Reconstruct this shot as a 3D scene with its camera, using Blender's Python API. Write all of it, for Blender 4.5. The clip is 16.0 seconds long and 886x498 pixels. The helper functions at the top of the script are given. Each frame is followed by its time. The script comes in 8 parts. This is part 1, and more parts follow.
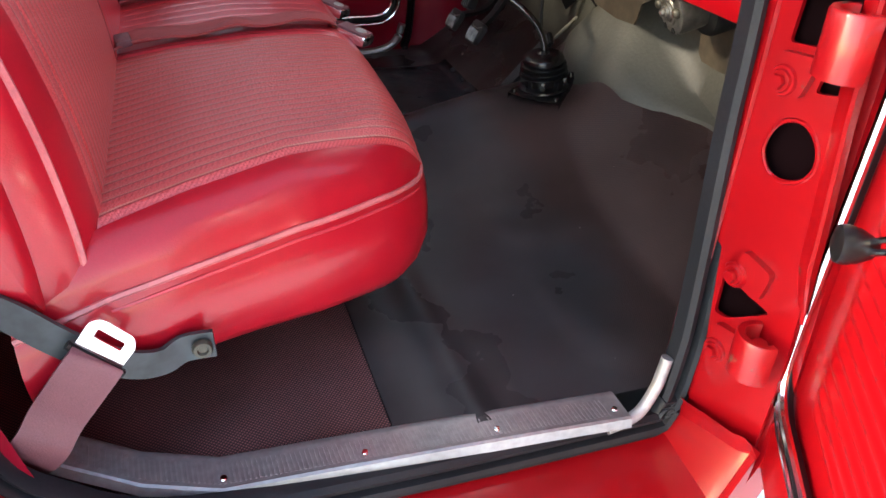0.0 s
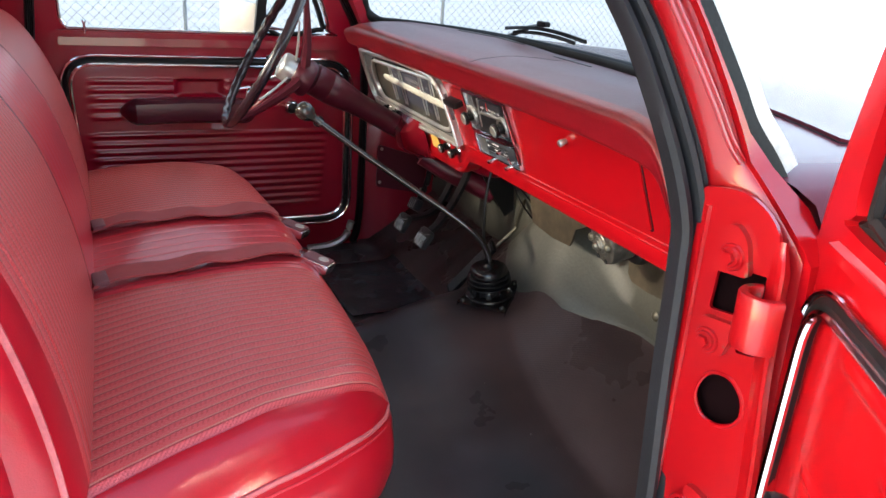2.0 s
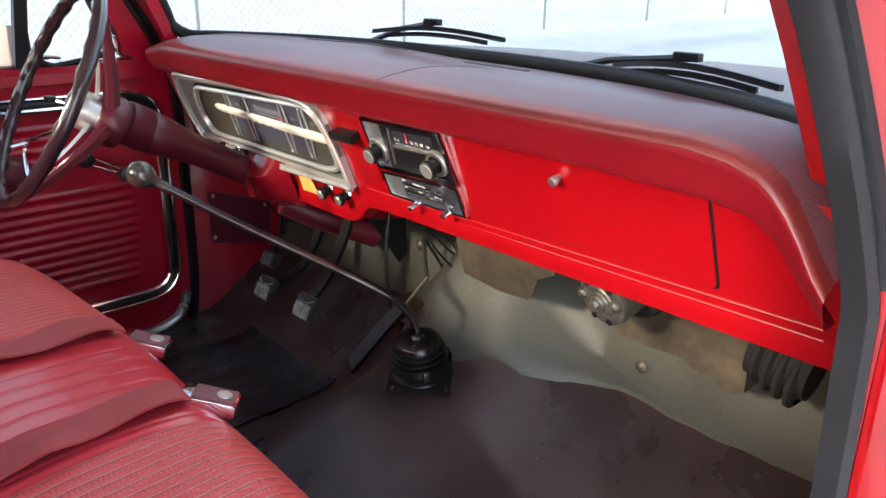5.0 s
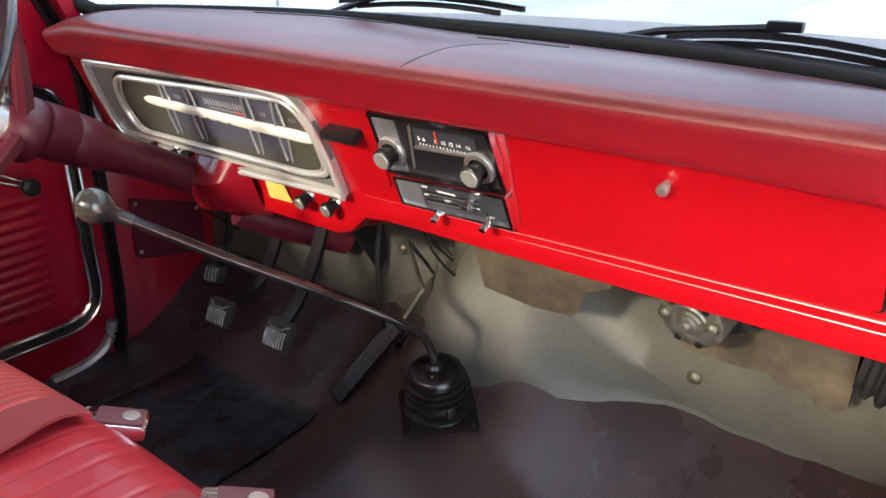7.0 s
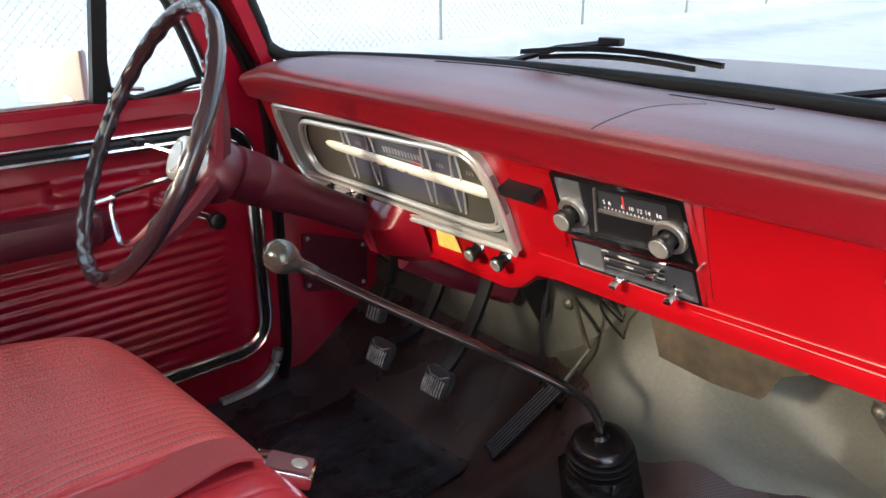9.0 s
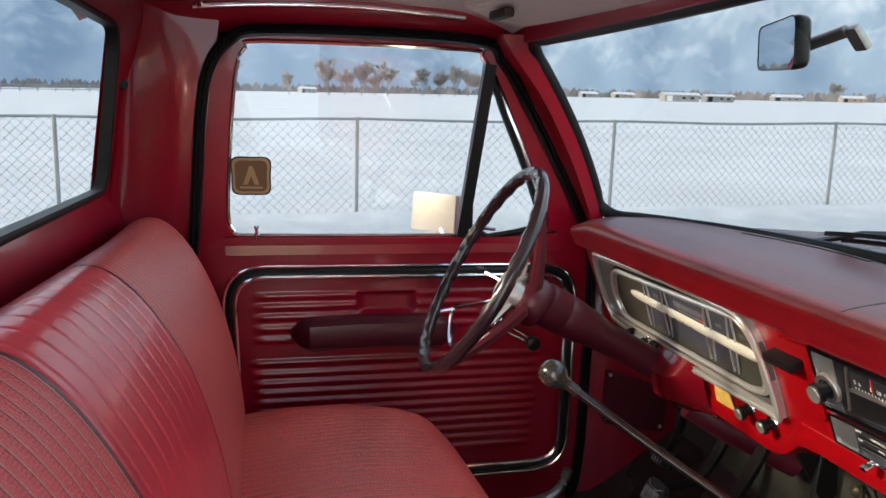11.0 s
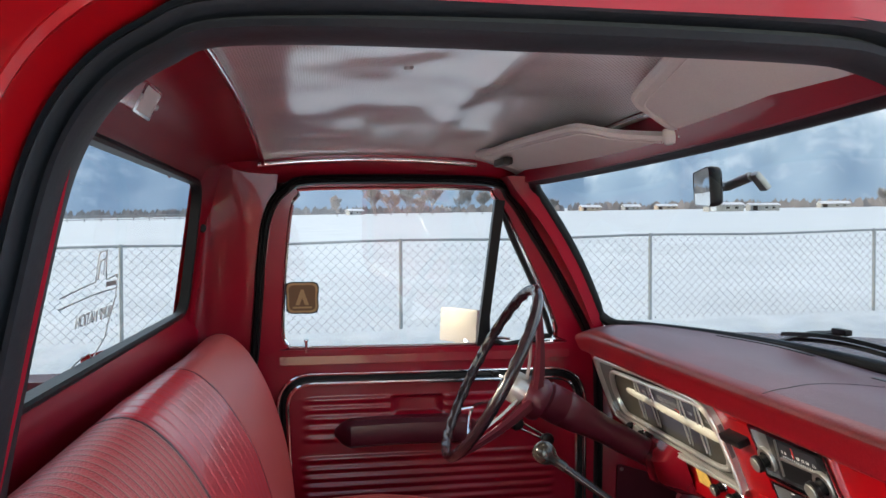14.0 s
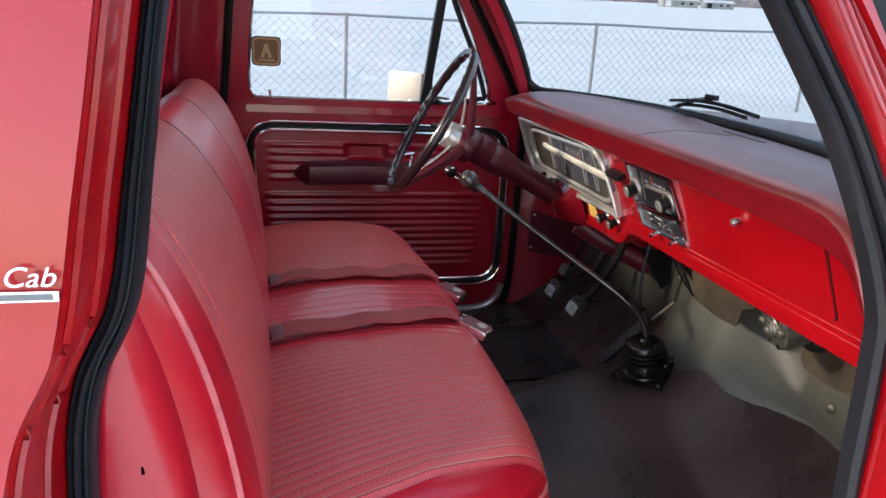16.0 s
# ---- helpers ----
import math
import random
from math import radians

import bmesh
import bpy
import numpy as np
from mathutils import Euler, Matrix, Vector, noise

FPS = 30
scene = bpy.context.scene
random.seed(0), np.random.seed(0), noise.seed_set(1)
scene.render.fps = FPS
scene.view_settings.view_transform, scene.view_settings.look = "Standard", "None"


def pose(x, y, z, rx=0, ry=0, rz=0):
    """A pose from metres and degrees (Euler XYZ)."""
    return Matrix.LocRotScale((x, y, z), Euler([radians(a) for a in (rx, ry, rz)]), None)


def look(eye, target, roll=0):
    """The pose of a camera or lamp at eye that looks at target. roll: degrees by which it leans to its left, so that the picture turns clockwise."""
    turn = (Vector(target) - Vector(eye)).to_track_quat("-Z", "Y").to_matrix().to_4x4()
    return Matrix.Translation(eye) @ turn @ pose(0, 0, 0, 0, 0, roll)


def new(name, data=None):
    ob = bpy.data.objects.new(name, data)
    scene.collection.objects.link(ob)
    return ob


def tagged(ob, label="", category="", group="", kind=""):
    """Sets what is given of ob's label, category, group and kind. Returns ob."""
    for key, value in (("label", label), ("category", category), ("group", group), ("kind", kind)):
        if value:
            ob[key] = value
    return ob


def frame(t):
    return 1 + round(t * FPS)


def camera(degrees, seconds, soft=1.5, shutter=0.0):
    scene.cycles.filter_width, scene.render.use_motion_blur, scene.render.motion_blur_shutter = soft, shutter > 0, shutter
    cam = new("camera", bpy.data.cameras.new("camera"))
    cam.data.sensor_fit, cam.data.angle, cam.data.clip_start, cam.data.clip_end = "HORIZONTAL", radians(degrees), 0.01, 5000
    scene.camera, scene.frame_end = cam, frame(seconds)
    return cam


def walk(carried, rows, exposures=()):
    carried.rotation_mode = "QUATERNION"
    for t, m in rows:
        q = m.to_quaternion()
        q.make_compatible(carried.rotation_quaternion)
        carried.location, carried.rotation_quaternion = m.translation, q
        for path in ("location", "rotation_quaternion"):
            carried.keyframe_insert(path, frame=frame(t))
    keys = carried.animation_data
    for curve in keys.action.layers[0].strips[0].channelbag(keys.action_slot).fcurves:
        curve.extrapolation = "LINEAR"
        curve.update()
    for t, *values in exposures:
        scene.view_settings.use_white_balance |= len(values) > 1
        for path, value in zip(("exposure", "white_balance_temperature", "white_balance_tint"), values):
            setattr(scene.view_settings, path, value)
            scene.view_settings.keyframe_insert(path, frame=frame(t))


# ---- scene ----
cam = camera(61.30, 16.0)
PATH = [
    (0, (-0.0464, -1.5279, 1.3408), (0.5518, 0.0511, 0.2688), 3.07),
    (0.5, (-0.0660, -1.5543, 1.3845), (0.6285, 0.0399, 0.3966), 3.44),
    (1, (-0.0787, -1.5530, 1.4180), (0.6712, 0.0716, 0.5245), 3.72),
    (1.5, (-0.0940, -1.5439, 1.4624), (0.6913, 0.1159, 0.6696), 3.96),
    (2, (-0.1016, -1.5332, 1.5006), (0.7014, 0.1542, 0.7878), 4.03),
    (2.5, (-0.1073, -1.4947, 1.5154), (0.7174, 0.2041, 0.8567), 3.73),
    (3, (-0.0979, -1.4214, 1.5048), (0.7724, 0.2620, 0.8654), 3.10),
    (3.5, (-0.0874, -1.3459, 1.4904), (0.8440, 0.3030, 0.8472), 1.99),
    (4, (-0.0752, -1.2315, 1.4826), (0.9541, 0.3505, 0.8208), 1.18),
    (4.5, (-0.0797, -1.1212, 1.4750), (1.0596, 0.3732, 0.7905), 0.31),
    (4.7, (-0.0966, -1.0811, 1.4707), (1.1016, 0.3659, 0.7849), 0.50),
    (6.8, (-0.1095, -0.7397, 1.4581), (1.3612, 0.3743, 0.6861), 0.21),
    (7, (-0.0840, -0.7065, 1.4603), (1.3810, 0.4114, 0.6831), 0.15),
    (7.5, (-0.0506, -0.6459, 1.4602), (1.3863, 0.5077, 0.6827), 0.09),
    (8, (-0.0503, -0.6053, 1.4654), (1.3405, 0.6092, 0.6968), -0.08),
    (8.2, (-0.0488, -0.6010, 1.4681), (1.3198, 0.6410, 0.7038), -0.20),
    (10.3, (-0.1362, -0.8310, 1.5217), (0.6377, 0.9429, 1.0173), 0.09),
    (10.5, (-0.1293, -0.8617, 1.5255), (0.5538, 0.9587, 1.0568), 0.43),
    (11, (-0.0862, -0.8882, 1.5386), (0.3578, 1.0311, 1.1932), 1.62),
    (11.5, (-0.0343, -0.8825, 1.5402), (0.2443, 1.0899, 1.3610), 1.93),
    (12, (-0.0062, -0.8874, 1.5542), (0.1765, 1.1041, 1.5320), 1.42),
    (12.5, (0.0127, -0.9319, 1.5718), (0.1657, 1.0604, 1.6556), 0.84),
    (13, (0.0049, -0.9875, 1.5786), (0.1849, 1.0006, 1.7006), 0.14),
    (13.5, (-0.0316, -1.0724, 1.5710), (0.2126, 0.9109, 1.6518), -0.23),
    (14, (-0.0833, -1.1935, 1.5662), (0.2411, 0.7797, 1.5282), -0.19),
    (14.5, (-0.0899, -1.3101, 1.5601), (0.2994, 0.6417, 1.3629), 0.66),
    (15, (-0.0668, -1.4112, 1.5492), (0.3648, 0.5069, 1.1823), 1.95),
    (15.5, (-0.0888, -1.4823, 1.5236), (0.3668, 0.4004, 1.0257), 3.31),
    (16, (-0.1526, -1.5247, 1.5244), (0.3187, 0.3273, 0.9345), 3.34),
]
walk(cam, [(t, look(eye, target, roll)) for t, eye, target, roll in PATH],
     [(0, 3.22, 7600, 10), (3.5, 3.3, 7450, 10), (6.8, 3.74, 7450, 10), (8.2, 3.74, 7450, 10), (10.3, 2.96, 7900, 10), (11.5, 2.83, 7950, 10), (13.0, 2.83, 7900, 9), (14.5, 2.9, 7600, 10), (16.0, 2.92, 7200, 12)])

# ---- world, sun ----
SUN = Vector((-1.0, 0.08, 0.44)).normalized()
world = bpy.data.worlds.new("sky")
scene.world = world
world.use_nodes = True
wn = world.node_tree.nodes
sky = wn.new("ShaderNodeTexSky")
sky.sky_type, sky.sun_disc = "NISHITA", False
sky.sun_elevation = math.asin(SUN.z)
sky.sun_rotation = math.atan2(SUN.x, SUN.y)
world.node_tree.links.new(sky.outputs[0], wn["Background"].inputs[0])
wn["Background"].inputs[1].default_value = 0.15
sun = new("sun", bpy.data.lights.new("sun", "SUN"))
sun.data.energy, sun.data.angle, sun.data.color = 0.50, radians(5.0), (1.0, 0.94, 0.84)
sun.matrix_world = look(SUN * 40, (0, 0, 0))
# added fill lamps, unseen above the windscreen and driver's window, to lift the cab
for eye, target, wide, high, watts in (((0.92, 0.10, 2.02), (0.25, 0.10, 1.20), 1.30, 0.34, 0.8), ((0.10, 1.16, 1.95), (0.12, 0.30, 1.10), 0.75, 0.34, 0.4)):
    sky_fill = new("sky_fill", bpy.data.lights.new("sky_fill", "AREA"))
    sky_fill.data.shape, sky_fill.data.size, sky_fill.data.size_y = "RECTANGLE", wide, high
    sky_fill.data.energy, sky_fill.data.color = watts, (0.90, 0.95, 1.0)
    sky_fill.matrix_world = look(eye, target)


# ---- materials ----
def material(name, colour, rough=0.5, metal=0.0, coat=0.0, grain=0.0, grain_size=200.0, bump=0.0, spots=0.0, spot_size=6.0, sheen=0.0, spec=0.5):
    """A principled material with variation at two scales: fine grain and broad stains."""
    m = bpy.data.materials.new(name)
    m.use_nodes = True
    t = m.node_tree
    b = t.nodes["Principled BSDF"]
    b.inputs["Roughness"].default_value, b.inputs["Metallic"].default_value = rough, metal
    b.inputs["Coat Weight"].default_value, b.inputs["Coat Roughness"].default_value = coat, 0.06
    b.inputs["Sheen Weight"].default_value = sheen
    b.inputs["Specular IOR Level"].default_value = spec
    co = t.nodes.new("ShaderNodeTexCoord")
    last = None
    for amount, size, detail in ((grain, grain_size, 2.0), (spots, spot_size, 6.0)):
        if not amount:
            continue
        n = t.nodes.new("ShaderNodeTexNoise")
        n.inputs["Scale"].default_value, n.inputs["Detail"].default_value = size, detail
        t.links.new(co.outputs["Object"], n.inputs["Vector"])
        r = t.nodes.new("ShaderNodeMapRange")
        r.inputs["From Min"].default_value, r.inputs["From Max"].default_value = 0.3, 0.7
        r.inputs["To Min"].default_value, r.inputs["To Max"].default_value = 1 - amount, 1 + amount
        t.links.new(n.outputs["Fac"], r.inputs["Value"])
        if last is None:
            last = r.outputs[0]
        else:
            mul = t.nodes.new("ShaderNodeMath")
            mul.operation = "MULTIPLY"
            t.links.new(last, mul.inputs[0])
            t.links.new(r.outputs[0], mul.inputs[1])
            last = mul.outputs[0]
    if last is not None:
        mix = t.nodes.new("ShaderNodeVectorMath")
        mix.operation = "SCALE"
        mix.inputs[0].default_value = colour
        t.links.new(last, mix.inputs["Scale"])
        t.links.new(mix.outputs[0], b.inputs["Base Color"])
    else:
        b.inputs["Base Color"].default_value = (*colour, 1)
    if bump:
        n = t.nodes.new("ShaderNodeTexNoise")
        n.inputs["Scale"].default_value = grain_size
        t.links.new(co.outputs["Object"], n.inputs["Vector"])
        bp = t.nodes.new("ShaderNodeBump")
        bp.inputs["Strength"].default_value, bp.inputs["Distance"].default_value = bump, 0.002
        t.links.new(n.outputs["Fac"], bp.inputs["Height"])
        t.links.new(bp.outputs[0], b.inputs["Normal"])
    return m


RED = material("red_paint", (0.27, 0.0022, 0.0055), 0.30, 0, 0.42, spots=0.10, spot_size=5, spec=0.35)
# the same paint as RED, darker and bluer for the shade inside the cab
SHADED_RED = material("shaded_red_paint", (0.25, 0.0022, 0.015), 0.30, 0, 0.50, spots=0.1, spot_size=5, spec=0.35)
# pad top is greyed to draw the sky's reflection into its colour
PAD_TOP = material("sky_greyed_vinyl", (0.105, 0.040, 0.054), 0.40, 0, 0, 0.1, 350, 0.25, 0.15, 5)
PAD_FACE = material("red_pad_vinyl", (0.185, 0.004, 0.009), 0.36, 0, 0, 0.06, 250, 0.12, 0.10, 5)
# the crest is a little browner than the pad's face
PAD_CREST = material("brownish_crest_vinyl", (0.17, 0.022, 0.022), 0.36, 0, 0, 0.08, 200, 0.18, 0.22, 6)
BELT = material("maroon_webbing", (0.15, 0.050, 0.060), 0.6, 0, 0, 0.1, 500, 0.2, 0.1, 12)
LAP = material("red_maroon_webbing", (0.30, 0.040, 0.044), 0.68, 0, 0, 0.1, 500, 0.2, 0.1, 12)
COLUMN = material("maroon_column_paint", (0.062, 0.006, 0.013), 0.36, 0, 0.06, spec=0.35, spots=0.1, spot_size=12)
ARMREST = material("armrest_vinyl", (0.055, 0.006, 0.014), 0.35, 0, 0.1, 0.1, 300, 0.2, 0.1, 8)
HEEL = material("scuffed_heel_rubber", (0.022, 0.024, 0.028), 0.26, 0, 0, 0.3, 40, 0.4, 0.7, 9, spec=0.42)
RUBBER = material("black_rubber", (0.010, 0.0105, 0.012), 0.42, 0, 0, 0.1, 200, 0.15, 0.15, 8, spec=0.14)
SEAL = material("grey_weatherstrip", (0.014, 0.0155, 0.0185), 0.42, 0, 0, 0.1, 200, 0.1, 0.2, 8, spec=0.2)
BLACK = material("black_plastic", (0.006, 0.006, 0.007), 0.35, 0, 0, 0.1, 200, 0.05, spec=0.25)
CHROME = material("chrome", (0.82, 0.82, 0.82), 0.12, 1.0, 0, spots=0.06, spot_size=20)
STEEL = material("brushed_steel", (0.46, 0.45, 0.43), 0.46, 1.0, 0, 0.1, 120, 0.1, 0.12, 14)


def woven_material(name, dark, light, pitch, rough, worn=None):
    """A fine diagonal weave with broad scuffs; worn: its colour where feet have rubbed it smooth, from the sill to the toe board."""
    m = bpy.data.materials.new(name)
    m.use_nodes = True
    t = m.node_tree
    b = t.nodes["Principled BSDF"]
    b.inputs["Specular IOR Level"].default_value = 0.3
    co = t.nodes.new("ShaderNodeTexCoord")
    waves = []
    for ang in (40, -50):
        mp = t.nodes.new("ShaderNodeMapping")
        mp.inputs["Rotation"].default_value = (0, 0, radians(ang))
        w = t.nodes.new("ShaderNodeTexWave")
        w.inputs["Scale"].default_value, w.inputs["Distortion"].default_value = 0.314 / pitch, 0.4
        t.links.new(co.outputs["Object"], mp.inputs["Vector"])
        t.links.new(mp.outputs[0], w.inputs["Vector"])
        waves.append(w.outputs["Fac"])
    mul = t.nodes.new("ShaderNodeMath")
    mul.operation = "MULTIPLY"
    t.links.new(waves[0], mul.inputs[0])
    t.links.new(waves[1], mul.inputs[1])
    n = t.nodes.new("ShaderNodeTexNoise")
    n.inputs["Scale"].default_value, n.inputs["Detail"].default_value = 5.0, 5.0
    t.links.new(co.outputs["Object"], n.inputs["Vector"])
    mx = t.nodes.new("ShaderNodeMixRGB")
    mx.inputs[1].default_value, mx.inputs[2].default_value = (*dark, 1), (*light, 1)
    t.links.new(mul.outputs[0], mx.inputs[0])
    sc = t.nodes.new("ShaderNodeMapRange")
    sc.inputs["From Min"].default_value, sc.inputs["From Max"].default_value = 0.35, 0.65
    sc.inputs["To Min"].default_value, sc.inputs["To Max"].default_value = 0.7, 1.25
    t.links.new(n.outputs["Fac"], sc.inputs["Value"])
    vm = t.nodes.new("ShaderNodeVectorMath")
    vm.operation = "SCALE"
    weave_colour, relief_height = mx.outputs[0], mul.outputs[0]
    if worn:
        sp, patch = t.nodes.new("ShaderNodeSeparateXYZ"), t.nodes.new("ShaderNodeTexNoise")
        patch.inputs["Scale"].default_value, patch.inputs["Detail"].default_value = 3.2, 4.0
        t.links.new(co.outputs["Object"], sp.inputs[0])
        t.links.new(co.outputs["Object"], patch.inputs["Vector"])
        lean, rub, keep = (t.nodes.new("ShaderNodeMath") for _ in range(3))
        lean.operation, lean.inputs[1].default_value = "MULTIPLY_ADD", -1.6
        t.links.new(sp.outputs["X"], lean.inputs[0])
        t.links.new(patch.outputs["Fac"], lean.inputs[2])
        ramp = t.nodes.new("ShaderNodeMapRange")
        ramp.inputs["From Min"].default_value, ramp.inputs["From Max"].default_value = -0.62, -0.30
        t.links.new(lean.outputs[0], ramp.inputs["Value"])
        m2 = t.nodes.new("ShaderNodeMixRGB")
        m2.inputs[2].default_value = (*worn, 1)
        t.links.new(ramp.outputs[0], m2.inputs[0])
        t.links.new(weave_colour, m2.inputs[1])
        keep.operation = "MULTIPLY_ADD"
        keep.inputs[1].default_value, keep.inputs[2].default_value = -0.8, 1.0
        t.links.new(ramp.outputs[0], keep.inputs[0])
        rub.operation = "MULTIPLY"
        t.links.new(keep.outputs[0], rub.inputs[0])
        t.links.new(relief_height, rub.inputs[1])
        weave_colour, relief_height = m2.outputs[0], rub.outputs[0]
    t.links.new(weave_colour, vm.inputs[0])
    t.links.new(sc.outputs[0], vm.inputs["Scale"])
    t.links.new(vm.outputs[0], b.inputs["Base Color"])
    rr = t.nodes.new("ShaderNodeMapRange")
    rr.inputs["From Min"].default_value, rr.inputs["From Max"].default_value = 0.3, 0.7
    rr.inputs["To Min"].default_value, rr.inputs["To Max"].default_value = rough - 0.1, rough + 0.12
    t.links.new(n.outputs["Fac"], rr.inputs["Value"])
    t.links.new(rr.outputs[0], b.inputs["Roughness"])
    bp = t.nodes.new("ShaderNodeBump")
    bp.inputs["Strength"].default_value, bp.inputs["Distance"].default_value = 0.3, 0.0010
    t.links.new(relief_height, bp.inputs["Height"])
    t.links.new(bp.outputs[0], b.inputs["Normal"])
    return m


REAR_MAT = woven_material("reddish_woven_mat", (0.035, 0.022, 0.023), (0.30, 0.13, 0.125), 0.0042, 0.5)
SILL = material("dull_aluminium", (0.33, 0.32, 0.32), 0.36, 0.5, 0, 0.12, 90, 0.15, 0.15, 12)
MAT = woven_material("brown_woven_mat", (0.030, 0.0195, 0.019), (0.078, 0.044, 0.040), 0.0030, 0.30, (0.040, 0.0385, 0.041))
FIREPAD = material("grey_firewall_pad", (0.044, 0.044, 0.036), 0.55, 0, 0, 0.12, 150, 0.2, 0.3, 6)
DARKMETAL = material("dark_metal", (0.065, 0.060, 0.046), 0.45, 0.5, 0, 0.2, 150, 0.2, 0.25, 12)
VISOR = material("beige_vinyl", (0.60, 0.57, 0.51), 0.5, 0, 0, 0.05, 400, 0.12, 0.05, 6)
SNOW = material("snow", (0.72, 0.745, 0.785), 0.6, 0, 0, 0.04, 3, 0.3, 0.05, 0.4)


def snow_field_material():
    """Fresh snow with wind relief; the driven lane beside the fence is packed and greyer."""
    m = bpy.data.materials.new("snow_field")
    m.use_nodes = True
    t = m.node_tree
    b = t.nodes["Principled BSDF"]
    b.inputs["Roughness"].default_value, b.inputs["Specular IOR Level"].default_value = 0.7, 0.2
    co, sp = t.nodes.new("ShaderNodeTexCoord"), t.nodes.new("ShaderNodeSeparateXYZ")
    t.links.new(co.outputs["Object"], sp.inputs[0])
    fine, wide = t.nodes.new("ShaderNodeTexNoise"), t.nodes.new("ShaderNodeTexNoise")
    fine.inputs["Scale"].default_value, fine.inputs["Detail"].default_value = 2.2, 8.0
    wide.inputs["Scale"].default_value, wide.inputs["Detail"].default_value = 0.35, 6.0
    for n in (fine, wide):
        t.links.new(co.outputs["Object"], n.inputs["Vector"])
    edge = t.nodes.new("ShaderNodeMath")
    edge.operation = "MULTIPLY_ADD"
    edge.inputs[1].default_value = 1.6
    t.links.new(fine.outputs["Fac"], edge.inputs[0])
    t.links.new(sp.outputs["Y"], edge.inputs[2])
    ramp = t.nodes.new("ShaderNodeValToRGB")
    e = ramp.color_ramp.elements
    # beside the cab the snow is kept whitest, to bounce light inside
    e[0].position, e[0].color = 0.28, (0.80, 0.825, 0.825, 1)
    e[1].position, e[1].color = 0.93, (0.73, 0.765, 0.770, 1)
    for pos, col in ((0.34, (0.51, 0.555, 0.575, 1)), (0.62, (0.57, 0.615, 0.635, 1)), (0.70, (0.45, 0.495, 0.515, 1)), (0.78, (0.59, 0.635, 0.655, 1)), (0.86, (0.55, 0.595, 0.615, 1))):
        ramp.color_ramp.elements.new(pos).color = col
    mr = t.nodes.new("ShaderNodeMapRange")
    mr.inputs["From Min"].default_value, mr.inputs["From Max"].default_value = 0.0, 10.0
    t.links.new(edge.outputs[0], mr.inputs["Value"])
    t.links.new(mr.outputs[0], ramp.inputs["Fac"])
    sc, vm = t.nodes.new("ShaderNodeMapRange"), t.nodes.new("ShaderNodeVectorMath")
    sc.inputs["From Min"].default_value, sc.inputs["From Max"].default_value = 0.3, 0.7
    sc.inputs["To Min"].default_value, sc.inputs["To Max"].default_value = 0.94, 1.10
    t.links.new(wide.outputs["Fac"], sc.inputs["Value"])
    vm.operation = "SCALE"
    t.links.new(ramp.outputs[0], vm.inputs[0])
    t.links.new(sc.outputs[0], vm.inputs["Scale"])
    t.links.new(vm.outputs[0], b.inputs["Base Color"])
    bp = t.nodes.new("ShaderNodeBump")
    bp.inputs["Strength"].default_value, bp.inputs["Distance"].default_value = 0.6, 0.10
    t.links.new(fine.outputs["Fac"], bp.inputs["Height"])
    t.links.new(bp.outputs[0], b.inputs["Normal"])
    return m


SNOW_FIELD = snow_field_material()
# body paint copy, dimmed and dulled so sky glare doesn't burn it white
DIMMED_RED = material("dimmed_red_paint", (0.10, 0.018, 0.026), 0.22, 0, 0.0, spots=0.05, spot_size=3, spec=0.06)
MATTE = material("matte_black", (0.008, 0.008, 0.008), 0.85, 0, 0, 0.1, 100, 0.1, spec=0.15)
GALV = material("galvanised_steel", (0.28, 0.30, 0.31), 0.5, 0.4, 0, 0.1, 60, 0.1, 0.1, 4)


def glass_material(name, tint=(1, 1, 1), mixed=0.06):
    m = bpy.data.materials.new(name)
    m.use_nodes = True
    t = m.node_tree
    t.nodes.remove(t.nodes["Principled BSDF"])
    tr, gl, mx = t.nodes.new("ShaderNodeBsdfTransparent"), t.nodes.new("ShaderNodeBsdfGlossy"), t.nodes.new("ShaderNodeMixShader")
    tr.inputs[0].default_value = (*tint, 1)
    gl.inputs["Roughness"].default_value = 0.02
    mx.inputs[0].default_value = mixed
    t.links.new(tr.outputs[0], mx.inputs[1])
    t.links.new(gl.outputs[0], mx.inputs[2])
    t.links.new(mx.outputs[0], t.nodes["Material Output"].inputs[0])
    return m


GLASS = glass_material("window_glass", (0.325, 0.335, 0.335), 0.05)


# ---- mesh helpers ----
def part(name, bm, mat, parent=None, label="", smooth=True):
    me = bpy.data.meshes.new(name)
    bmesh.ops.recalc_face_normals(bm, faces=bm.faces)
    for f in bm.faces:
        f.smooth = smooth
    bm.to_mesh(me)
    bm.free()
    me.materials.append(mat)
    ob = new(name, me)
    ob.parent = parent
    if label:
        ob["label"] = label
    if smooth:
        me.set_sharp_from_angle(angle=radians(38))
    return ob


def thing(name, label, category, group="", kind="", at=(0, 0, 0)):
    ob = tagged(new(name), label, category, group, kind)
    ob.location = at
    ob.empty_display_size = 0.05
    return ob


def box(bm, c, size, bevel=0.0, rot=None):
    made = bmesh.ops.create_cube(bm, size=1)["verts"]
    m = Matrix.Translation(c) @ (rot.to_4x4() if rot is not None else Matrix()) @ Matrix.Diagonal((*size, 1))
    bmesh.ops.transform(bm, matrix=m, verts=made)
    if bevel:
        es = list({e for v in made for e in v.link_edges})
        bmesh.ops.bevel(bm, geom=es, offset=bevel, segments=2, affect="EDGES", profile=0.6)
    return made


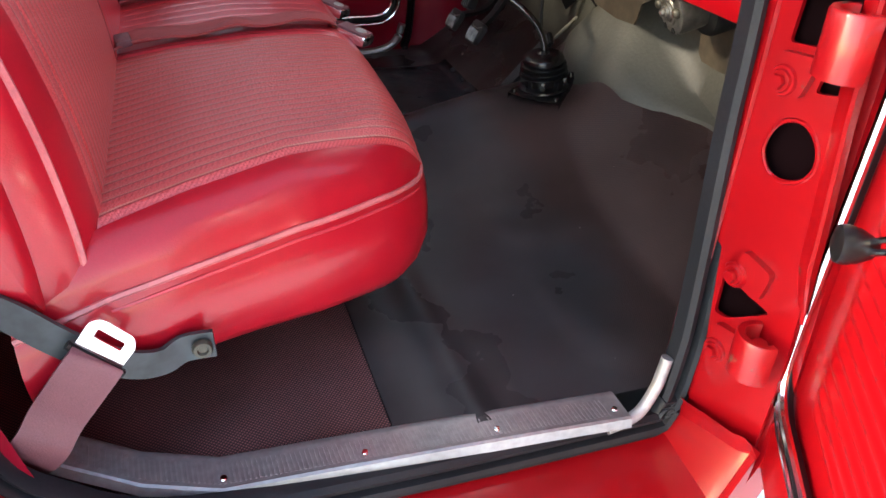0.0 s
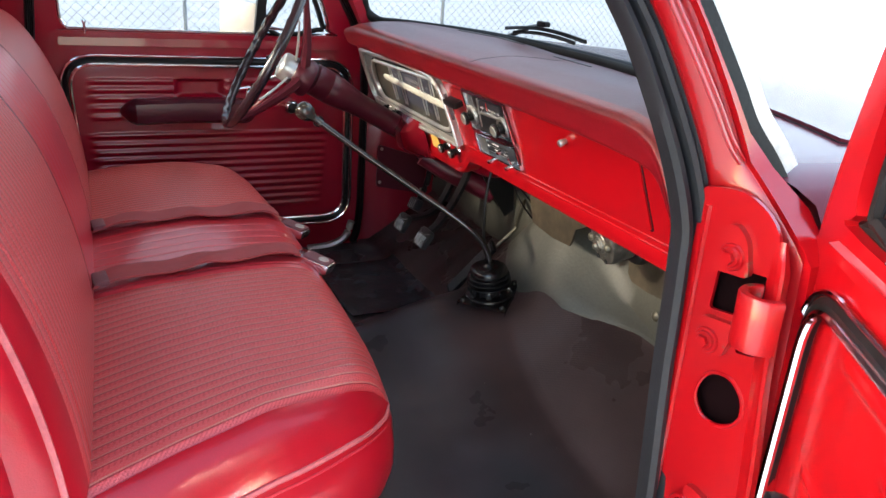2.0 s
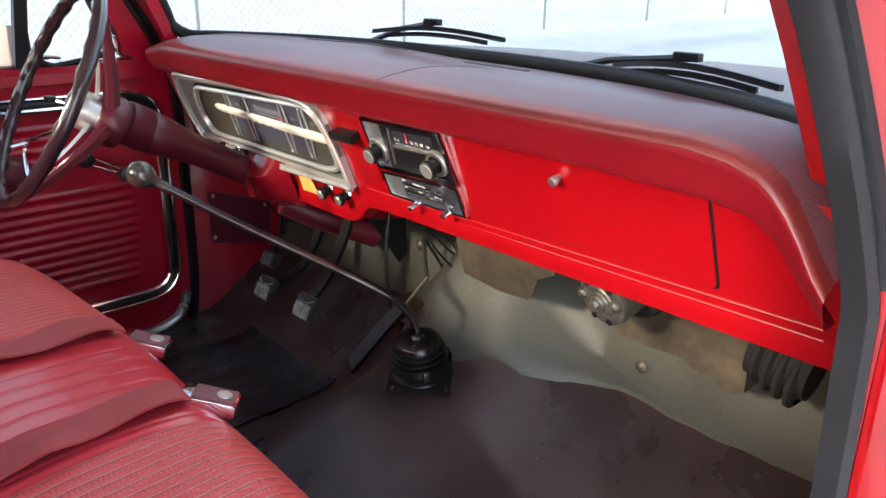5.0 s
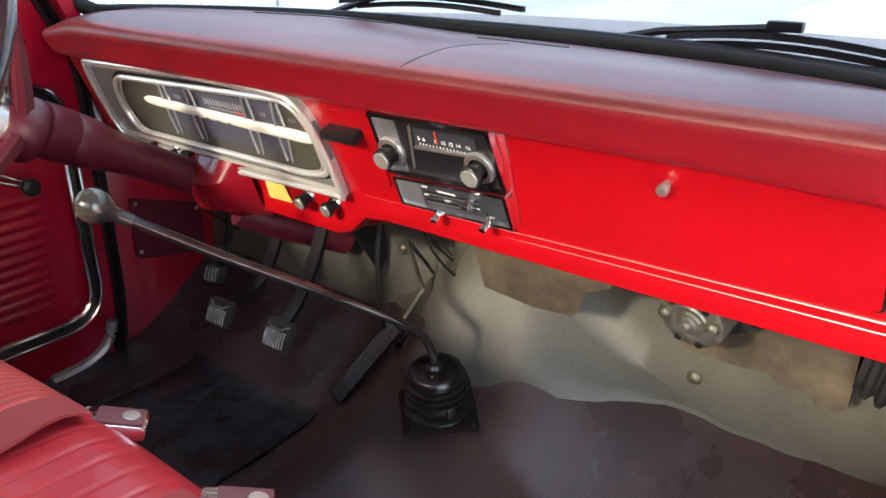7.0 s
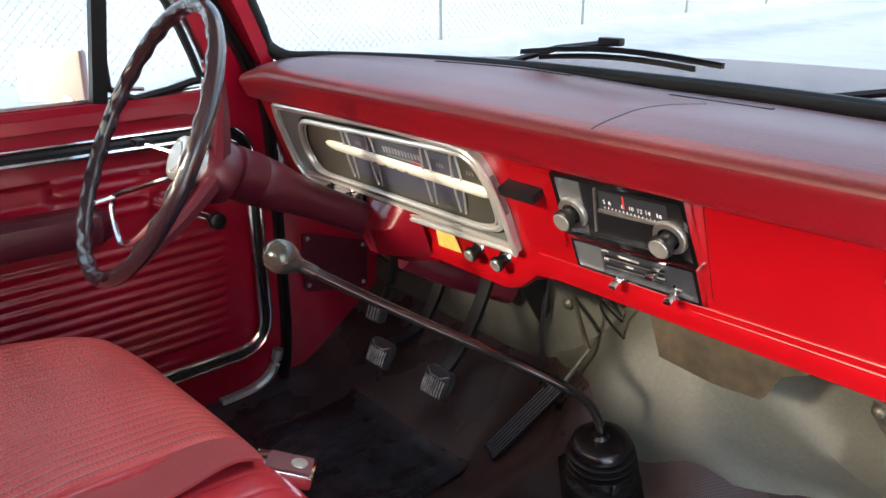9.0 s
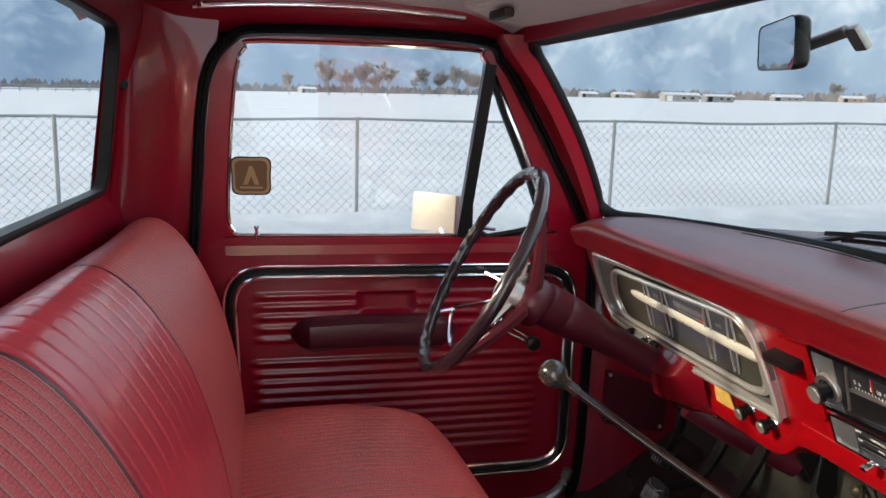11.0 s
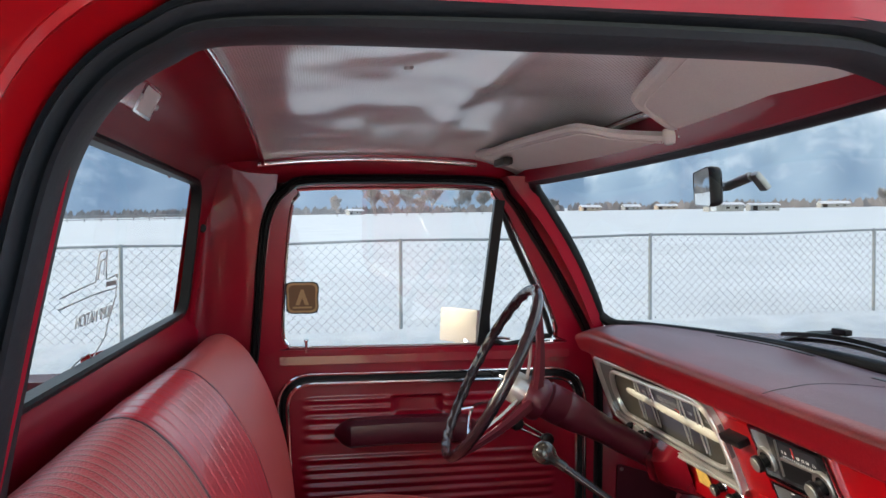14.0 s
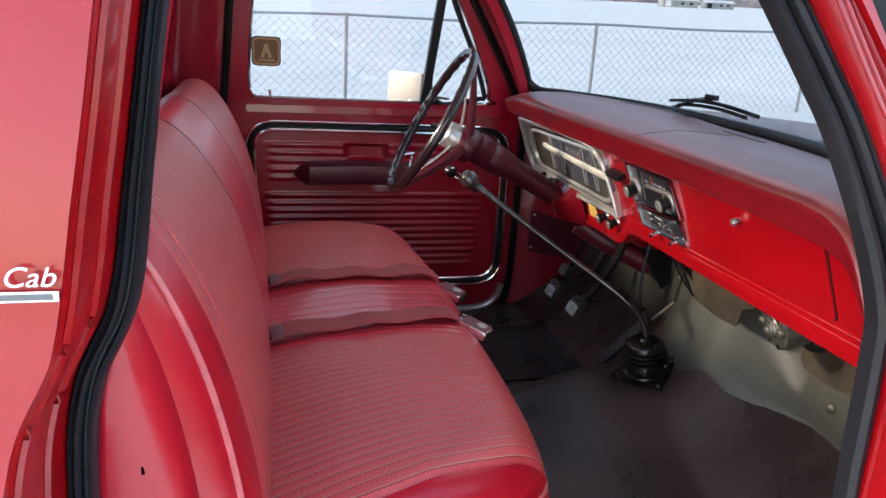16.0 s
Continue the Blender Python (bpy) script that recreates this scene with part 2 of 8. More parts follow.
def loft(bm, rows, closed=False, caps=False, loop=False):
    """Skin over rows of points; closed: each row is a ring; loop: the last row joins the first."""
    vs = [[bm.verts.new(p) for p in row] for row in rows]
    n = len(vs[0])
    for a, b in list(zip(vs, vs[1:])) + ([(vs[-1], vs[0])] if loop else []):
        for k in range(n if closed else n - 1):
            bm.faces.new((a[k], a[(k + 1) % n], b[(k + 1) % n], b[k]))
    if caps:
        bm.faces.new(vs[0])
        bm.faces.new(vs[-1][::-1])
    return vs


def frames_along(pts, closed=False, up=(0, 0, 1)):
    pts = [Vector(p) for p in pts]
    out = []
    n = len(pts)
    for k in range(n):
        a = pts[(k - 1) % n] if closed or k else pts[0]
        b = pts[(k + 1) % n] if closed or k < n - 1 else pts[-1]
        t = (b - a).normalized()
        u = Vector(up)
        if abs(t.dot(u)) > 0.95:
            u = Vector((1, 0, 0)) if abs(t.x) < 0.9 else Vector((0, 1, 0))
        s = t.cross(u).normalized()
        out.append((pts[k], s, s.cross(t).normalized()))
    return out


def sweep(bm, pts, profile, closed=False, up=(0, 0, 1), caps=True):
    """Sweep a closed profile of (side, up) offsets along points."""
    rows = [[p + s * a + u * b for a, b in profile] for p, s, u in frames_along(pts, closed, up)]
    return loft(bm, rows, True, caps and not closed, closed)


def ring(r, n=10, ry=None):
    return [(r * math.cos(2 * math.pi * k / n), (ry or r) * math.sin(2 * math.pi * k / n)) for k in range(n)]


def tube(bm, pts, r, n=10, closed=False, up=(0, 0, 1)):
    return sweep(bm, pts, ring(r, n), closed, up)


def revolve(bm, profile, m, n=24):
    """Turn a profile of (radius, height) round the z axis of the pose m."""
    rows = []
    for k in range(n):
        a = 2 * math.pi * k / n
        rows.append([m @ Vector((r * math.cos(a), r * math.sin(a), h)) for r, h in profile])
    loft(bm, rows, False, False, True)
    bmesh.ops.remove_doubles(bm, verts=bm.verts, dist=1e-5)


def axis_pose(at, z):
    return Matrix.Translation(at) @ Vector(z).to_track_quat("Z", "Y").to_matrix().to_4x4()


def smooth_path(pts, per=6, closed=False):
    """Catmull-Rom through the points."""
    p = [Vector(q) for q in pts]
    n, out = len(p), []
    for k in range(n if closed else n - 1):
        a, b, c, d = (p[(k + i) % n] if closed else p[min(max(k + i, 0), n - 1)] for i in (-1, 0, 1, 2))
        for i in range(per):
            t = i / per
            out.append(0.5 * ((2 * b) + (c - a) * t + (2 * a - 5 * b + 4 * c - d) * t * t + (3 * b - a - 3 * c + d) * t ** 3))
    return out if closed else out + [p[-1]]


def rounded(poly, radii, seg=5):
    """Round the corners of a 2D polygon; radii: one number or one a corner."""
    out, n = [], len(poly)
    for k in range(n):
        a, b, c = Vector(poly[k - 1]), Vector(poly[k]), Vector(poly[(k + 1) % n])
        r = radii[k] if isinstance(radii, (list, tuple)) else radii
        u, v = (a - b), (c - b)
        r = min(r, u.length * 0.49, v.length * 0.49)
        if r < 1e-4:
            out.append(b)
            continue
        s, e = b + u.normalized() * r, b + v.normalized() * r
        for i in range(seg + 1):
            t = i / seg
            out.append(s * (1 - t) ** 2 + 2 * b * t * (1 - t) + e * t * t)
    return out


def plate(bm, outer, holes, lift, depth):
    """A plate with holes: 2D outlines, lifted into space by lift(u, v, side) with side 0 (face) and 1 (back)."""
    loops = [outer] + list(holes)
    sheets = []
    for side in (0, 1):
        edges, rings = [], []
        for lp in loops:
            vs = [bm.verts.new((p[0], p[1], side * 10.0)) for p in lp]
            rings.append(vs)
            edges += [bm.edges.new((vs[k], vs[(k + 1) % len(vs)])) for k in range(len(vs))]
        bmesh.ops.triangle_fill(bm, use_beauty=True, use_dissolve=False, edges=edges)
        sheets.append(rings)
    for a, b in zip(*sheets):
        for k in range(len(a)):
            bm.faces.new((a[k], a[(k + 1) % len(a)], b[(k + 1) % len(a)], b[k]))
    for v in bm.verts:
        side = 1 if v.co.z > 5 else 0
        v.co = lift(v.co.x, v.co.y, side * depth)


def lerp(a, b, t):
    return a + (b - a) * t


def table(x, rows):
    """Piecewise linear look-up in rows of (x, value)."""
    return float(np.interp(x, [r[0] for r in rows], [r[1] for r in rows]))

# ---- ground and distance ----
# The lot slopes a little against the truck, whose own axes the scene follows.
GX, GY, GZ = 0.0175, 0.0314, -0.09


def ground_z(x, y):
    return GZ + GX * x + GY * y


def make_ground():
    bm = bmesh.new()
    xs = [-2500, -900, -300, -120, -60] + list(np.linspace(-30, 40, 120)) + [70, 140, 320, 900, 2500]
    ys = [-2500, -900, -300, -100, -50] + list(np.linspace(-25, 25, 110)) + [40, 80, 160, 320, 900, 2500]
    rows = []
    for y in ys:
        row = []
        for x in xs:
            near = 1.0 if abs(x) < 45 and abs(y) < 30 else 0.0
            h = noise.noise((x * 0.9, y * 0.9, 0.3)) * 0.035 + noise.noise((x * 3.1, y * 3.1, 1.3)) * 0.018
            if y > 8.0:
                h += 0.05 + 0.10 * math.exp(-(((y - 8.45) / 0.3) ** 2)) * (0.7 + noise.noise((x * 1.3, 2.0, 0.0)))
            row.append((x, y, ground_z(x, y) + h * near))
        rows.append(row)
    loft(bm, rows)
    return tagged(part("ground", bm, SNOW_FIELD), "snow-covered lot and field, trodden near the truck", "snow ground", kind="structure")


make_ground()

FENCE_Y = 8.95


def make_fence():
    f = thing("chain_link_fence", "galvanised chain-link fence standing in the snow", "fence", at=(0, FENCE_Y, ground_z(0, FENCE_Y)))
    gap = 3.61
    post_xs = [1.0 + gap * k for k in range(-4, 7)]
    for x in post_xs:
        bm = bmesh.new()
        z = GX * x
        tube(bm, [(x, 0.0, z - 0.2), (x, 0.0, z + 1.28)], 0.024, 10)
        revolve(bm, [(0.0, 0.035), (0.018, 0.03), (0.028, 0.012), (0.028, 0.0)], Matrix.Translation((x, 0, z + 1.28)), 10)
        part("post", bm, GALV, f)
    bm = bmesh.new()
    tube(bm, [(x, 0.0, GX * x + 1.275 + 0.012 * math.sin(x * 1.7)) for x in np.arange(-15, 24, 0.62)], 0.017, 8)
    part("top_rail", bm, GALV, f)
    # woven diamond wires, zigzag along the fence
    bm = bmesh.new()
    step, r = 0.062, 0.0025
    x0, x1, z0, z1 = -8.5, 17.5, 0.03, 1.33
    n = int((z1 - z0) / step)
    for k in range(int((x1 - x0) / (2 * step)) + 1):
        xc = x0 + 2 * step * k
        pts = []
        for i in range(n + 1):
            x = xc + (step if i % 2 else 0.0) + (0.006 if i % 2 else -0.006)
            pts.append(Vector((x, 0.02 + (0.003 if i % 2 else -0.003), GX * x + z0 + step * i)))
        for side in (0, 1):
            row = []
            for p in pts:
                x = p.x if side == 0 else 2 * (xc + step) - p.x
                row.append(Vector((x, p.y, p.z)))
            loft(bm, [[q + Vector((dx * r, dy * r, 0)) for dx, dy in ((1.4, 0), (-0.7, 1.2), (-0.7, -1.2))] for q in row], True)
    part("wire_mesh", bm, GALV, f)
    return f


make_fence()

# ---- the cab: side frames, rear wall, roof, glass ----


def side_y(z, s=-1):
    """Distance of the inner side face from the middle, with the lean of the upper half."""
    if s > 0:
        return table(z, [(0.5, 0.812), (1.22, 0.812), (1.72, 0.742), (1.9, 0.70)])
    return table(z, [(0.5, 0.878), (0.70, 0.872), (1.0, 0.845), (1.20, 0.838), (1.72, 0.745), (1.9, 0.70)])


# door openings (x, z), anticlockwise from the rear end of the sill
OPEN_P = [(-0.065, 0.572), (0.50, 0.552), (0.548, 0.568), (0.563, 0.63), (0.570, 0.80), (0.570, 1.13), (0.555, 1.26), (0.493, 1.405), (0.440, 1.490), (0.360, 1.606), (0.326, 1.650),
          (0.280, 1.678), (0.20, 1.686), (-0.10, 1.684), (-0.17, 1.667), (-0.212, 1.62), (-0.232, 1.53), (-0.252, 1.38), (-0.268, 1.26), (-0.300, 1.185), (-0.313, 1.10), (-0.313, 0.95), (-0.295, 0.76), (-0.24, 0.655)]
OPEN_D = [(-0.07, 0.572), (0.60, 0.556), (0.655, 0.585), (0.672, 0.66), (0.678, 0.80), (0.678, 1.18), (0.650, 1.28), (0.565, 1.43), (0.465, 1.585), (0.41, 1.66),
          (0.34, 1.70), (-0.08, 1.70), (-0.165, 1.675), (-0.205, 1.62), (-0.222, 1.53), (-0.235, 1.38), (-0.248, 1.24), (-0.262, 1.18), (-0.268, 1.10), (-0.27, 0.95), (-0.26, 0.76), (-0.235, 0.655)]


def ring_path(poly, per=4):
    return [(p.x, p.y) for p in smooth_path([(x, z, 0) for x, z in poly], per, True)]


def offset_ring(poly, d):
    """Push a ring outwards by d."""
    out, n = [], len(poly)
    for k in range(n):
        a, b = Vector(poly[k - 1]), Vector(poly[(k + 1) % n])
        t = (b - a).normalized()
        out.append((poly[k][0] + t.y * d, poly[k][1] - t.x * d))
    return out


cab = thing("pickup_cab", "red painted steel cab of an old pickup truck", "truck cab")


def make_side(s, opening):
    """s: -1 for the passenger's side, +1 for the driver's."""
    o = ring_path(opening, 8)
    slim = lambda x, z=1.0: (table(x, [(-0.26, 0.55), (-0.10, 0.8), (0.05, 1.0)]) * table(z, [(1.28, 1.0), (1.45, 0.82), (1.66, 0.74)])) if s < 0 else 0.48

    def flare(x, z):
        # the windscreen pillar lies nearly flush, the rest of the jamb is deep
        if s > 0:
            return 1.0
        return lerp(1.0, 0.36, min(1, max(0, (x - 0.10) / 0.25)) * min(1, max(0, (z - 1.20) / 0.10)))

    def grow(d):
        far = offset_ring(o, d)
        return [(lerp(a[0], b[0], slim(*a)), lerp(a[1], b[1], slim(*a))) for a, b in zip(o, far)]

    rings = [(grow(w), d) for w, d in ((0.0, 0.0), (0.038, 0.004), (0.042, 0.03), (0.050, 0.06), (0.062, 0.115), (0.070, 0.13))]
    bm = bmesh.new()
    loft(bm, [[(x, s * (side_y(z, s) + d * flare(x, z)), z) for x, z in rg] for rg, d in rings], True)
    part("door_jamb", bm, RED if s < 0 else SHADED_RED, cab)
    # outer skin round the opening
    bm = bmesh.new()
    if s < 0:
        outer = [(-0.72, 0.42), (0.62, 0.42), (0.66, 0.55), (0.675, 1.20), (0.675, 1.25), (0.648, 1.293), (0.612, 1.334), (0.585, 1.381), (0.545, 1.444), (0.508, 1.50), (0.447, 1.60), (0.392, 1.70), (0.33, 1.775), (0.24, 1.82), (-0.30, 1.82), (-0.42, 1.80), (-0.50, 1.70), (-0.53, 1.55), (-0.56, 1.30), (-0.72, 1.24)]
    else:
        outer = [(-0.72, 0.42), (0.74, 0.42), (0.77, 0.55), (0.77, 1.22), (0.75, 1.30), (0.64, 1.46), (0.50, 1.70), (0.42, 1.79), (0.25, 1.83), (-0.30, 1.83), (-0.38, 1.80), (-0.40, 1.70), (-0.42, 1.55), (-0.45, 1.32), (-0.72, 1.24)]
    hole = grow(0.070)
    plate(bm, outer, [hole], lambda x, z, d: Vector((x, s * (side_y(z, s) + 0.13 * flare(x, z) + d), z)), 0.012)
    part("side_skin", bm, RED, cab)
    if s < 0:
        # pressed beads along the rear half of the jamb
        for w, d in ((0.050, 0.058), (0.064, 0.118)):
            bm = bmesh.new()
            tube(bm, [(x, s * (side_y(z, s) + d), z) for x, z in grow(w) if x < -0.06 and z > 0.62], 0.005, 6)
            part("jamb_bead", bm, RED, cab)
    # rubber seal: ribs on the flange
    bm = bmesh.new()
    mid = grow(0.014)
    path = [Vector((x, s * (side_y(z, s) + 0.0), z)) for x, z in mid]
    n = len(path)
    rows = []
    prof = [(-0.022, 0.012), (-0.022, -0.010), (-0.016, -0.017), (-0.008, -0.015), (-0.004, -0.004), (0.000, -0.004), (0.003, -0.017), (0.009, -0.021), (0.014, -0.014), (0.017, -0.012), (0.021, -0.016), (0.027, -0.008), (0.027, 0.012)]
    for k in range(n):
        t = (path[(k + 1) % n] - path[k - 1]).normalized()
        nrm = Vector((0, s, 0))
        out = t.cross(nrm) * s
        if out.dot(Vector((mid[k][0] - 0.15, 0, mid[k][1] - 1.1))) < 0:
            out = -out
        rows.append([path[k] + out * a * slim(path[k].x, path[k].z) + nrm * (b * s) for a, b in prof])
    loft(bm, rows, True, False, True)
    part("door_seal", bm, SEAL if s < 0 else RUBBER, cab)


make_side(-1, OPEN_P)
make_side(1, OPEN_D)


def rear_x(z):
    return table(z, [(0.5, -0.43), (1.30, -0.415), (1.70, -0.36), (1.83, -0.335)])


def make_rear():
    bm = bmesh.new()
    outer = [(-0.80, 0.55), (0.80, 0.55), (0.80, 1.30), (0.76, 1.60), (0.70, 1.80), (0.45, 1.84), (-0.45, 1.84), (-0.70, 1.80), (-0.76, 1.60), (-0.80, 1.30)]
    hole = rounded([(-0.655, 1.375), (0.655, 1.375), (0.64, 1.695), (-0.64, 1.695)], [0.05, 0.05, 0.07, 0.07], 6)
    lift = lambda y, z, d: Vector((rear_x(z) + 0.05 * min(1, max(0, (abs(y) - 0.62) / 0.15)) ** 2 - d, y, z))
    plate(bm, outer, [hole], lift, 0.016)
    part("rear_wall", bm, SHADED_RED, cab)
    bm = bmesh.new()
    h = [(p.x, p.y) for p in hole]
    path = [lift(y, z, -0.004) for y, z in offset_ring(h, -0.006)]
    rows = []
    n = len(path)
    for k in range(n):
        t = (path[(k + 1) % n] - path[k - 1]).normalized()
        out = Vector((1, 0, 0)).cross(t)
        rows.append([path[k] + out * a + Vector((b, 0, 0)) for a, b in ((-0.007, -0.018), (-0.007, 0.000), (-0.003, 0.005), (0.002, 0.006), (0.006, 0.003), (0.006, -0.018))])
    loft(bm, rows, True, False, True)
    part("rear_window_seal", bm, RUBBER, cab)
    # corner posts between the rear wall and the door openings
    for s in (1, -1):
        bm = bmesh.new()
        rows = []
        back = OPEN_D if s > 0 else OPEN_P
        for z in np.linspace(0.6, 1.765, 25):
            xe = table(z, [(0.6, -0.235), (0.95, -0.268), (1.18, -0.26), (1.38, -0.235), (1.62, -0.205), (1.70, -0.19), (1.82, -0.17)])
            if s < 0:
                xe = table(z, [(0.6, -0.24), (0.95, -0.315), (1.18, -0.30), (1.26, -0.268), (1.62, -0.212), (1.70, -0.19), (1.82, -0.17)])
            y0, y1 = table(z, [(1.60, 0.67), (1.72, 0.715), (1.82, 0.735)]), side_y(z, s)
            xr = rear_x(z) + 0.012
            row = []
            for t in np.linspace(0, 1, 13):
                a = t * math.pi / 2
                row.append((lerp(xr, xe, lerp(t, 1 - math.cos(a), 0.85)), s * lerp(y0, y1, lerp(t, math.sin(a), 0.85)), z))
            rows.append(row)
        loft(bm, rows)
        part("corner_post", bm, SHADED_RED, cab)
    # outer corner panels behind the posts
    for s in (1, -1):
        bm = bmesh.new()
        loft(bm, [[(rear_x(z) - 0.035, s * 0.64, z), (rear_x(z) - 0.03, s * 0.76, z), (rear_x(z) + 0.03, s * (side_y(z, s) + 0.09), z), (rear_x(z) + (0.20 if s > 0 else 0.05), s * (side_y(z, s) + (0.11 if s > 0 else 0.095)), z)] for z in (0.6, 1.0, 1.25)] + [[(rear_x(z) - 0.035, s * 0.715, z), (rear_x(z) - 0.03, s * 0.76, z), (rear_x(z) + 0.03, s * (side_y(z, s) + 0.09), z), (rear_x(z) + (0.20 if s > 0 else 0.05), s * (side_y(z, s) + (0.11 if s > 0 else 0.095)), z)] for z in (1.30, 1.5, 1.70, 1.84)])
        part("rear_corner", bm, RED, cab)
    bm = bmesh.new()
    loft(bm, [[lift(y, z, 0.02) for y, z in ((-0.66, zz), (-0.3, zz), (0.3, zz), (0.66, zz))] for zz in (1.37, 1.5, 1.6, 1.70)])
    g = part("rear_window_glass", bm, GLASS, cab)
    g.visible_shadow = False


make_rear()


def make_roof():
    bm = bmesh.new()
    rows = []
    for x in np.linspace(-0.47, 0.50, 15):
        e = min(1.0, (x + 0.47) / 0.12, (0.50 - x) / 0.10)
        zt = 1.885 - 0.035 * (1 - max(0, e)) - 0.05 * ((x - 0.05) / 0.5) ** 2
        rows.append([(x, y, zt - 0.07 * (abs(y) / 0.80) ** 3) for y in np.linspace(-0.84, 0.84, 17)])
    loft(bm, rows)
    part("roof", bm, RED, cab)
    # header rail over the windscreen and cant rails
    bm = bmesh.new()
    rows = []
    for y in np.linspace(-0.77, 0.78, 21):
        c = 0.035 * (1 - (y / 0.74) ** 2)
        w = 0.045 * (1 - (y / 0.685) ** 2)
        rows.append([(0.420 + c, y, 1.82), (0.430 + c, y, 1.765), (0.434 + w, y, 1.728), (0.4375 + w, y, 1.702), (0.449 + w, y, 1.698), (0.476 + c, y, 1.738), (0.466 + c, y, 1.82)])
    loft(bm, rows, True, True)
    part("windscreen_header", bm, SHADED_RED, cab)
    for s in (-1, 1):
        bm = bmesh.new()
        rows = []
        for x in np.linspace(-0.36, 0.50, 16):
            rows.append([(x, s * 0.77, 1.70), (x, s * 0.735, 1.725), (x, s * 0.715, 1.765), (x, s * 0.72, 1.83), (x, s * 0.80, 1.83)])
        loft(bm, rows, True, True)
        part("cant_rail", bm, SHADED_RED, cab)


make_roof()


# windscreen: curved between its base and the header
def ws_point(v, h):
    """v: -1 (passenger) to 1; h: 0 at the base, 1 at the header."""
    xb, yb, zb = 0.685 + 0.235 * (1 - abs(v) ** 2.6), 0.765 * v, 1.321
    xt, yt, zt = 0.455 + 0.045 * (1 - v * v), 0.685 * v, 1.705
    return Vector((lerp(xb, xt, h) + 0.02 * math.sin(math.pi * h), lerp(yb, yt, h), lerp(zb, zt, h)))


def make_windscreen():
    bm = bmesh.new()
    vs = list(np.linspace(-1, 1, 33))
    loft(bm, [[ws_point(v, h) for v in vs] for h in np.linspace(0, 1, 7)])
    g = part("windscreen_glass", bm, GLASS, cab)
    g.visible_shadow = False
    vr, hr = [0.965 * v for v in vs], list(np.linspace(0.06, 0.94, 12))
    loop_pts = smooth_path([ws_point(v, 0) for v in vr] + [ws_point(1, h) for h in hr] + [ws_point(v, 1) for v in vr[::-1]] + [ws_point(-1, h) for h in hr[::-1]], 2, True)
    bm = bmesh.new()
    tube(bm, loop_pts, 0.0145, 10, True)
    part("windscreen_seal", bm, RUBBER, cab)
    # A pillars
    for s in (-1, 1):
        bm = bmesh.new()
        rows = []
        for h in np.linspace(-0.08, 1.03, 12):
            p = ws_point(s, h)
            q = Vector((table(p.z, [(1.28, 0.652), (1.43, 0.575), (1.585, 0.475), (1.70, 0.36)]), s * (side_y(p.z, s) + 0.0), p.z)) if s > 0 else Vector((table(p.z, [(1.26, 0.560), (1.41, 0.490), (1.49, 0.440), (1.63, 0.346), (1.70, 0.30)]), s * (side_y(p.z, s)), p.z))
            m = (p + q) / 2
            rows.append([p + Vector((-0.004, -s * 0.012, 0)), m + Vector((-0.01, -s * 0.035, 0)), q + Vector((0.028, -s * 0.006, 0.0)), q + Vector((0.04, s * (0.10 if s > 0 else 0.015), 0.0)), p + Vector((0.03 if s > 0 else 0.004, s * (0.05 if s > 0 else 0.012), 0))])
        loft(bm, rows, True, True)
        part("a_pillar", bm, RED if s < 0 else SHADED_RED, cab)


make_windscreen()


def make_screen_edge():
    """Rubber and bright strip along the outside of the passenger's windscreen pillar."""
    edge = [(0.676, 1.268), (0.654, 1.297), (0.618, 1.338), (0.591, 1.384), (0.551, 1.447), (0.514, 1.503), (0.453, 1.603), (0.398, 1.703), (0.355, 1.755)]
    pts = smooth_path([(x, -(side_y(z) + 0.048), z) for x, z in edge], 4)
    for nm, mat, prof, shift in (("screen_rubber", RUBBER, [(-0.008, -0.010), (0.008, -0.010), (0.008, 0.010), (-0.008, 0.010)], (0.004, 0.004, 0.003)), ("screen_trim", SILL, [(-0.013, -0.004), (0.013, -0.004), (0.012, 0.005), (-0.012, 0.005)], (0.022, 0.007, 0.014))):
        bm = bmesh.new()
        sweep(bm, [p + Vector(shift) for p in pts], prof, up=(0, 1, 0))
        part(nm, bm, mat, cab)
    for off in (0.030, 0.038):
        bm = bmesh.new()
        tube(bm, [p + Vector((-off * 0.82, -0.0085 + 0.02 * off, -off * 0.55)) for p in pts[6:-4]], 0.0022, 6)
        part("pillar_bead", bm, RED, cab)
    bm = bmesh.new()
    rows = []
    for p in pts:
        h = min(1.02, max(-0.15, (p.z - 1.335) / 0.37))
        w = ws_point(-1, h)
        rows.append([p + Vector((0.014, 0.004, 0.008)), p.lerp(w, 0.5) + Vector((0.016, -0.004, 0.006)), w + Vector((0.008, 0, 0))])
    loft(bm, rows)
    part("pillar_return", bm, SILL, cab)


make_screen_edge()


# floor, tunnel, kick panels, firewall
def floor_z(x, y):
    base = 0.568
    toe = max(0.0, x - 0.72)
    z = base + toe * 0.75
    hump = math.exp(-(((y + 0.06) / (0.24 if y < -0.06 else 0.18)) ** 2)) * table(x, [(-0.3, 0.06), (0.25, 0.09), (0.55, 0.165), (0.95, 0.25)])
    flat = math.exp(-((math.hypot(x - 0.735, y + 0.082) / 0.105) ** 4))
    return lerp(z + hump, 0.750 + 0.22 * (x - 0.738) - 0.12 * abs(y + 0.082), flat)


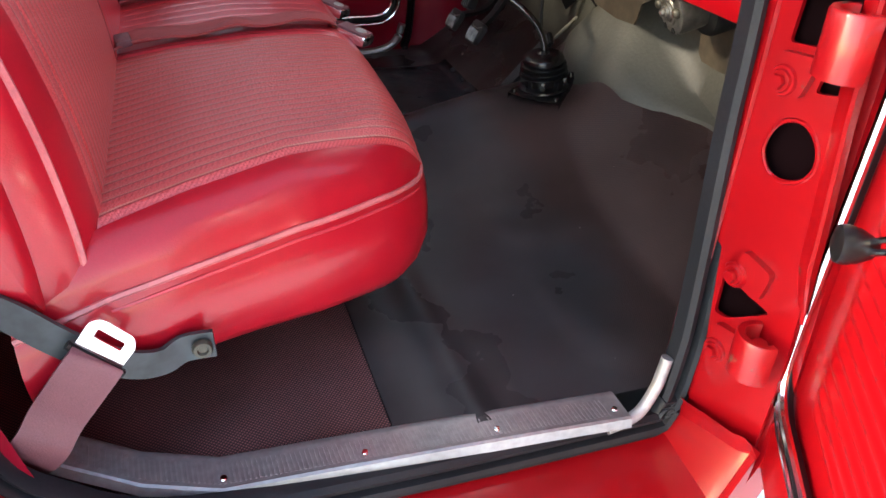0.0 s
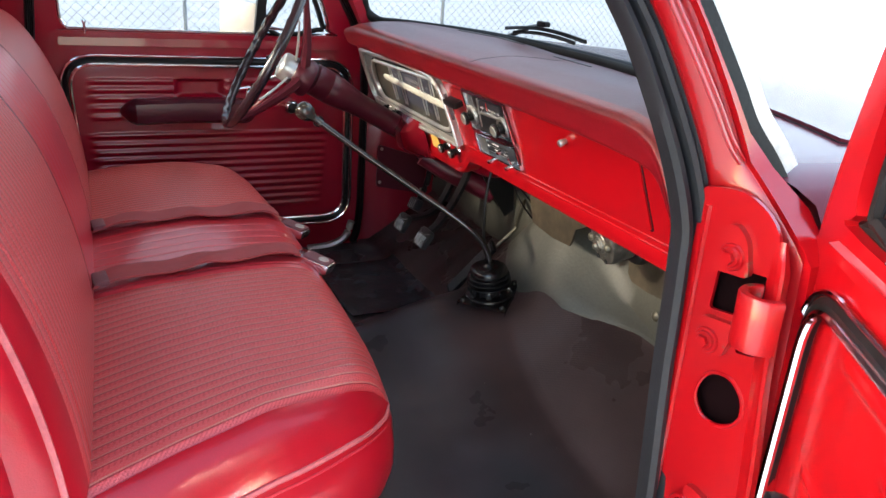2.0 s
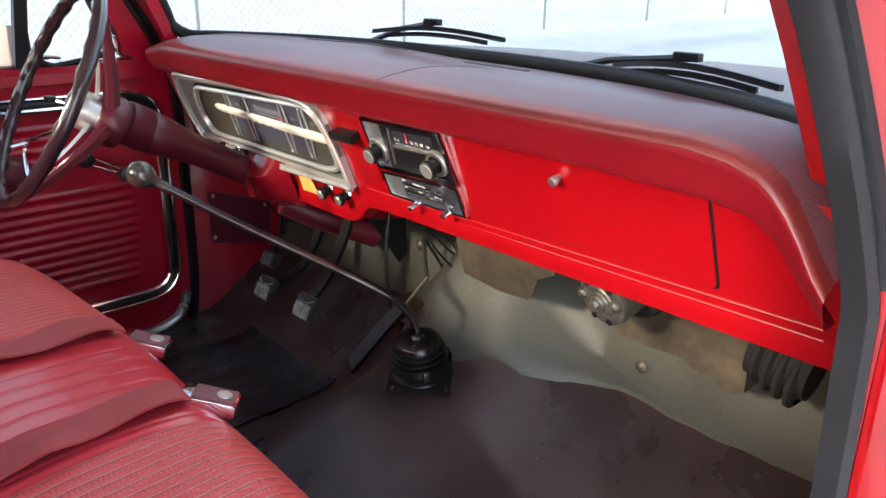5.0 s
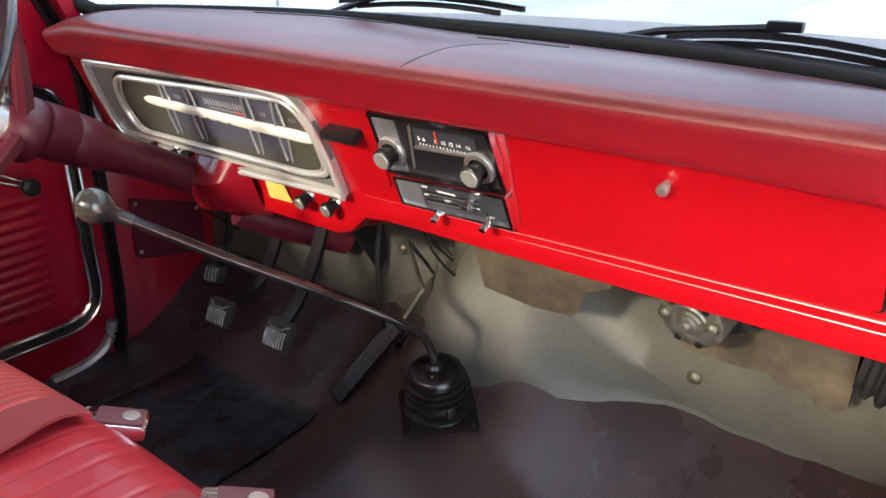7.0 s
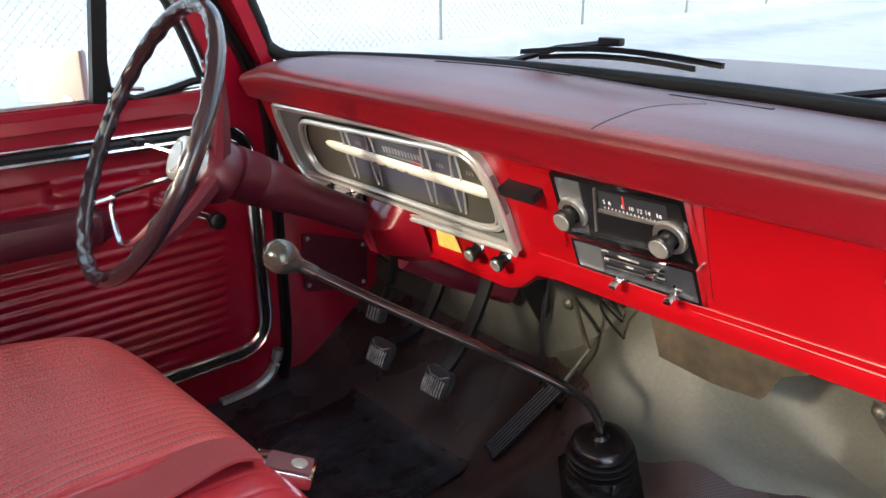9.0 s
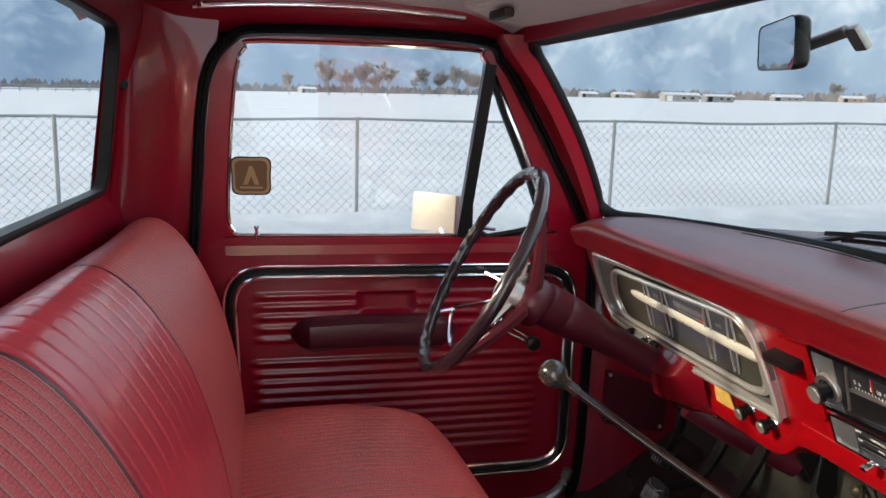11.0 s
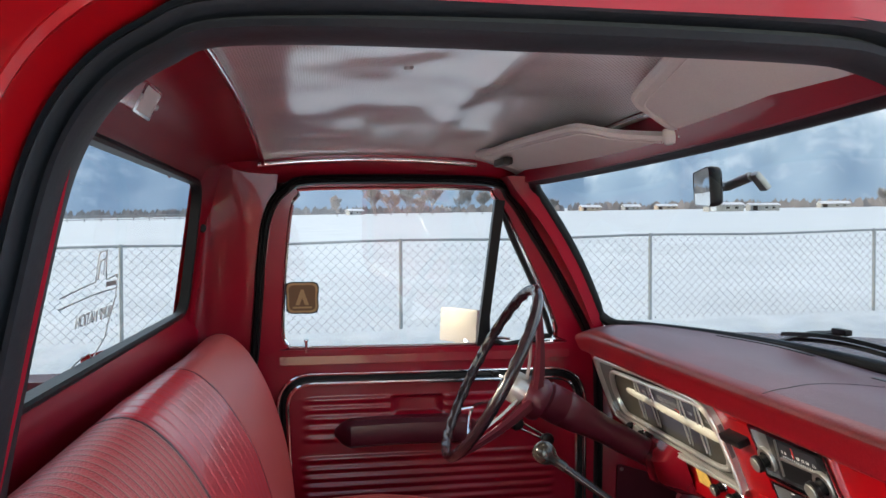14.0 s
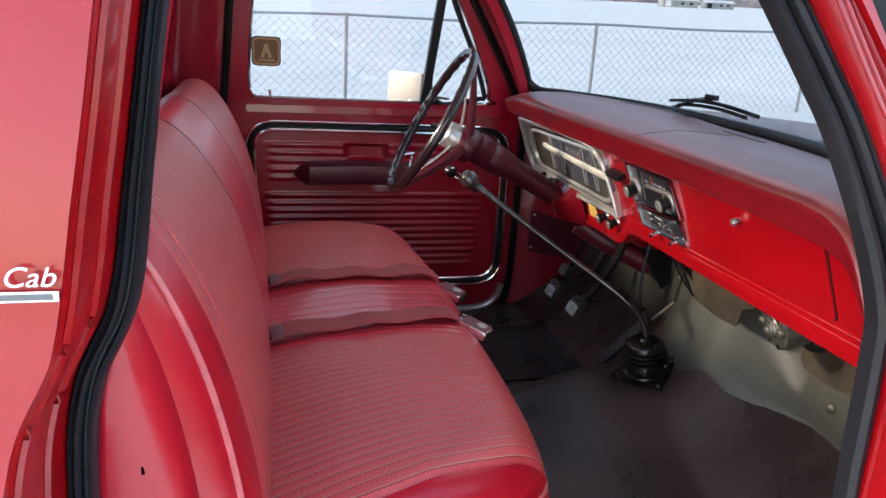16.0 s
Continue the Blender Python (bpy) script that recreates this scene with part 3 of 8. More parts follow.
def relief(x, y):
    """Overlapping edge of the front mat, its soft ridge and creases."""
    h = 0.004 * noise.noise((x * 6, y * 6, 2.0))
    if y < -0.30:
        h += 0.0035 if x > 0.164 else 0.0
    h += 0.007 * math.exp(-(((x - 0.285 + 0.03 * (y + 0.7)) / 0.022) ** 2)) * (1 if y < -0.4 else 0)
    if x > 0.5:
        h += 0.006 * abs(noise.noise((x * 5 + y * 3, y * 9, 4.0))) + 0.004 * noise.noise((x * 3, y * 16, 6.0))
    return h


def make_floor():
    ys = np.linspace(-0.845, 0.83, 120)
    sheet = lambda x: [(x, y, floor_z(x, y) + relief(x, y)) for y in ys]
    bm = bmesh.new()
    loft(bm, [sheet(x) for x in np.linspace(0.1645, 0.97, 60)])
    tagged(part("floor_mat", bm, MAT), "dark brown textured rubber mat worn smooth over the cab floor", "floor mat", kind="structure")
    bm = bmesh.new()
    loft(bm, [sheet(x) for x in np.linspace(-0.43, 0.1635, 40)])
    tagged(part("rear_floor_mat", bm, REAR_MAT), "reddish brown woven mat under the bench seat", "floor mat", kind="structure")


make_floor()


PAD_EDGE = [(-0.84, 0.962), (-0.65, 0.958), (-0.52, 0.950), (-0.43, 0.942), (-0.39, 0.932), (-0.336, 0.904), (-0.306, 0.880), (-0.24, 0.828), (-0.19, 0.812), (-0.11, 0.788), (-0.07, 0.780), (0.0, 0.808), (0.05, 0.845), (0.12, 0.90), (0.20, 0.945), (0.84, 0.955)]


def make_firewall():
    """The insulating pad hangs down the firewall and laps over the tunnel."""
    bm = bmesh.new()
    rows = []
    for y in np.linspace(-0.84, 0.84, 85):
        xe = table(y, PAD_EDGE)
        wob = 0.008 * noise.noise((y * 5, 0.0, 1.0))
        low = max(floor_z(0.95, y), floor_z(xe, y)) + 0.012
        pts = [Vector((0.952 + wob + 0.006 * noise.noise((y * 4, z * 4, 2.0)), y, z)) for z in np.linspace(1.245, low + 0.05, 9)]
        for f in (0.12, 0.3, 0.5, 0.75, 1.0):
            x = lerp(0.948, xe, f)
            pts.append(Vector((x, y, max(floor_z(x, y) + relief(x, y) + 0.007, lerp(low + 0.05, 0, min(1, f * 9)) if f < 0.05 else 0))))
        pts.append(Vector((xe - 0.002, y, floor_z(xe, y) + relief(xe, y) - 0.004)))
        rows.append(pts)
    loft(bm, rows)
    part("firewall", bm, FIREPAD, cab)
    for s in (-1, 1):
        bm = bmesh.new()
        x0 = 0.58 if s < 0 else 0.69
        rows = [[(x, s * (0.835 - 0.03 * math.sin(min(1, (x - x0) / 0.1) * math.pi / 2)), z) for z in np.linspace(0.54, 1.24, 8)] for x in np.linspace(x0, 0.98, 9)]
        loft(bm, rows)
        part("kick_panel", bm, SHADED_RED, cab)
    bm = bmesh.new()
    loft(bm, [[(x, y, z) for y in np.linspace(-0.97, 0.97, 5)] for x, z in ((-0.75, 0.43), (0.98, 0.43))])
    part("underbody", bm, BLACK, cab)


make_firewall()


def body_z(x, y):
    """Upper surface of cowl, bonnet and wings."""
    v = abs(y)
    z = 1.294 - 0.010 * (v / 0.8) ** 2 - 0.070 * max(0.0, x - 0.98) ** 1.25
    z -= 0.014 * min(1, max(0, (v - 0.82) / 0.10)) ** 2 + 0.055 * min(1, max(0, (v - 0.92) / 0.052)) ** 2
    return z


def make_bonnet():
    h = thing("bonnet", "red painted bonnet, cowl and wings ahead of the windscreen", "truck hood")
    base_x = lambda y: 0.695 + 0.235 * (1 - min(1.0, abs(y) / 0.765) ** 2.6)
    rear = lambda y: 0.905 + 0.17 * (1 - (y / 0.80) ** 2)
    # cowl, in one sheet with the tops of the wings
    bm = bmesh.new()
    rows = []
    for y in np.linspace(-0.972, 0.972, 61):
        x0 = base_x(y) if abs(y) < 0.765 else (0.672 if y < 0 else 0.77)
        lift = 0.016 if abs(y) < 0.74 else 0.016 * max(0, (0.80 - abs(y)) / 0.06)
        rows.append([(lerp(x0, 2.36, t ** 1.6), y, body_z(lerp(x0, 2.36, t ** 1.6), y) + lift * math.exp(-t * 14)) for t in np.linspace(0, 1, 22)])
    loft(bm, rows)
    part("cowl", bm, DIMMED_RED, h)
    # bonnet lid, a little proud, over a dark gap
    for nm, mat, grow, up in (("bonnet_gap", MATTE, 0.005, 0.0015), ("bonnet_panel", DIMMED_RED, 0.0, 0.007)):
        bm = bmesh.new()
        rows = []
        for y in np.linspace(-0.80 - grow, 0.80 + grow, 41):
            e = max(0.0, (abs(y) - 0.75) / 0.05)
            x0 = rear(min(0.8, abs(y))) - grow + 0.05 * e ** 3
            edge = -0.004 if abs(y) > 0.799 and nm == "bonnet_panel" else 0.0
            rows.append([(x0, y, body_z(x0, y) - 0.002)] + [(lerp(x0, 2.35, t), y, body_z(lerp(x0, 2.35, t), y) + up + edge) for t in np.linspace(0, 1, 14)])
        loft(bm, rows)
        part(nm, bm, mat, h)
    for s in (-1, 1):
        bm = bmesh.new()
        x0 = 0.672 if s < 0 else 0.77
        rows = [[(x, s * (0.975 + 0.01 * math.sin((x - x0) * 2)), z) for z in (0.45, 0.8, 1.1)] + [(x, s * 0.976, body_z(x, 0.972) - 0.03), (x, s * 0.972, body_z(x, 0.972))] for x in np.linspace(x0, 2.36, 10)]
        loft(bm, rows)
        part("wing_panel", bm, DIMMED_RED, h)
    return h


make_bonnet()


# ---- bench seat ----
SEAT_MID = -0.033
VINYL_INSERT = bpy.data.materials.new("ribbed_insert_vinyl")


def make_insert_material(m):
    """Woven-look vinyl: fine weave, with thin olive cords running from back to front."""
    m.use_nodes = True
    t = m.node_tree
    b = t.nodes["Principled BSDF"]
    b.inputs["Roughness"].default_value, b.inputs["Specular IOR Level"].default_value = 0.34, 0.5
    co = t.nodes.new("ShaderNodeTexCoord")
    sep = t.nodes.new("ShaderNodeAttribute")
    sep.attribute_name = "pleat"

    def math_node(op, a, b_=None):
        n = t.nodes.new("ShaderNodeMath")
        n.operation = op
        for k, v in enumerate((a, b_)):
            if v is None:
                continue
            if isinstance(v, (int, float)):
                n.inputs[k].default_value = v
            else:
                t.links.new(v, n.inputs[k])
        return n.outputs[0]

    def line(period, width, shift):
        p = math_node("FRACT", math_node("ADD", math_node("MULTIPLY", sep.outputs["Fac"], 1 / period), shift))
        return math_node("LESS_THAN", math_node("ABSOLUTE", math_node("SUBTRACT", p, 0.5)), width)

    cord, dark = line(0.0185, 0.060, 0.0), line(0.0185, 0.045, 0.12)
    big = t.nodes.new("ShaderNodeTexNoise")
    big.inputs["Scale"].default_value, big.inputs["Detail"].default_value = 5.0, 6.0
    t.links.new(co.outputs["Object"], big.inputs["Vector"])
    ramp = t.nodes.new("ShaderNodeMixRGB")
    ramp.inputs[1].default_value, ramp.inputs[2].default_value = (0.54, 0.062, 0.066, 1), (0.61, 0.092, 0.095, 1)
    t.links.new(big.outputs["Fac"], ramp.inputs[0])
    m1, m2 = t.nodes.new("ShaderNodeMixRGB"), t.nodes.new("ShaderNodeMixRGB")
    m1.inputs[2].default_value, m2.inputs[2].default_value = (0.50, 0.21, 0.155, 1), (0.24, 0.024, 0.030, 1)
    # short raised picks of the weave across the pleats
    xyz = t.nodes.new("ShaderNodeSeparateXYZ")
    t.links.new(co.outputs["Object"], xyz.inputs[0])
    run = math_node("ADD", xyz.outputs["X"], math_node("MULTIPLY", xyz.outputs["Z"], -1.0))
    pick = math_node("LESS_THAN", math_node("FRACT", math_node("MULTIPLY", run, 1 / 0.0058)), 0.42)
    gap = math_node("FRACT", math_node("MULTIPLY", sep.outputs["Fac"], 1 / 0.0185))
    pick = math_node("MULTIPLY", pick, math_node("LESS_THAN", math_node("ABSOLUTE", math_node("SUBTRACT", gap, 0.02)), 0.42))
    mp_ = t.nodes.new("ShaderNodeMixRGB")
    mp_.inputs[2].default_value = (0.47, 0.050, 0.054, 1)
    t.links.new(pick, mp_.inputs[0])
    t.links.new(ramp.outputs[0], mp_.inputs[1])
    t.links.new(cord, m1.inputs[0])
    t.links.new(mp_.outputs[0], m1.inputs[1])
    t.links.new(dark, m2.inputs[0])
    t.links.new(m1.outputs[0], m2.inputs[1])
    t.links.new(m2.outputs[0], b.inputs["Base Color"])
    weave = t.nodes.new("ShaderNodeTexVoronoi")
    weave.inputs["Scale"].default_value = 330
    t.links.new(co.outputs["Object"], weave.inputs["Vector"])
    bp = t.nodes.new("ShaderNodeBump")
    bp.inputs["Strength"].default_value, bp.inputs["Distance"].default_value = 0.55, 0.0014
    t.links.new(weave.outputs["Distance"], bp.inputs["Height"])
    t.links.new(bp.outputs[0], b.inputs["Normal"])


make_insert_material(VINYL_INSERT)
GLOSSY = material("smooth_red_vinyl", (0.37, 0.0065, 0.017), 0.28, 0, 0.2, 0.05, 500, 0.10, 0.10, 5, spec=0.4)
BAND = material("centre_band_vinyl", (0.52, 0.036, 0.050), 0.30, 0, 0.3, 0.05, 500, 0.10, 0.10, 5)

# plan of the cushion: half outline, from the rear end of the side round the front corner, as (x, distance from the middle)
HALF = [(-0.25, 0.785), (-0.10, 0.762), (0.0, 0.738), (0.09, 0.712), (0.17, 0.676), (0.218, 0.645), (0.250, 0.606), (0.264, 0.54), (0.273, 0.44), (0.280, 0.25), (0.282, 0.0)]
HALF_S = [(p.x, p.y) for p in smooth_path([(x, y, 0) for x, y in HALF], 6)]
EDGE = [(x, SEAT_MID - y) for x, y in HALF_S] + [(x, SEAT_MID + y) for x, y in HALF_S[::-1][1:]]
EDGE_NP = np.array(EDGE)


def seg_dist(x, y):
    a, b = EDGE_NP[:-1], EDGE_NP[1:]
    d = b - a
    t = np.clip((((x, y) - a) * d).sum(1) / (d * d).sum(1), 0, 1)
    return float(np.sqrt((((a + d * t[:, None]) - (x, y)) ** 2).sum(1)).min())


def front_x(y):
    """Foremost x of the cushion at y."""
    v = abs(y - SEAT_MID)
    return float(np.interp(v, [p[1] for p in HALF_S[::-1]], [p[0] for p in HALF_S[::-1]]))


SEAMS = (-0.705, -0.242, 0.140, 0.640)


def groove(y):
    """Depth of the sewn pleats and of the piped seams between the panels."""
    d = 0.0
    if -0.75 < y < SEAMS[1] or SEAMS[2] < y < 0.69:
        d = 0.0004 * (1 + math.cos(2 * math.pi * ((y / 0.0185) % 1.0 - 0.5 + 0.5)))
    elif SEAMS[1] <= y <= SEAMS[2]:
        p = ((y - SEAMS[1]) * 1000 / 38.2) % 1.0
        d = 0.0020 * math.exp(-(((p - 0.5) / 0.05) ** 2))
    for c in SEAMS:
        d += 0.0045 * math.exp(-(((y - c) / 0.004) ** 2))
    return d


def cushion_z(x, y):
    top = 0.955 - 0.020 * max(0, y - 0.1) / 0.6
    top -= table(x, [(-0.26, 0.058), (-0.15, 0.030), (-0.05, 0.012), (0.06, 0.0), (0.17, 0.002), (0.30, 0.012)])
    d = seg_dist(x, y)
    r = 0.080
    if d < r:
        top -= 0.078 * (1 - math.sqrt(max(0.0, 1 - (1 - d / r) ** 2)))
    top += 0.003 * noise.noise((x * 7, y * 7, 0.5))
    return top


WELT = material("dark_welt_vinyl", (0.070, 0.010, 0.016), 0.40, 0, 0.1, 0.1, 200, 0, 0.15, 20)
# piping is paled so the edge highlight lies in its colour
PIPING = material("pale_highlight_piping", (0.50, 0.13, 0.13), 0.32, 0, 0.1, 0.1, 200, 0, 0.25, 20)
seat = thing("bench_seat", "red vinyl bench seat with ribbed inserts, smooth bolsters and piping", "bench seat", at=(0, 0, 0.60))


def band_ys(a, b, step):
    n = max(2, int(round((b - a) / step)))
    return list(np.linspace(a, b, n + 1))


PANELS = [("bolster", GLOSSY, SEAT_MID - 0.783, SEAMS[0], 0.006), ("insert", VINYL_INSERT, SEAMS[0], SEAMS[1], 0.0025), ("centre_band", BAND, SEAMS[1], SEAMS[2], 0.0032),
          ("insert", VINYL_INSERT, SEAMS[2], SEAMS[3], 0.0025), ("bolster", GLOSSY, SEAMS[3], SEAT_MID + 0.783, 0.006)]


def seam_y(x):
    """The side seam runs slantwise to the front corner."""
    return table(x, [(-0.25, -0.785), (-0.17, -0.766), (-0.075, -0.738), (0.055, -0.702), (0.16, -0.676), (0.252, -0.642)])


def pleat_loft(bm, rows, pleats):
    lay = bm.verts.layers.float.new("pleat")
    for vs, p in zip(loft(bm, rows), pleats):
        for v in vs:
            v[lay] = p


def make_cushion():
    ts = [1 - (1 - t) ** 1.8 for t in np.linspace(0, 1, 30)]
    for nm, mat, a, b, step in PANELS:
        bm = bmesh.new()
        rows, pleats = [], []
        mirror = a > 0
        if nm == "bolster":
            edge = [(x, y) for x, y in EDGE[:len(HALF_S)] if x < 0.245]
            n = len(edge)
            for k, (ex, ey) in enumerate(edge):
                x0 = lerp(-0.25, 0.251, k / (n - 1))
                row = []
                for f in np.linspace(0, 1, 14):
                    x, y = lerp(x0, ex, f), lerp(seam_y(x0), ey, f)
                    y = 2 * SEAT_MID - y if mirror else y
                    row.append((x, y, cushion_z(x, y) - 0.60 - 0.0045 * math.exp(-((f / 0.04) ** 2))))
                rows.append(row)
                pleats.append(0.0)
        else:
            for y0 in band_ys(a, b, step):
                def warp(x):
                    if nm == "centre_band":
                        return y0
                    if mirror:
                        return lerp(a, 2 * SEAT_MID - seam_y(x), (y0 - a) / (b - a))
                    return lerp(seam_y(x), b, (y0 - a) / (b - a))
                xf = 0.25
                for _ in range(8):
                    xf = front_x(warp(xf))
                g = groove(y0)
                rows.append([(lerp(-0.25, xf, t), warp(lerp(-0.25, xf, t)), cushion_z(lerp(-0.25, xf, t), warp(lerp(-0.25, xf, t))) - g - 0.60) for t in ts])
                pleats.append(y0)
        pleat_loft(bm, rows, pleats)
        part("cushion_" + nm, bm, mat, seat)
    line = [Vector((x, y, cushion_z(x, y) + 0.0)) for x, y in EDGE[::2]]
    bm = bmesh.new()
    rows = []
    for k, p in enumerate(line):
        a, b = line[max(0, k - 1)], line[min(len(line) - 1, k + 1)]
        t = Vector((b.x - a.x, b.y - a.y, 0)).normalized()
        out = Vector((t.y, -t.x, 0))
        zb = 0.722 + 0.010 * math.sin(k * 0.3)
        row = []
        for f, o in ((0, 0.0), (0.12, 0.008), (0.35, 0.014), (0.6, 0.012), (0.82, 0.004), (0.95, -0.010), (1.0, -0.030)):
            wr = 0.003 * noise.noise((p.x * 9, p.y * 9, f * 3))
            q = p + out * (o + wr)
            row.append((q.x, q.y, lerp(p.z, zb, f) - 0.60))
        rows.append(row)
    loft(bm, rows)
    part("cushion_boxing", bm, GLOSSY, seat)
    bm = bmesh.new()
    tube(bm, [p + Vector((0, 0, -0.600)) for p in line], 0.0045, 6)
    part("piping", bm, PIPING, seat)
    bm = bmesh.new()
    tube(bm, [Vector((p.x * 1.0, p.y * 1.008, p.z - 0.612)) for p in line[2:-2]], 0.0022, 6)
    part("stitching", bm, BAND, seat)
    bm = bmesh.new()
    box(bm, (-0.10, SEAT_MID + 0.04, 0.062), (0.36, 1.02, 0.14), 0.01)
    part("seat_base", bm, BLACK, seat)


make_cushion()

BACK_END = 0.775


def back_section(y):
    v = abs(y - SEAT_MID)
    d = BACK_END - v
    r = 0.085
    k = 0.0 if d > r else 1 - math.sqrt(max(0.0, 1 - (1 - d / r) ** 2))
    g = groove(y) * (0.6 if SEAMS[1] <= y <= SEAMS[2] else 0.45)
    lean = [(-0.150, 0.845), (-0.150, 0.92), (-0.163, 1.03), (-0.188, 1.14), (-0.222, 1.235), (-0.258, 1.302), (-0.298, 1.340), (-0.335, 1.346), (-0.368, 1.325), (-0.385, 1.27), (-0.39, 1.0), (-0.38, 0.82)]
    out = []
    bulge = 0.012 * math.cos(min(1.0, v / 0.8) * math.pi / 2)
    for p in smooth_path([(x, 0, z) for x, z in lean], 5):
        front = 0.3 + 0.7 * min(1, max(0, (p.x + 0.34) / 0.06))
        x = lerp(p.x + bulge * min(1, max(0, (1.32 - p.z) / 0.12)), -0.30, 0.42 * k * front)
        z = p.z - 0.018 * min(1, max(0, (y + 0.1) / 0.5)) * min(1, max(0, (p.z - 0.92) / 0.36)) - 0.05 * k * min(1, max(0, (p.z - 0.92) / 0.36))
        nx, nz = (1.0, 0.2) if p.z < 1.20 else ((0.75, 0.6) if p.z < 1.31 else (0.1, 1.0))
        out.append((x - g * nx, z - g * nz))
    return out


def make_back():
    near, far = -0.748, 2 * SEAT_MID + 0.748
    span = [("bolster", GLOSSY, SEAT_MID - BACK_END, near, 0.006), ("insert", VINYL_INSERT, near, SEAMS[1], 0.0025), ("centre_band", BAND, SEAMS[1], SEAMS[2], 0.0032), ("insert", VINYL_INSERT, SEAMS[2], far, 0.0025), ("bolster", GLOSSY, far, SEAT_MID + BACK_END, 0.006)]
    for nm, mat, a, b, step in span:
        bm = bmesh.new()
        rows = [[(x, y, z - 0.60) for x, z in back_section(y)] for y in band_ys(a, b, step)]
        lay = bm.verts.layers.float.new("pleat")
        vs = loft(bm, rows, True)
        for r, y in zip(vs, band_ys(a, b, step)):
            for v in r:
                v[lay] = y
        if nm == "bolster":
            # padded end of the backrest
            first = rows[0] if a < -0.5 else rows[-1]
            sg = -1 if a < -0.5 else 1
            cx, cz = -0.27, 0.48
            caps = [[(lerp(x, cx, f), y + sg * d, lerp(z, cz, f)) for x, y, z in first] for f, d in ((0.0, 0.0), (0.06, 0.010), (0.25, 0.020), (0.6, 0.026), (0.98, 0.028))]
            loft(bm, caps, True)
        part("backrest_" + nm, bm, mat, seat)
    for y in SEAMS[1:3]:
        bm = bmesh.new()
        tube(bm, [(x, y, z - 0.60) for x, z in back_section(y)[1:45]], 0.0030, 6)
        part("seam_welt", bm, WELT, seat, "dark maroon welt")
    for s in (-1, 1):
        bm = bmesh.new()
        y = SEAT_MID + s * (BACK_END - 0.020)
        sec = back_section(y)
        tube(bm, [(x, y, z - 0.60) for x, z in sec[1:45]], 0.0045, 6)
        part("piping", bm, PIPING, seat)


make_back()


# ---- dashboard ----
dash = thing("dashboard", "red painted steel dashboard with a maroon padded top", "dashboard", at=(0, 0, 0))


def lip_z(y):
    """Lower edge of the pad; it sweeps down at the passenger's end."""
    return table(y, [(-0.80, 1.150), (-0.786, 1.165), (-0.770, 1.183), (-0.752, 1.206), (-0.733, 1.228), (-0.71, 1.241), (-0.66, 1.249), (-0.50, 1.254), (0.9, 1.254)])


def brow_z(y):
    return table(y, [(-0.80, 1.185), (-0.785, 1.205), (-0.765, 1.240), (-0.745, 1.268), (-0.72, 1.288), (-0.69, 1.300), (-0.64, 1.307), (0.64, 1.310), (0.74, 1.292)])


def pad_section(y):
    lz, bz = lip_z(y), brow_z(y)
    front = 0.685 + 0.235 * (1 - min(1, abs(y) / 0.765) ** 2.6)
    e = (1.310 - bz)
    face = [(0.640, lz - 0.003), (0.622, lz - 0.004), (0.609, lz + 0.002)]
    face += [(lerp(0.604, 0.592, f), lerp(lz + 0.008, bz - 0.004, f)) for f in (0.15, 0.5, 0.85)]
    top = [(0.598, bz + 0.003), (0.616, bz + 0.010), (0.650, 1.325 - e * 0.72), (0.70, 1.329 - e * 0.5)]
    fz = table(y, [(-0.6, 1.311), (-0.3, 1.309), (0.0, 1.311), (0.25, 1.322), (0.6, 1.324)])
    return face + top + [(max(0.72, lerp(0.70, front, 0.5)), lerp(1.329, fz, 0.35) - e * 0.35), (max(0.74, front), fz - e * 0.25), (max(0.74, front), 1.25)]


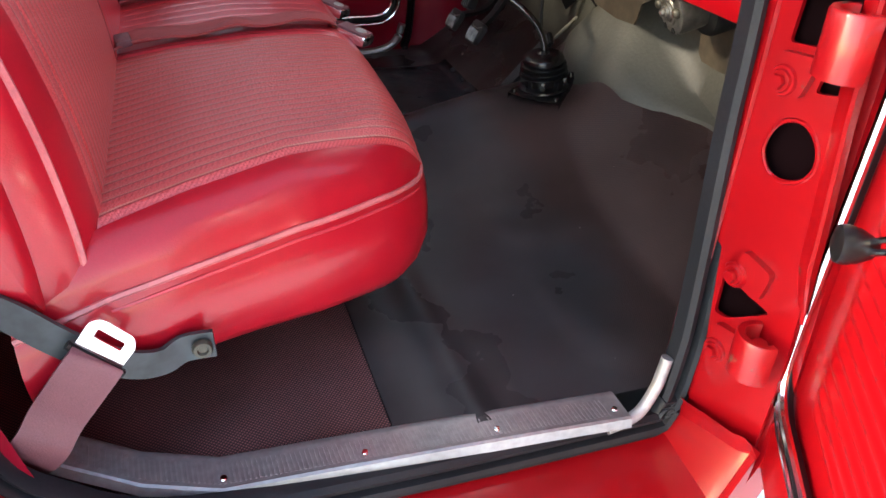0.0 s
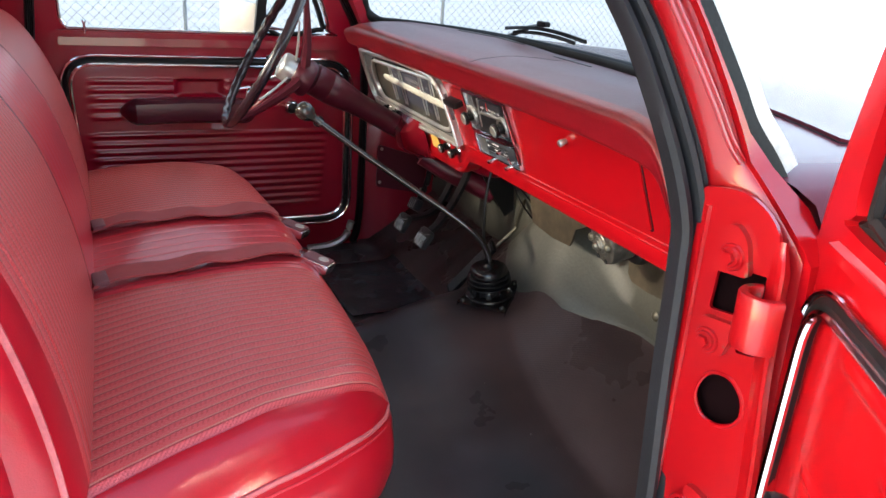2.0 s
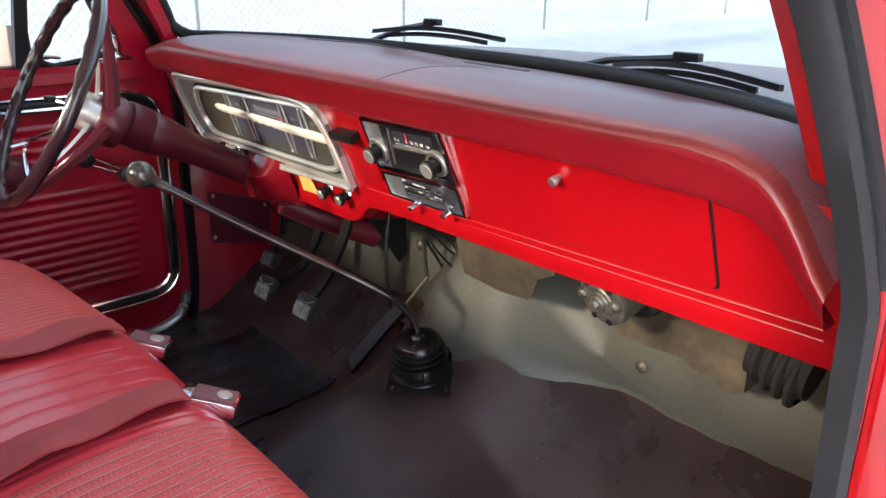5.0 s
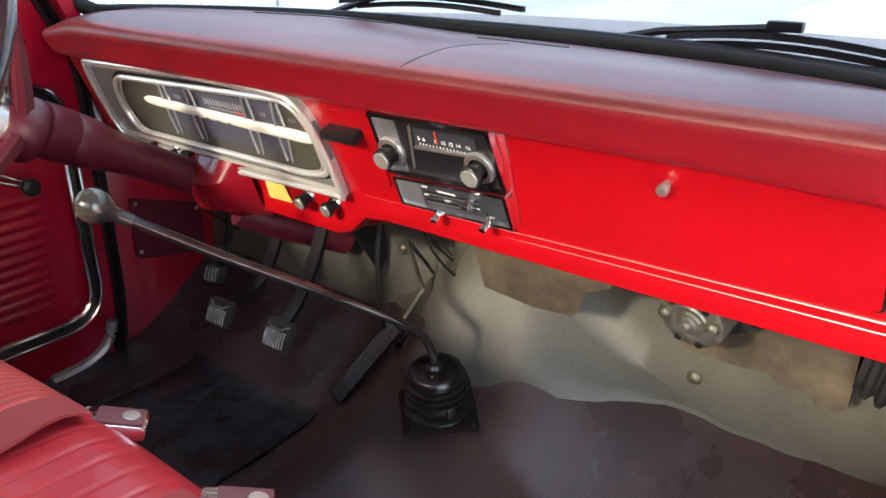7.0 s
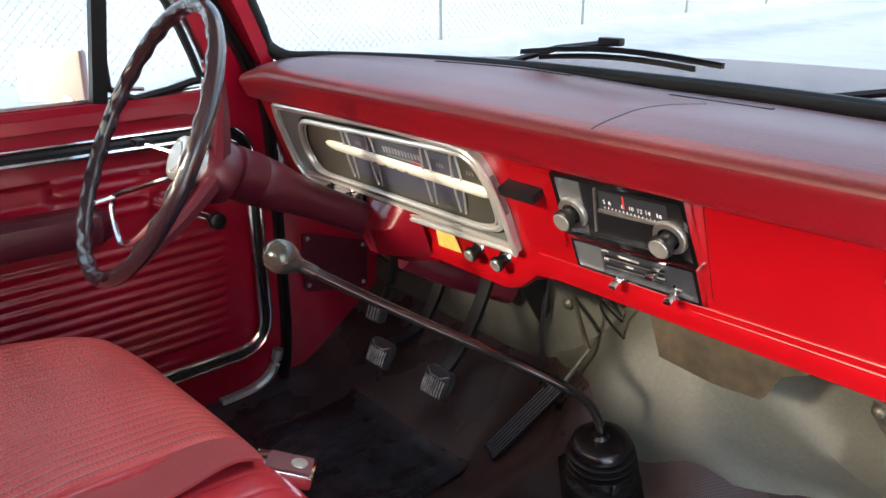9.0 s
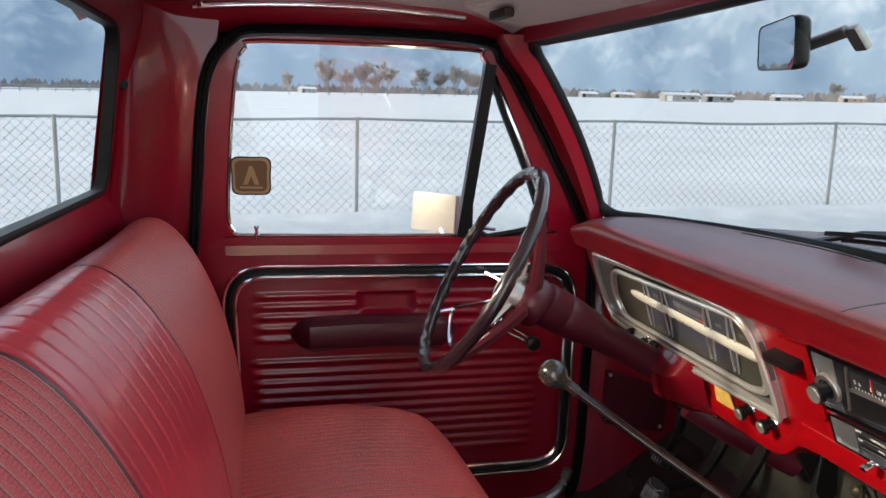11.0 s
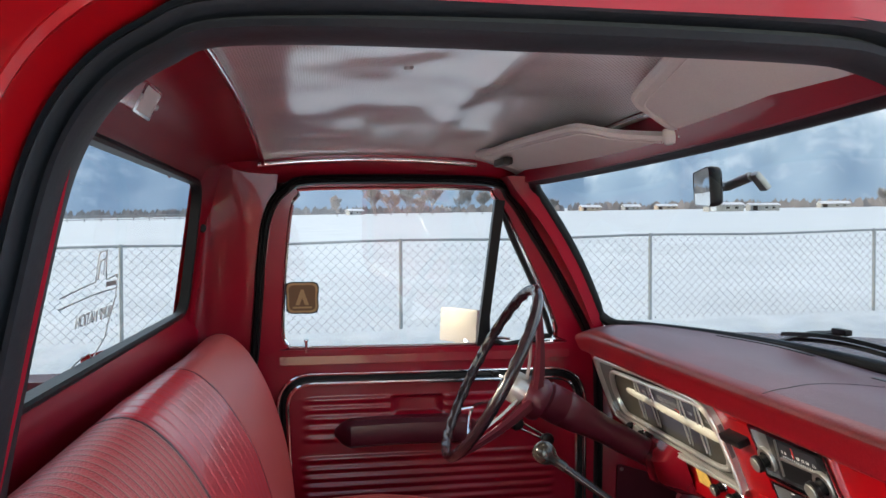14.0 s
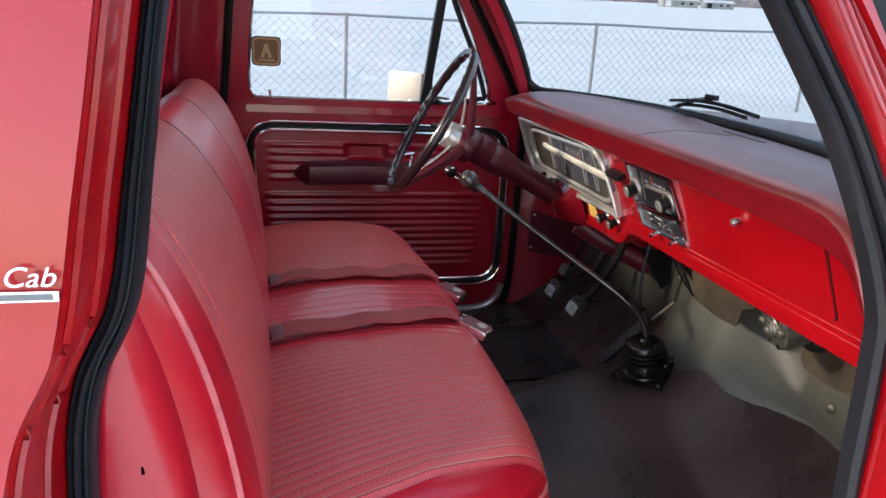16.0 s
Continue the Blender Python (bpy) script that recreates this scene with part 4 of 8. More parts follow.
def make_pad():
    bm = bmesh.new()
    ys = list(np.linspace(-0.80, -0.56, 16)) + list(np.linspace(-0.53, 0.60, 30)) + list(np.linspace(0.62, 0.735, 8))
    rows = []
    for y in ys:
        sec = smooth_path([(x, 0, z) for x, z in pad_section(y)], 3)
        rows.append([(p.x, y, p.z) for p in sec])
    loft(bm, [r[:17] for r in rows], False)
    part("pad_face", bm, PAD_FACE, dash, "red vinyl front of the pad")
    bm = bmesh.new()
    loft(bm, [r[16:22] for r in rows], False)
    part("pad_crest", bm, PAD_CREST, dash, "browner crest of the pad")
    bm = bmesh.new()
    loft(bm, [r[21:] for r in rows], False)
    pad = part("dash_pad", bm, PAD_TOP, dash, "greyish maroon pad top with a split seam")
    # split across the pad and slots at the foot of the glass
    def top_z(x, y):
        sec = [p for p in smooth_path([(a, 0, b) for a, b in pad_section(y)], 3)][15:]
        return float(np.interp(x, [p.x for p in sec], [p.z for p in sec]))

    crack = [Vector((x, table(x, [(0.60, -0.118), (0.66, -0.122), (0.75, -0.128), (0.80, -0.145), (0.83, -0.118), (0.90, -0.100)]), 0)) for x in np.linspace(0.603, 0.895, 40)]
    bm = bmesh.new()
    sweep(bm, [Vector((p.x, p.y, top_z(p.x, p.y) - 0.0003)) for p in crack], [(-0.0012, -0.001), (0.0012, -0.001), (0.0012, 0.0008), (-0.0012, 0.0008)])
    part("pad_split", bm, BLACK, pad)
    for y0, y1, back in ((0.14, 0.42, 0.040), (-0.065, -0.215, 0.078)):
        bm = bmesh.new()
        xs = [0.685 - back + 0.235 * (1 - (abs(y) / 0.765) ** 2.6) for y in np.linspace(y0, y1, 14)]
        pts = [Vector((x, y, top_z(x, y) + 0.0004)) for x, y in zip(xs, np.linspace(y0, y1, 14))]
        sweep(bm, pts, [(-0.004, -0.002), (0.004, -0.002), (0.004, 0.0010), (-0.004, 0.0010)])
        part("defroster_slot", bm, BLACK, pad)


make_pad()


def face_x(z):
    """The painted face leans: further ahead the lower it is."""
    return table(z, [(1.00, 0.722), (1.10, 0.695), (1.245, 0.637), (1.30, 0.62)])


def bottom_z(y):
    """Lower edge of the steel face; it hangs lower at the driver's side."""
    return table(y, [(-0.80, 1.06), (0.00, 1.058), (0.045, 1.052), (0.085, 1.018), (0.12, 1.005), (0.62, 1.005), (0.72, 1.03)])


def make_face():
    bm = bmesh.new()
    rows = []
    for y in list(np.linspace(-0.79, 0.0, 26)) + list(np.linspace(0.02, 0.13, 10)) + list(np.linspace(0.16, 0.74, 20)):
        b = bottom_z(y)
        zs = [1.262, 1.20, 1.15, b + 0.05, b + 0.036]
        row = [(face_x(z), y, z) for z in zs]
        x0 = face_x(b + 0.036)
        row += [(x0 - 0.001, y, b + 0.028), (x0 + 0.001, y, b + 0.014), (x0 + 0.005, y, b + 0.004), (x0 + 0.014, y, b), (x0 + 0.045, y, b + 0.006)]
        rows.append(row)
    loft(bm, rows)
    part("dash_face", bm, RED, dash)


make_face()


# ---- doors ----
DOOR_D = offset_ring(ring_path(OPEN_D, 3), -0.004)
WINDOW = [(-0.185, 1.315), (-0.181, 1.288), (-0.166, 1.270), (-0.135, 1.263), (0.540, 1.262), (0.566, 1.285), (0.560, 1.33), (0.510, 1.44), (0.420, 1.61), (0.375, 1.675), (0.335, 1.692), (-0.095, 1.690), (-0.140, 1.672), (-0.160, 1.63), (-0.175, 1.50), (-0.184, 1.36)]
TRIM = [(-0.186, 1.186), (0.634, 1.180), (0.634, 0.668), (-0.165, 0.668)]
DOOR_Y = 0.812


def door_y(z):
    return table(z, [(0.4, DOOR_Y), (1.24, DOOR_Y), (1.27, DOOR_Y - 0.006), (1.72, 0.742)])


def rib_list(passenger):
    rows = []
    for z in (1.124, 1.099, 1.074, 1.047):
        rows.append((z, -0.115, 0.100, 0.0035))
        rows.append((z, 0.262, 0.40 if z < 1.11 else 0.54, 0.0035))
    rows.append((1.020, -0.115, -0.05, 0.003))
    rows.append((0.965, -0.127, 0.56, 0.0045))
    for k in range(10):
        rows.append((0.938 - 0.0235 * k, -0.120, 0.555 - 0.002 * k, 0.0042))
    return rows


def panel_height(x, z, ribs):
    """Relief of the pressed door panel, towards the cab."""
    h = 0.0
    for rz, x0, x1, a in ribs:
        d = abs(z - rz)
        if d < 0.012 and x0 - 0.012 < x < x1 + 0.012:
            e = min(1.0, max(0.0, (x - x0) / 0.012 + 1), max(0.0, (x1 - x) / 0.012 + 1))
            h = max(h, a * e * math.cos(min(1, d / 0.0095) * math.pi / 2))
    if 0.105 < x < 0.245 and 1.076 < z < 1.131:
        h = min(h, -0.014 * min(1, (x - 0.105) / 0.012, (0.245 - x) / 0.012, (z - 1.076) / 0.01, (1.131 - z) / 0.01))
    return h


def make_door(name, label, paint, passenger):
    """Built shut on the driver's side, its inner face towards -y; a mirrored copy is turned open for the other side."""
    hinge_x = 0.664
    root = thing(name, label, "truck door", kind="structure")
    mir = -1 if passenger else 1

    def place(x, y, z):
        return Vector((x - hinge_x, mir * (y - DOOR_Y), z)) if passenger else Vector((x, y, z))

    if passenger:
        root.matrix_basis = pose(0.662, -0.962, 0, 0, 0, 58)
    bm = bmesh.new()
    inner_hole = rounded(TRIM, 0.085, 8)
    win = [(p.x, p.y) for p in smooth_path([(x, z, 0) for x, z in WINDOW], 4, True)]
    plate(bm, DOOR_D, [win, [(p.x, p.y) for p in inner_hole]], lambda x, z, d: place(x, door_y(z) + d, z), 0.035)
    part("door_frame", bm, paint, root)
    # raised lip below the glass
    bm = bmesh.new()
    sweep(bm, [place(x, DOOR_Y - 0.004, 1.236) for x in np.linspace(-0.19, 0.60, 20)], [(-0.010, -0.006), (-0.010, 0.006), (0.006, 0.011), (0.008, -0.011)], up=(0, 0, 1))
    part("belt_lip", bm, paint, root)
    # pressed panel
    bm = bmesh.new()
    ribs = rib_list(passenger)
    xs, zs = np.linspace(-0.185, 0.633, 92), np.linspace(0.668, 1.186, 170)
    rows = [[place(x, DOOR_Y + 0.012 - panel_height(x, z, ribs), z) for x in xs] for z in zs]
    loft(bm, rows)
    part("door_panel", bm, paint, root, "pressed steel panel with horizontal ribs")
    # trim: black channel between two bright beads
    ringp = [(p.x, p.y) for p in rounded(TRIM, 0.085, 8)]
    for nm, mat, off, r, lift in (("trim_strip", BLACK, 0.0, 0.010, 0.003), ("trim_bead", CHROME, 0.013, 0.0042, 0.006), ("trim_bead", CHROME, -0.012, 0.0062, 0.007)):
        bm = bmesh.new()
        pts = [place(x, DOOR_Y - lift + (0.004 if nm == "trim_strip" else 0), z) for x, z in offset_ring(ringp, -off)]
        tube(bm, pts, r, 8, True, up=(0, 1, 0))
        part(nm, bm, mat, root)
    # arm rest
    bm = bmesh.new()
    rows = []
    for x in np.linspace(-0.048, 0.345, 20):
        e = min(1.0, math.sqrt(max(0.02, (x + 0.050) / 0.04)), math.sqrt(max(0.02, (0.347 - x) / 0.04)))
        sag = 0.006 * math.sin((x + 0.05) * 8)
        rows.append([place(x, DOOR_Y + 0.01 - dy * e, 1.038 + dz * e + sag) for dy, dz in ((0.0, 0.034), (0.05, 0.037), (0.064, 0.026), (0.068, 0.0), (0.060, -0.026), (0.04, -0.036), (0.0, -0.036))])
    loft(bm, rows, True, True)
    if not passenger:
        part("armrest", bm, ARMREST, root, "dark maroon padded armrest")
    # window crank
    hub = place(0.443, DOOR_Y, 1.052) if not passenger else place(0.319, DOOR_Y, 1.084)
    ny = Vector((0, -mir, 0))
    knob = place(0.520, DOOR_Y - 0.05, 1.012) if not passenger else place(0.426, DOOR_Y - 0.052, 1.012)
    bm = bmesh.new()
    revolve(bm, [(0.0, 0.050), (0.015, 0.050), (0.018, 0.047), (0.018, 0.040), (0.0205, 0.037), (0.0205, 0.026), (0.023, 0.020), (0.0245, 0.0)], axis_pose(hub, ny), 24)
    crank = part("window_crank", bm, CHROME, root, "chrome window crank with a black knob")
    bm = bmesh.new()
    revolve(bm, [(0.0, 0.053), (0.006, 0.053), (0.014, 0.051), (0.016, 0.049)], axis_pose(hub, ny), 20)
    part("hub_cap", bm, BLACK, crank)
    bm = bmesh.new()
    a, b = hub + ny * 0.035, knob
    side = (b - a).cross(ny).normalized()
    for sg in (-1, 1):
        tube(bm, [a + side * 0.009 * sg, b + side * 0.004 * sg], 0.0035, 8, up=tuple(ny))
    part("crank_arm", bm, CHROME, crank)
    bm = bmesh.new()
    revolve(bm, [(0.0, 0.030), (0.010, 0.030), (0.017, 0.027), (0.018, 0.020), (0.016, 0.010), (0.011, 0.0), (0.006, -0.006)], axis_pose(b - ny * 0.004, ny), 18)
    part("crank_knob", bm, BLACK, crank)
    # glass, divider bar, window rubber
    bm = bmesh.new()
    loft(bm, [[place(x, door_y(z) + 0.018, z) for x in np.linspace(-0.19, table(z, [(1.25, 0.585), (1.33, 0.57), (1.44, 0.522), (1.61, 0.432), (1.68, 0.385), (1.70, 0.36)]), 5)] for z in np.linspace(1.25, 1.70, 10)])
    g = part("side_glass", bm, GLASS, root)
    g.visible_shadow = False
    bm = bmesh.new()
    sweep(bm, [place(lerp(0.352, 0.392, t), door_y(lerp(1.262, 1.66, t)) + 0.010, lerp(1.262, 1.66, t)) for t in np.linspace(0, 1, 8)], [(-0.013, -0.010), (0.013, -0.010), (0.013, 0.012), (-0.013, 0.012)], up=(0, 1, 0))
    part("vent_divider", bm, BLACK, root)
    bm = bmesh.new()
    vent = [(0.372, 1.285), (0.535, 1.283), (0.548, 1.30), (0.50, 1.42), (0.43, 1.56), (0.405, 1.62), (0.395, 1.60)]
    tube(bm, [place(x, door_y(z) + 0.014, z) for x, z in [(p.x, p.y) for p in smooth_path([(a, b, 0) for a, b in vent], 3, True)]], 0.008, 6, True)
    part("vent_rubber", bm, RUBBER, root)
    bm = bmesh.new()
    box(bm, place(0.392, door_y(1.30) - 0.008, 1.285), (0.030, 0.012, 0.010), 0.003)
    tube(bm, [place(0.38, door_y(1.3) - 0.012, 1.288), place(0.425, door_y(1.3) - 0.02, 1.283)], 0.004, 8)
    part("vent_latch", bm, CHROME, root)
    bm = bmesh.new()
    tube(bm, [place(x, door_y(z) + 0.020, z) for x, z in offset_ring(win, -0.003)], 0.006, 6, True)
    part("glass_run", bm, RUBBER if passenger else CHROME, root)
    # lock button
    bm = bmesh.new()
    revolve(bm, [(0.0, 0.030), (0.0055, 0.029), (0.0065, 0.026), (0.004, 0.020), (0.003, -0.006)], Matrix.Translation(place(-0.121, DOOR_Y - 0.004, 1.262)), 12)
    part("lock_button", bm, CHROME, root)
    if passenger:
        # outer skin and edge of the open door
        bm = bmesh.new()
        plate(bm, DOOR_D, [win], lambda x, z, d: place(x, side_y(z) + 0.085 + d, z), 0.012)
        part("door_skin", bm, paint, root)
        bm = bmesh.new()
        loft(bm, [[place(x, door_y(z) + 0.03, z) for x, z in DOOR_D], [place(x, side_y(z) + 0.09, z) for x, z in DOOR_D]], True)
        part("door_edge", bm, paint, root)
    return root


make_door("door_1", "shut driver's door, red ribbed steel with a maroon armrest", SHADED_RED, False)
make_door("door_2", "open passenger door, red ribbed steel with chrome trim", RED, True)


# ---- hinge pillar of the passenger's side ----
def pil(s, z, h=0.0):
    """A place on the hinge pillar: s outwards from the seal, z up, h proud."""
    return Vector((0.585 + 0.2026 * s - 0.979 * h, -0.845 - 0.979 * s - 0.2026 * h, z))


pillar = thing("hinge_pillar", "red painted hinge pillar with openings and worn paint", "door pillar", at=(0, 0, 0))


def chipped_paint():
    """Red paint with dirt and bare tan primer where it has chipped."""
    m = material("chipped_red_paint", (0.27, 0.0022, 0.0055), 0.36, 0, 0.3, spots=0.10, spot_size=5, spec=0.35)
    t = m.node_tree
    b = t.nodes["Principled BSDF"]
    old = b.inputs["Base Color"].links[0].from_socket
    co, n = t.nodes.new("ShaderNodeTexCoord"), t.nodes.new("ShaderNodeTexNoise")
    n.inputs["Scale"].default_value, n.inputs["Detail"].default_value, n.inputs["Roughness"].default_value = 26.0, 8.0, 0.65
    t.links.new(co.outputs["Object"], n.inputs["Vector"])
    r = t.nodes.new("ShaderNodeMapRange")
    r.inputs["From Min"].default_value, r.inputs["From Max"].default_value = 0.635, 0.69
    t.links.new(n.outputs["Fac"], r.inputs["Value"])
    mx = t.nodes.new("ShaderNodeMixRGB")
    mx.inputs[2].default_value = (0.115, 0.058, 0.036, 1)
    t.links.new(r.outputs[0], mx.inputs[0])
    t.links.new(old, mx.inputs[1])
    t.links.new(mx.outputs[0], b.inputs["Base Color"])
    bp = t.nodes.new("ShaderNodeBump")
    bp.inputs["Strength"].default_value, bp.inputs["Distance"].default_value, bp.invert = 0.4, 0.001, True
    t.links.new(r.outputs[0], bp.inputs["Height"])
    t.links.new(bp.outputs[0], b.inputs["Normal"])
    return m


CHIPPED = chipped_paint()


def make_pillar():
    oval = [(p.x, p.y) for p in smooth_path([(0.048, 0.985, 0), (0.055, 1.015, 0), (0.072, 1.030, 0), (0.095, 1.030, 0), (0.113, 1.012, 0), (0.117, 0.988, 0), (0.106, 0.968, 0), (0.084, 0.958, 0), (0.062, 0.962, 0)], 4, True)]
    rect = rounded([(0.042, 1.110), (0.110, 1.118), (0.112, 1.178), (0.044, 1.172)], 0.006, 3)
    square = rounded([(0.089, 1.067), (0.118, 1.073), (0.114, 1.100), (0.094, 1.095)], 0.006, 3)
    tri = rounded([(0.048, 0.745), (0.068, 0.746), (0.124, 0.790), (0.046, 0.806)], 0.006, 3)
    outer = [(p.x, p.y) for p in rounded([(0.004, 0.60), (0.165, 0.56), (0.165, 0.75), (0.148, 0.93), (0.135, 1.05), (0.126, 1.19), (0.108, 1.245), (0.06, 1.272), (0.0, 1.262), (0.004, 1.0)], [0.004, 0.004, 0.05, 0.05, 0.05, 0.03, 0.03, 0.03, 0.01, 0.01], 4)]
    holes = [oval] + [[(p.x, p.y) for p in h] for h in (rect, square, tri)]
    bm = bmesh.new()
    plate(bm, outer, holes, lambda s, z, d: pil(s, z, 0.004 - d), 0.006)
    part("pillar_face", bm, RED, pillar)
    # near-black shallow box that draws the shade inside the openings
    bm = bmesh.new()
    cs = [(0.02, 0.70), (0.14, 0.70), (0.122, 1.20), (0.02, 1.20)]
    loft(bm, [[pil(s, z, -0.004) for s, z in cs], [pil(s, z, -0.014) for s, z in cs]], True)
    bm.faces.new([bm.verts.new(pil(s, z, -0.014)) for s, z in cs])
    part("pillar_shade", bm, material("cavity_shade", (0.004, 0.0015, 0.002), 0.9, spots=0.3, spec=0.02), pillar)
    # rolled rim of the oval opening
    bm = bmesh.new()
    tube(bm, [pil(s, z, 0.004) for s, z in oval], 0.003, 6, True, up=(1, 0, 0))
    part("opening_rim", bm, RED, pillar)
    # folded flange with a crumpled edge
    bm = bmesh.new()
    rows = []
    for z in np.linspace(0.80, 1.225, 40):
        e = table(z, [(0.80, 0.160), (0.93, 0.149), (1.05, 0.136), (1.19, 0.127), (1.262, 0.104)])
        k = min(1.0, (z - 0.80) / 0.08, (1.238 - z) / 0.05)
        w = 0.004 * noise.noise((0.0, 0.0, z * 34)) * min(1, max(0, (z - 1.08) / 0.05))
        rows.append([pil(e + s + w * (i > 0), z, h * k + w * (i > 0)) for i, (s, h) in enumerate(((-0.020, 0.003), (-0.010, 0.007), (-0.003, 0.014), (0.003, 0.0165), (0.006, 0.013), (0.006, 0.0)))])
    loft(bm, rows)
    part("pillar_flange", bm, CHIPPED, pillar)
    # raised bead beside the seal
    bm = bmesh.new()
    tube(bm, [pil(0.016 + 0.004 * math.sin(z * 3), z, 0.004) for z in np.linspace(0.62, 1.24, 20)], 0.0045, 6, up=(1, 0, 0))
    part("pressed_bead", bm, RED, pillar)


make_pillar()


def bolt(bm, at, n, r=0.009):
    revolve(bm, [(0.0, 0.007), (r * 0.9, 0.007), (r, 0.005), (r, 0.002)], axis_pose(at, n), 6)


def make_hinge(label, bolts, leafs, z0, z1, s0):
    h = thing("door_hinge", label, "door hinge", "door hinges")
    n = Vector((-0.979, -0.2026, 0))
    for (bs, bz), leaf in zip(bolts, leafs):
        bm = bmesh.new()
        plate(bm, [(p.x, p.y) for p in rounded(leaf, 0.010, 4)], [], lambda s, z, d: pil(s, z, 0.014 - d), 0.010)
        part("hinge_leaf", bm, CHIPPED, h)
        bm = bmesh.new()
        revolve(bm, [(0.0, 0.003), (0.0165, 0.003), (0.018, 0.0)], axis_pose(pil(bs, bz, 0.0145), n), 20)
        revolve(bm, [(0.0, 0.006), (0.012, 0.006), (0.0135, 0.003)], axis_pose(pil(bs, bz, 0.0145), n), 20)
        bolt(bm, pil(bs, bz, 0.0200), n)
        part("hinge_bolt", bm, RED, h)
    # knuckle: a thick strap bent round the pin towards the door
    bm = bmesh.new()
    rows = []
    c2 = pil(s0 + 0.036, 0, 0.026)
    for a in np.linspace(-0.9, math.pi * 0.92, 21):
        row = []
        for r, z in ((0.030, z0), (0.031, z1 - 0.003), (0.029, z1), (0.021, z1), (0.019, z1 - 0.003), (0.019, z0)):
            p = c2 + Vector((-0.979, -0.2026, 0)) * (math.sin(a) * r) + Vector((0.2026, -0.979, 0)) * (-math.cos(a) * r)
            row.append(Vector((p.x, p.y, z)))
        rows.append(row)
    loft(bm, rows, True, True)
    part("hinge_knuckle", bm, CHIPPED, h)
    bm = bmesh.new()
    tube(bm, [(c2.x, c2.y, z0 - 0.006), (c2.x, c2.y, z1 - 0.012)], 0.0095, 12)
    part("hinge_pin", bm, RED, h)
    return h


make_hinge("upper red painted door hinge with chipped paint and two bolts", [(0.064, 1.190), (0.054, 1.072)],
           [[(0.040, 1.166), (0.092, 1.170), (0.080, 1.216), (0.062, 1.232), (0.044, 1.224)], [(0.036, 1.056), (0.078, 1.056), (0.090, 1.106), (0.038, 1.102)]], 1.100, 1.168, 0.088)
make_hinge("lower red painted door hinge with chipped paint and two bolts", [(0.068, 0.820), (0.072, 0.699)],
           [[(0.060, 0.812), (0.108, 0.800), (0.116, 0.846), (0.070, 0.858)], [(0.054, 0.680), (0.100, 0.680), (0.118, 0.742), (0.060, 0.738)]], 0.715, 0.775, 0.100)


# ---- controls and instruments ----
DOWN, OUT = Vector((0.371, 0, -0.928)), Vector((-0.928, 0, -0.371))


def on_face(y, s, h=0.0):
    """A place on the dashboard's face: y across, s down from its upper edge, h proud of it."""
    return Vector((0.637, y - 0.005, 1.245)) + DOWN * (s - 0.008) + OUT * h


def face_plate(name, mat, parent, outline, h0, h1, radius=0.006, holes=(), label=""):
    bm = bmesh.new()
    o = [(p.x, p.y) for p in rounded(outline, radius, 4)]
    plate(bm, o, [[(p.x, p.y) for p in rounded(h, radius, 4)] for h in holes], lambda y, s, d: on_face(y, s, h1 - d), h1 - h0)
    return part(name, bm, mat, parent, label)


def face_knob(name, mat, parent, y, s, r, length, base=0.0, label=""):
    bm = bmesh.new()
    revolve(bm, [(0.0, length), (r * 0.85, length), (r, length - 0.002), (r, length - 0.008), (r * 0.75, length - 0.010), (r * 0.7, 0.0)], axis_pose(on_face(y, s, base), OUT), 20)
    return part(name, bm, mat, parent, label)


def bars(bm, y0, y1, s, h, n, w, tall, seed=1):
    """A row of small upright bars, for writing too small to read."""
    rnd = random.Random(seed)
    for k in range(n):
        y = lerp(y0, y1, (k + 0.5) / n)
        c = on_face(y, s, h)
        box(bm, c, (0.0006, w * rnd.uniform(0.6, 1.0), tall * rnd.uniform(0.8, 1)), 0, Euler((0, -math.atan2(0.371, 0.928), 0)).to_matrix())


WHITE = material("white_print", (0.75, 0.75, 0.72), 0.5)
GREYPRINT = material("worn_grey_print", (0.30, 0.30, 0.31), 0.5)
REDPRINT = material("red_print", (0.7, 0.03, 0.02), 0.5)
GREY = material("silver_grey_panel", (0.11, 0.115, 0.12), 0.38, 0.4, 0, 0.06, 300, 0.1, 0.08, 10)
DIAL = material("dial_black", (0.018, 0.020, 0.026), 0.4)
SATIN_GREY = material("satin_grey_cap", (0.24, 0.24, 0.225), 0.34, 0.5, 0, 0.05, 300, 0.05, 0.1, 30)
BRIGHT = material("bright_trim", (0.60, 0.60, 0.57), 0.28, 0.7, spots=0.05, spot_size=20)
YELLOW = material("yellow_tag", (0.62, 0.40, 0.10), 0.6, spots=0.2, spot_size=60)
CLEAR = glass_material("lens_plastic", (0.97, 0.97, 0.97), 0.06)

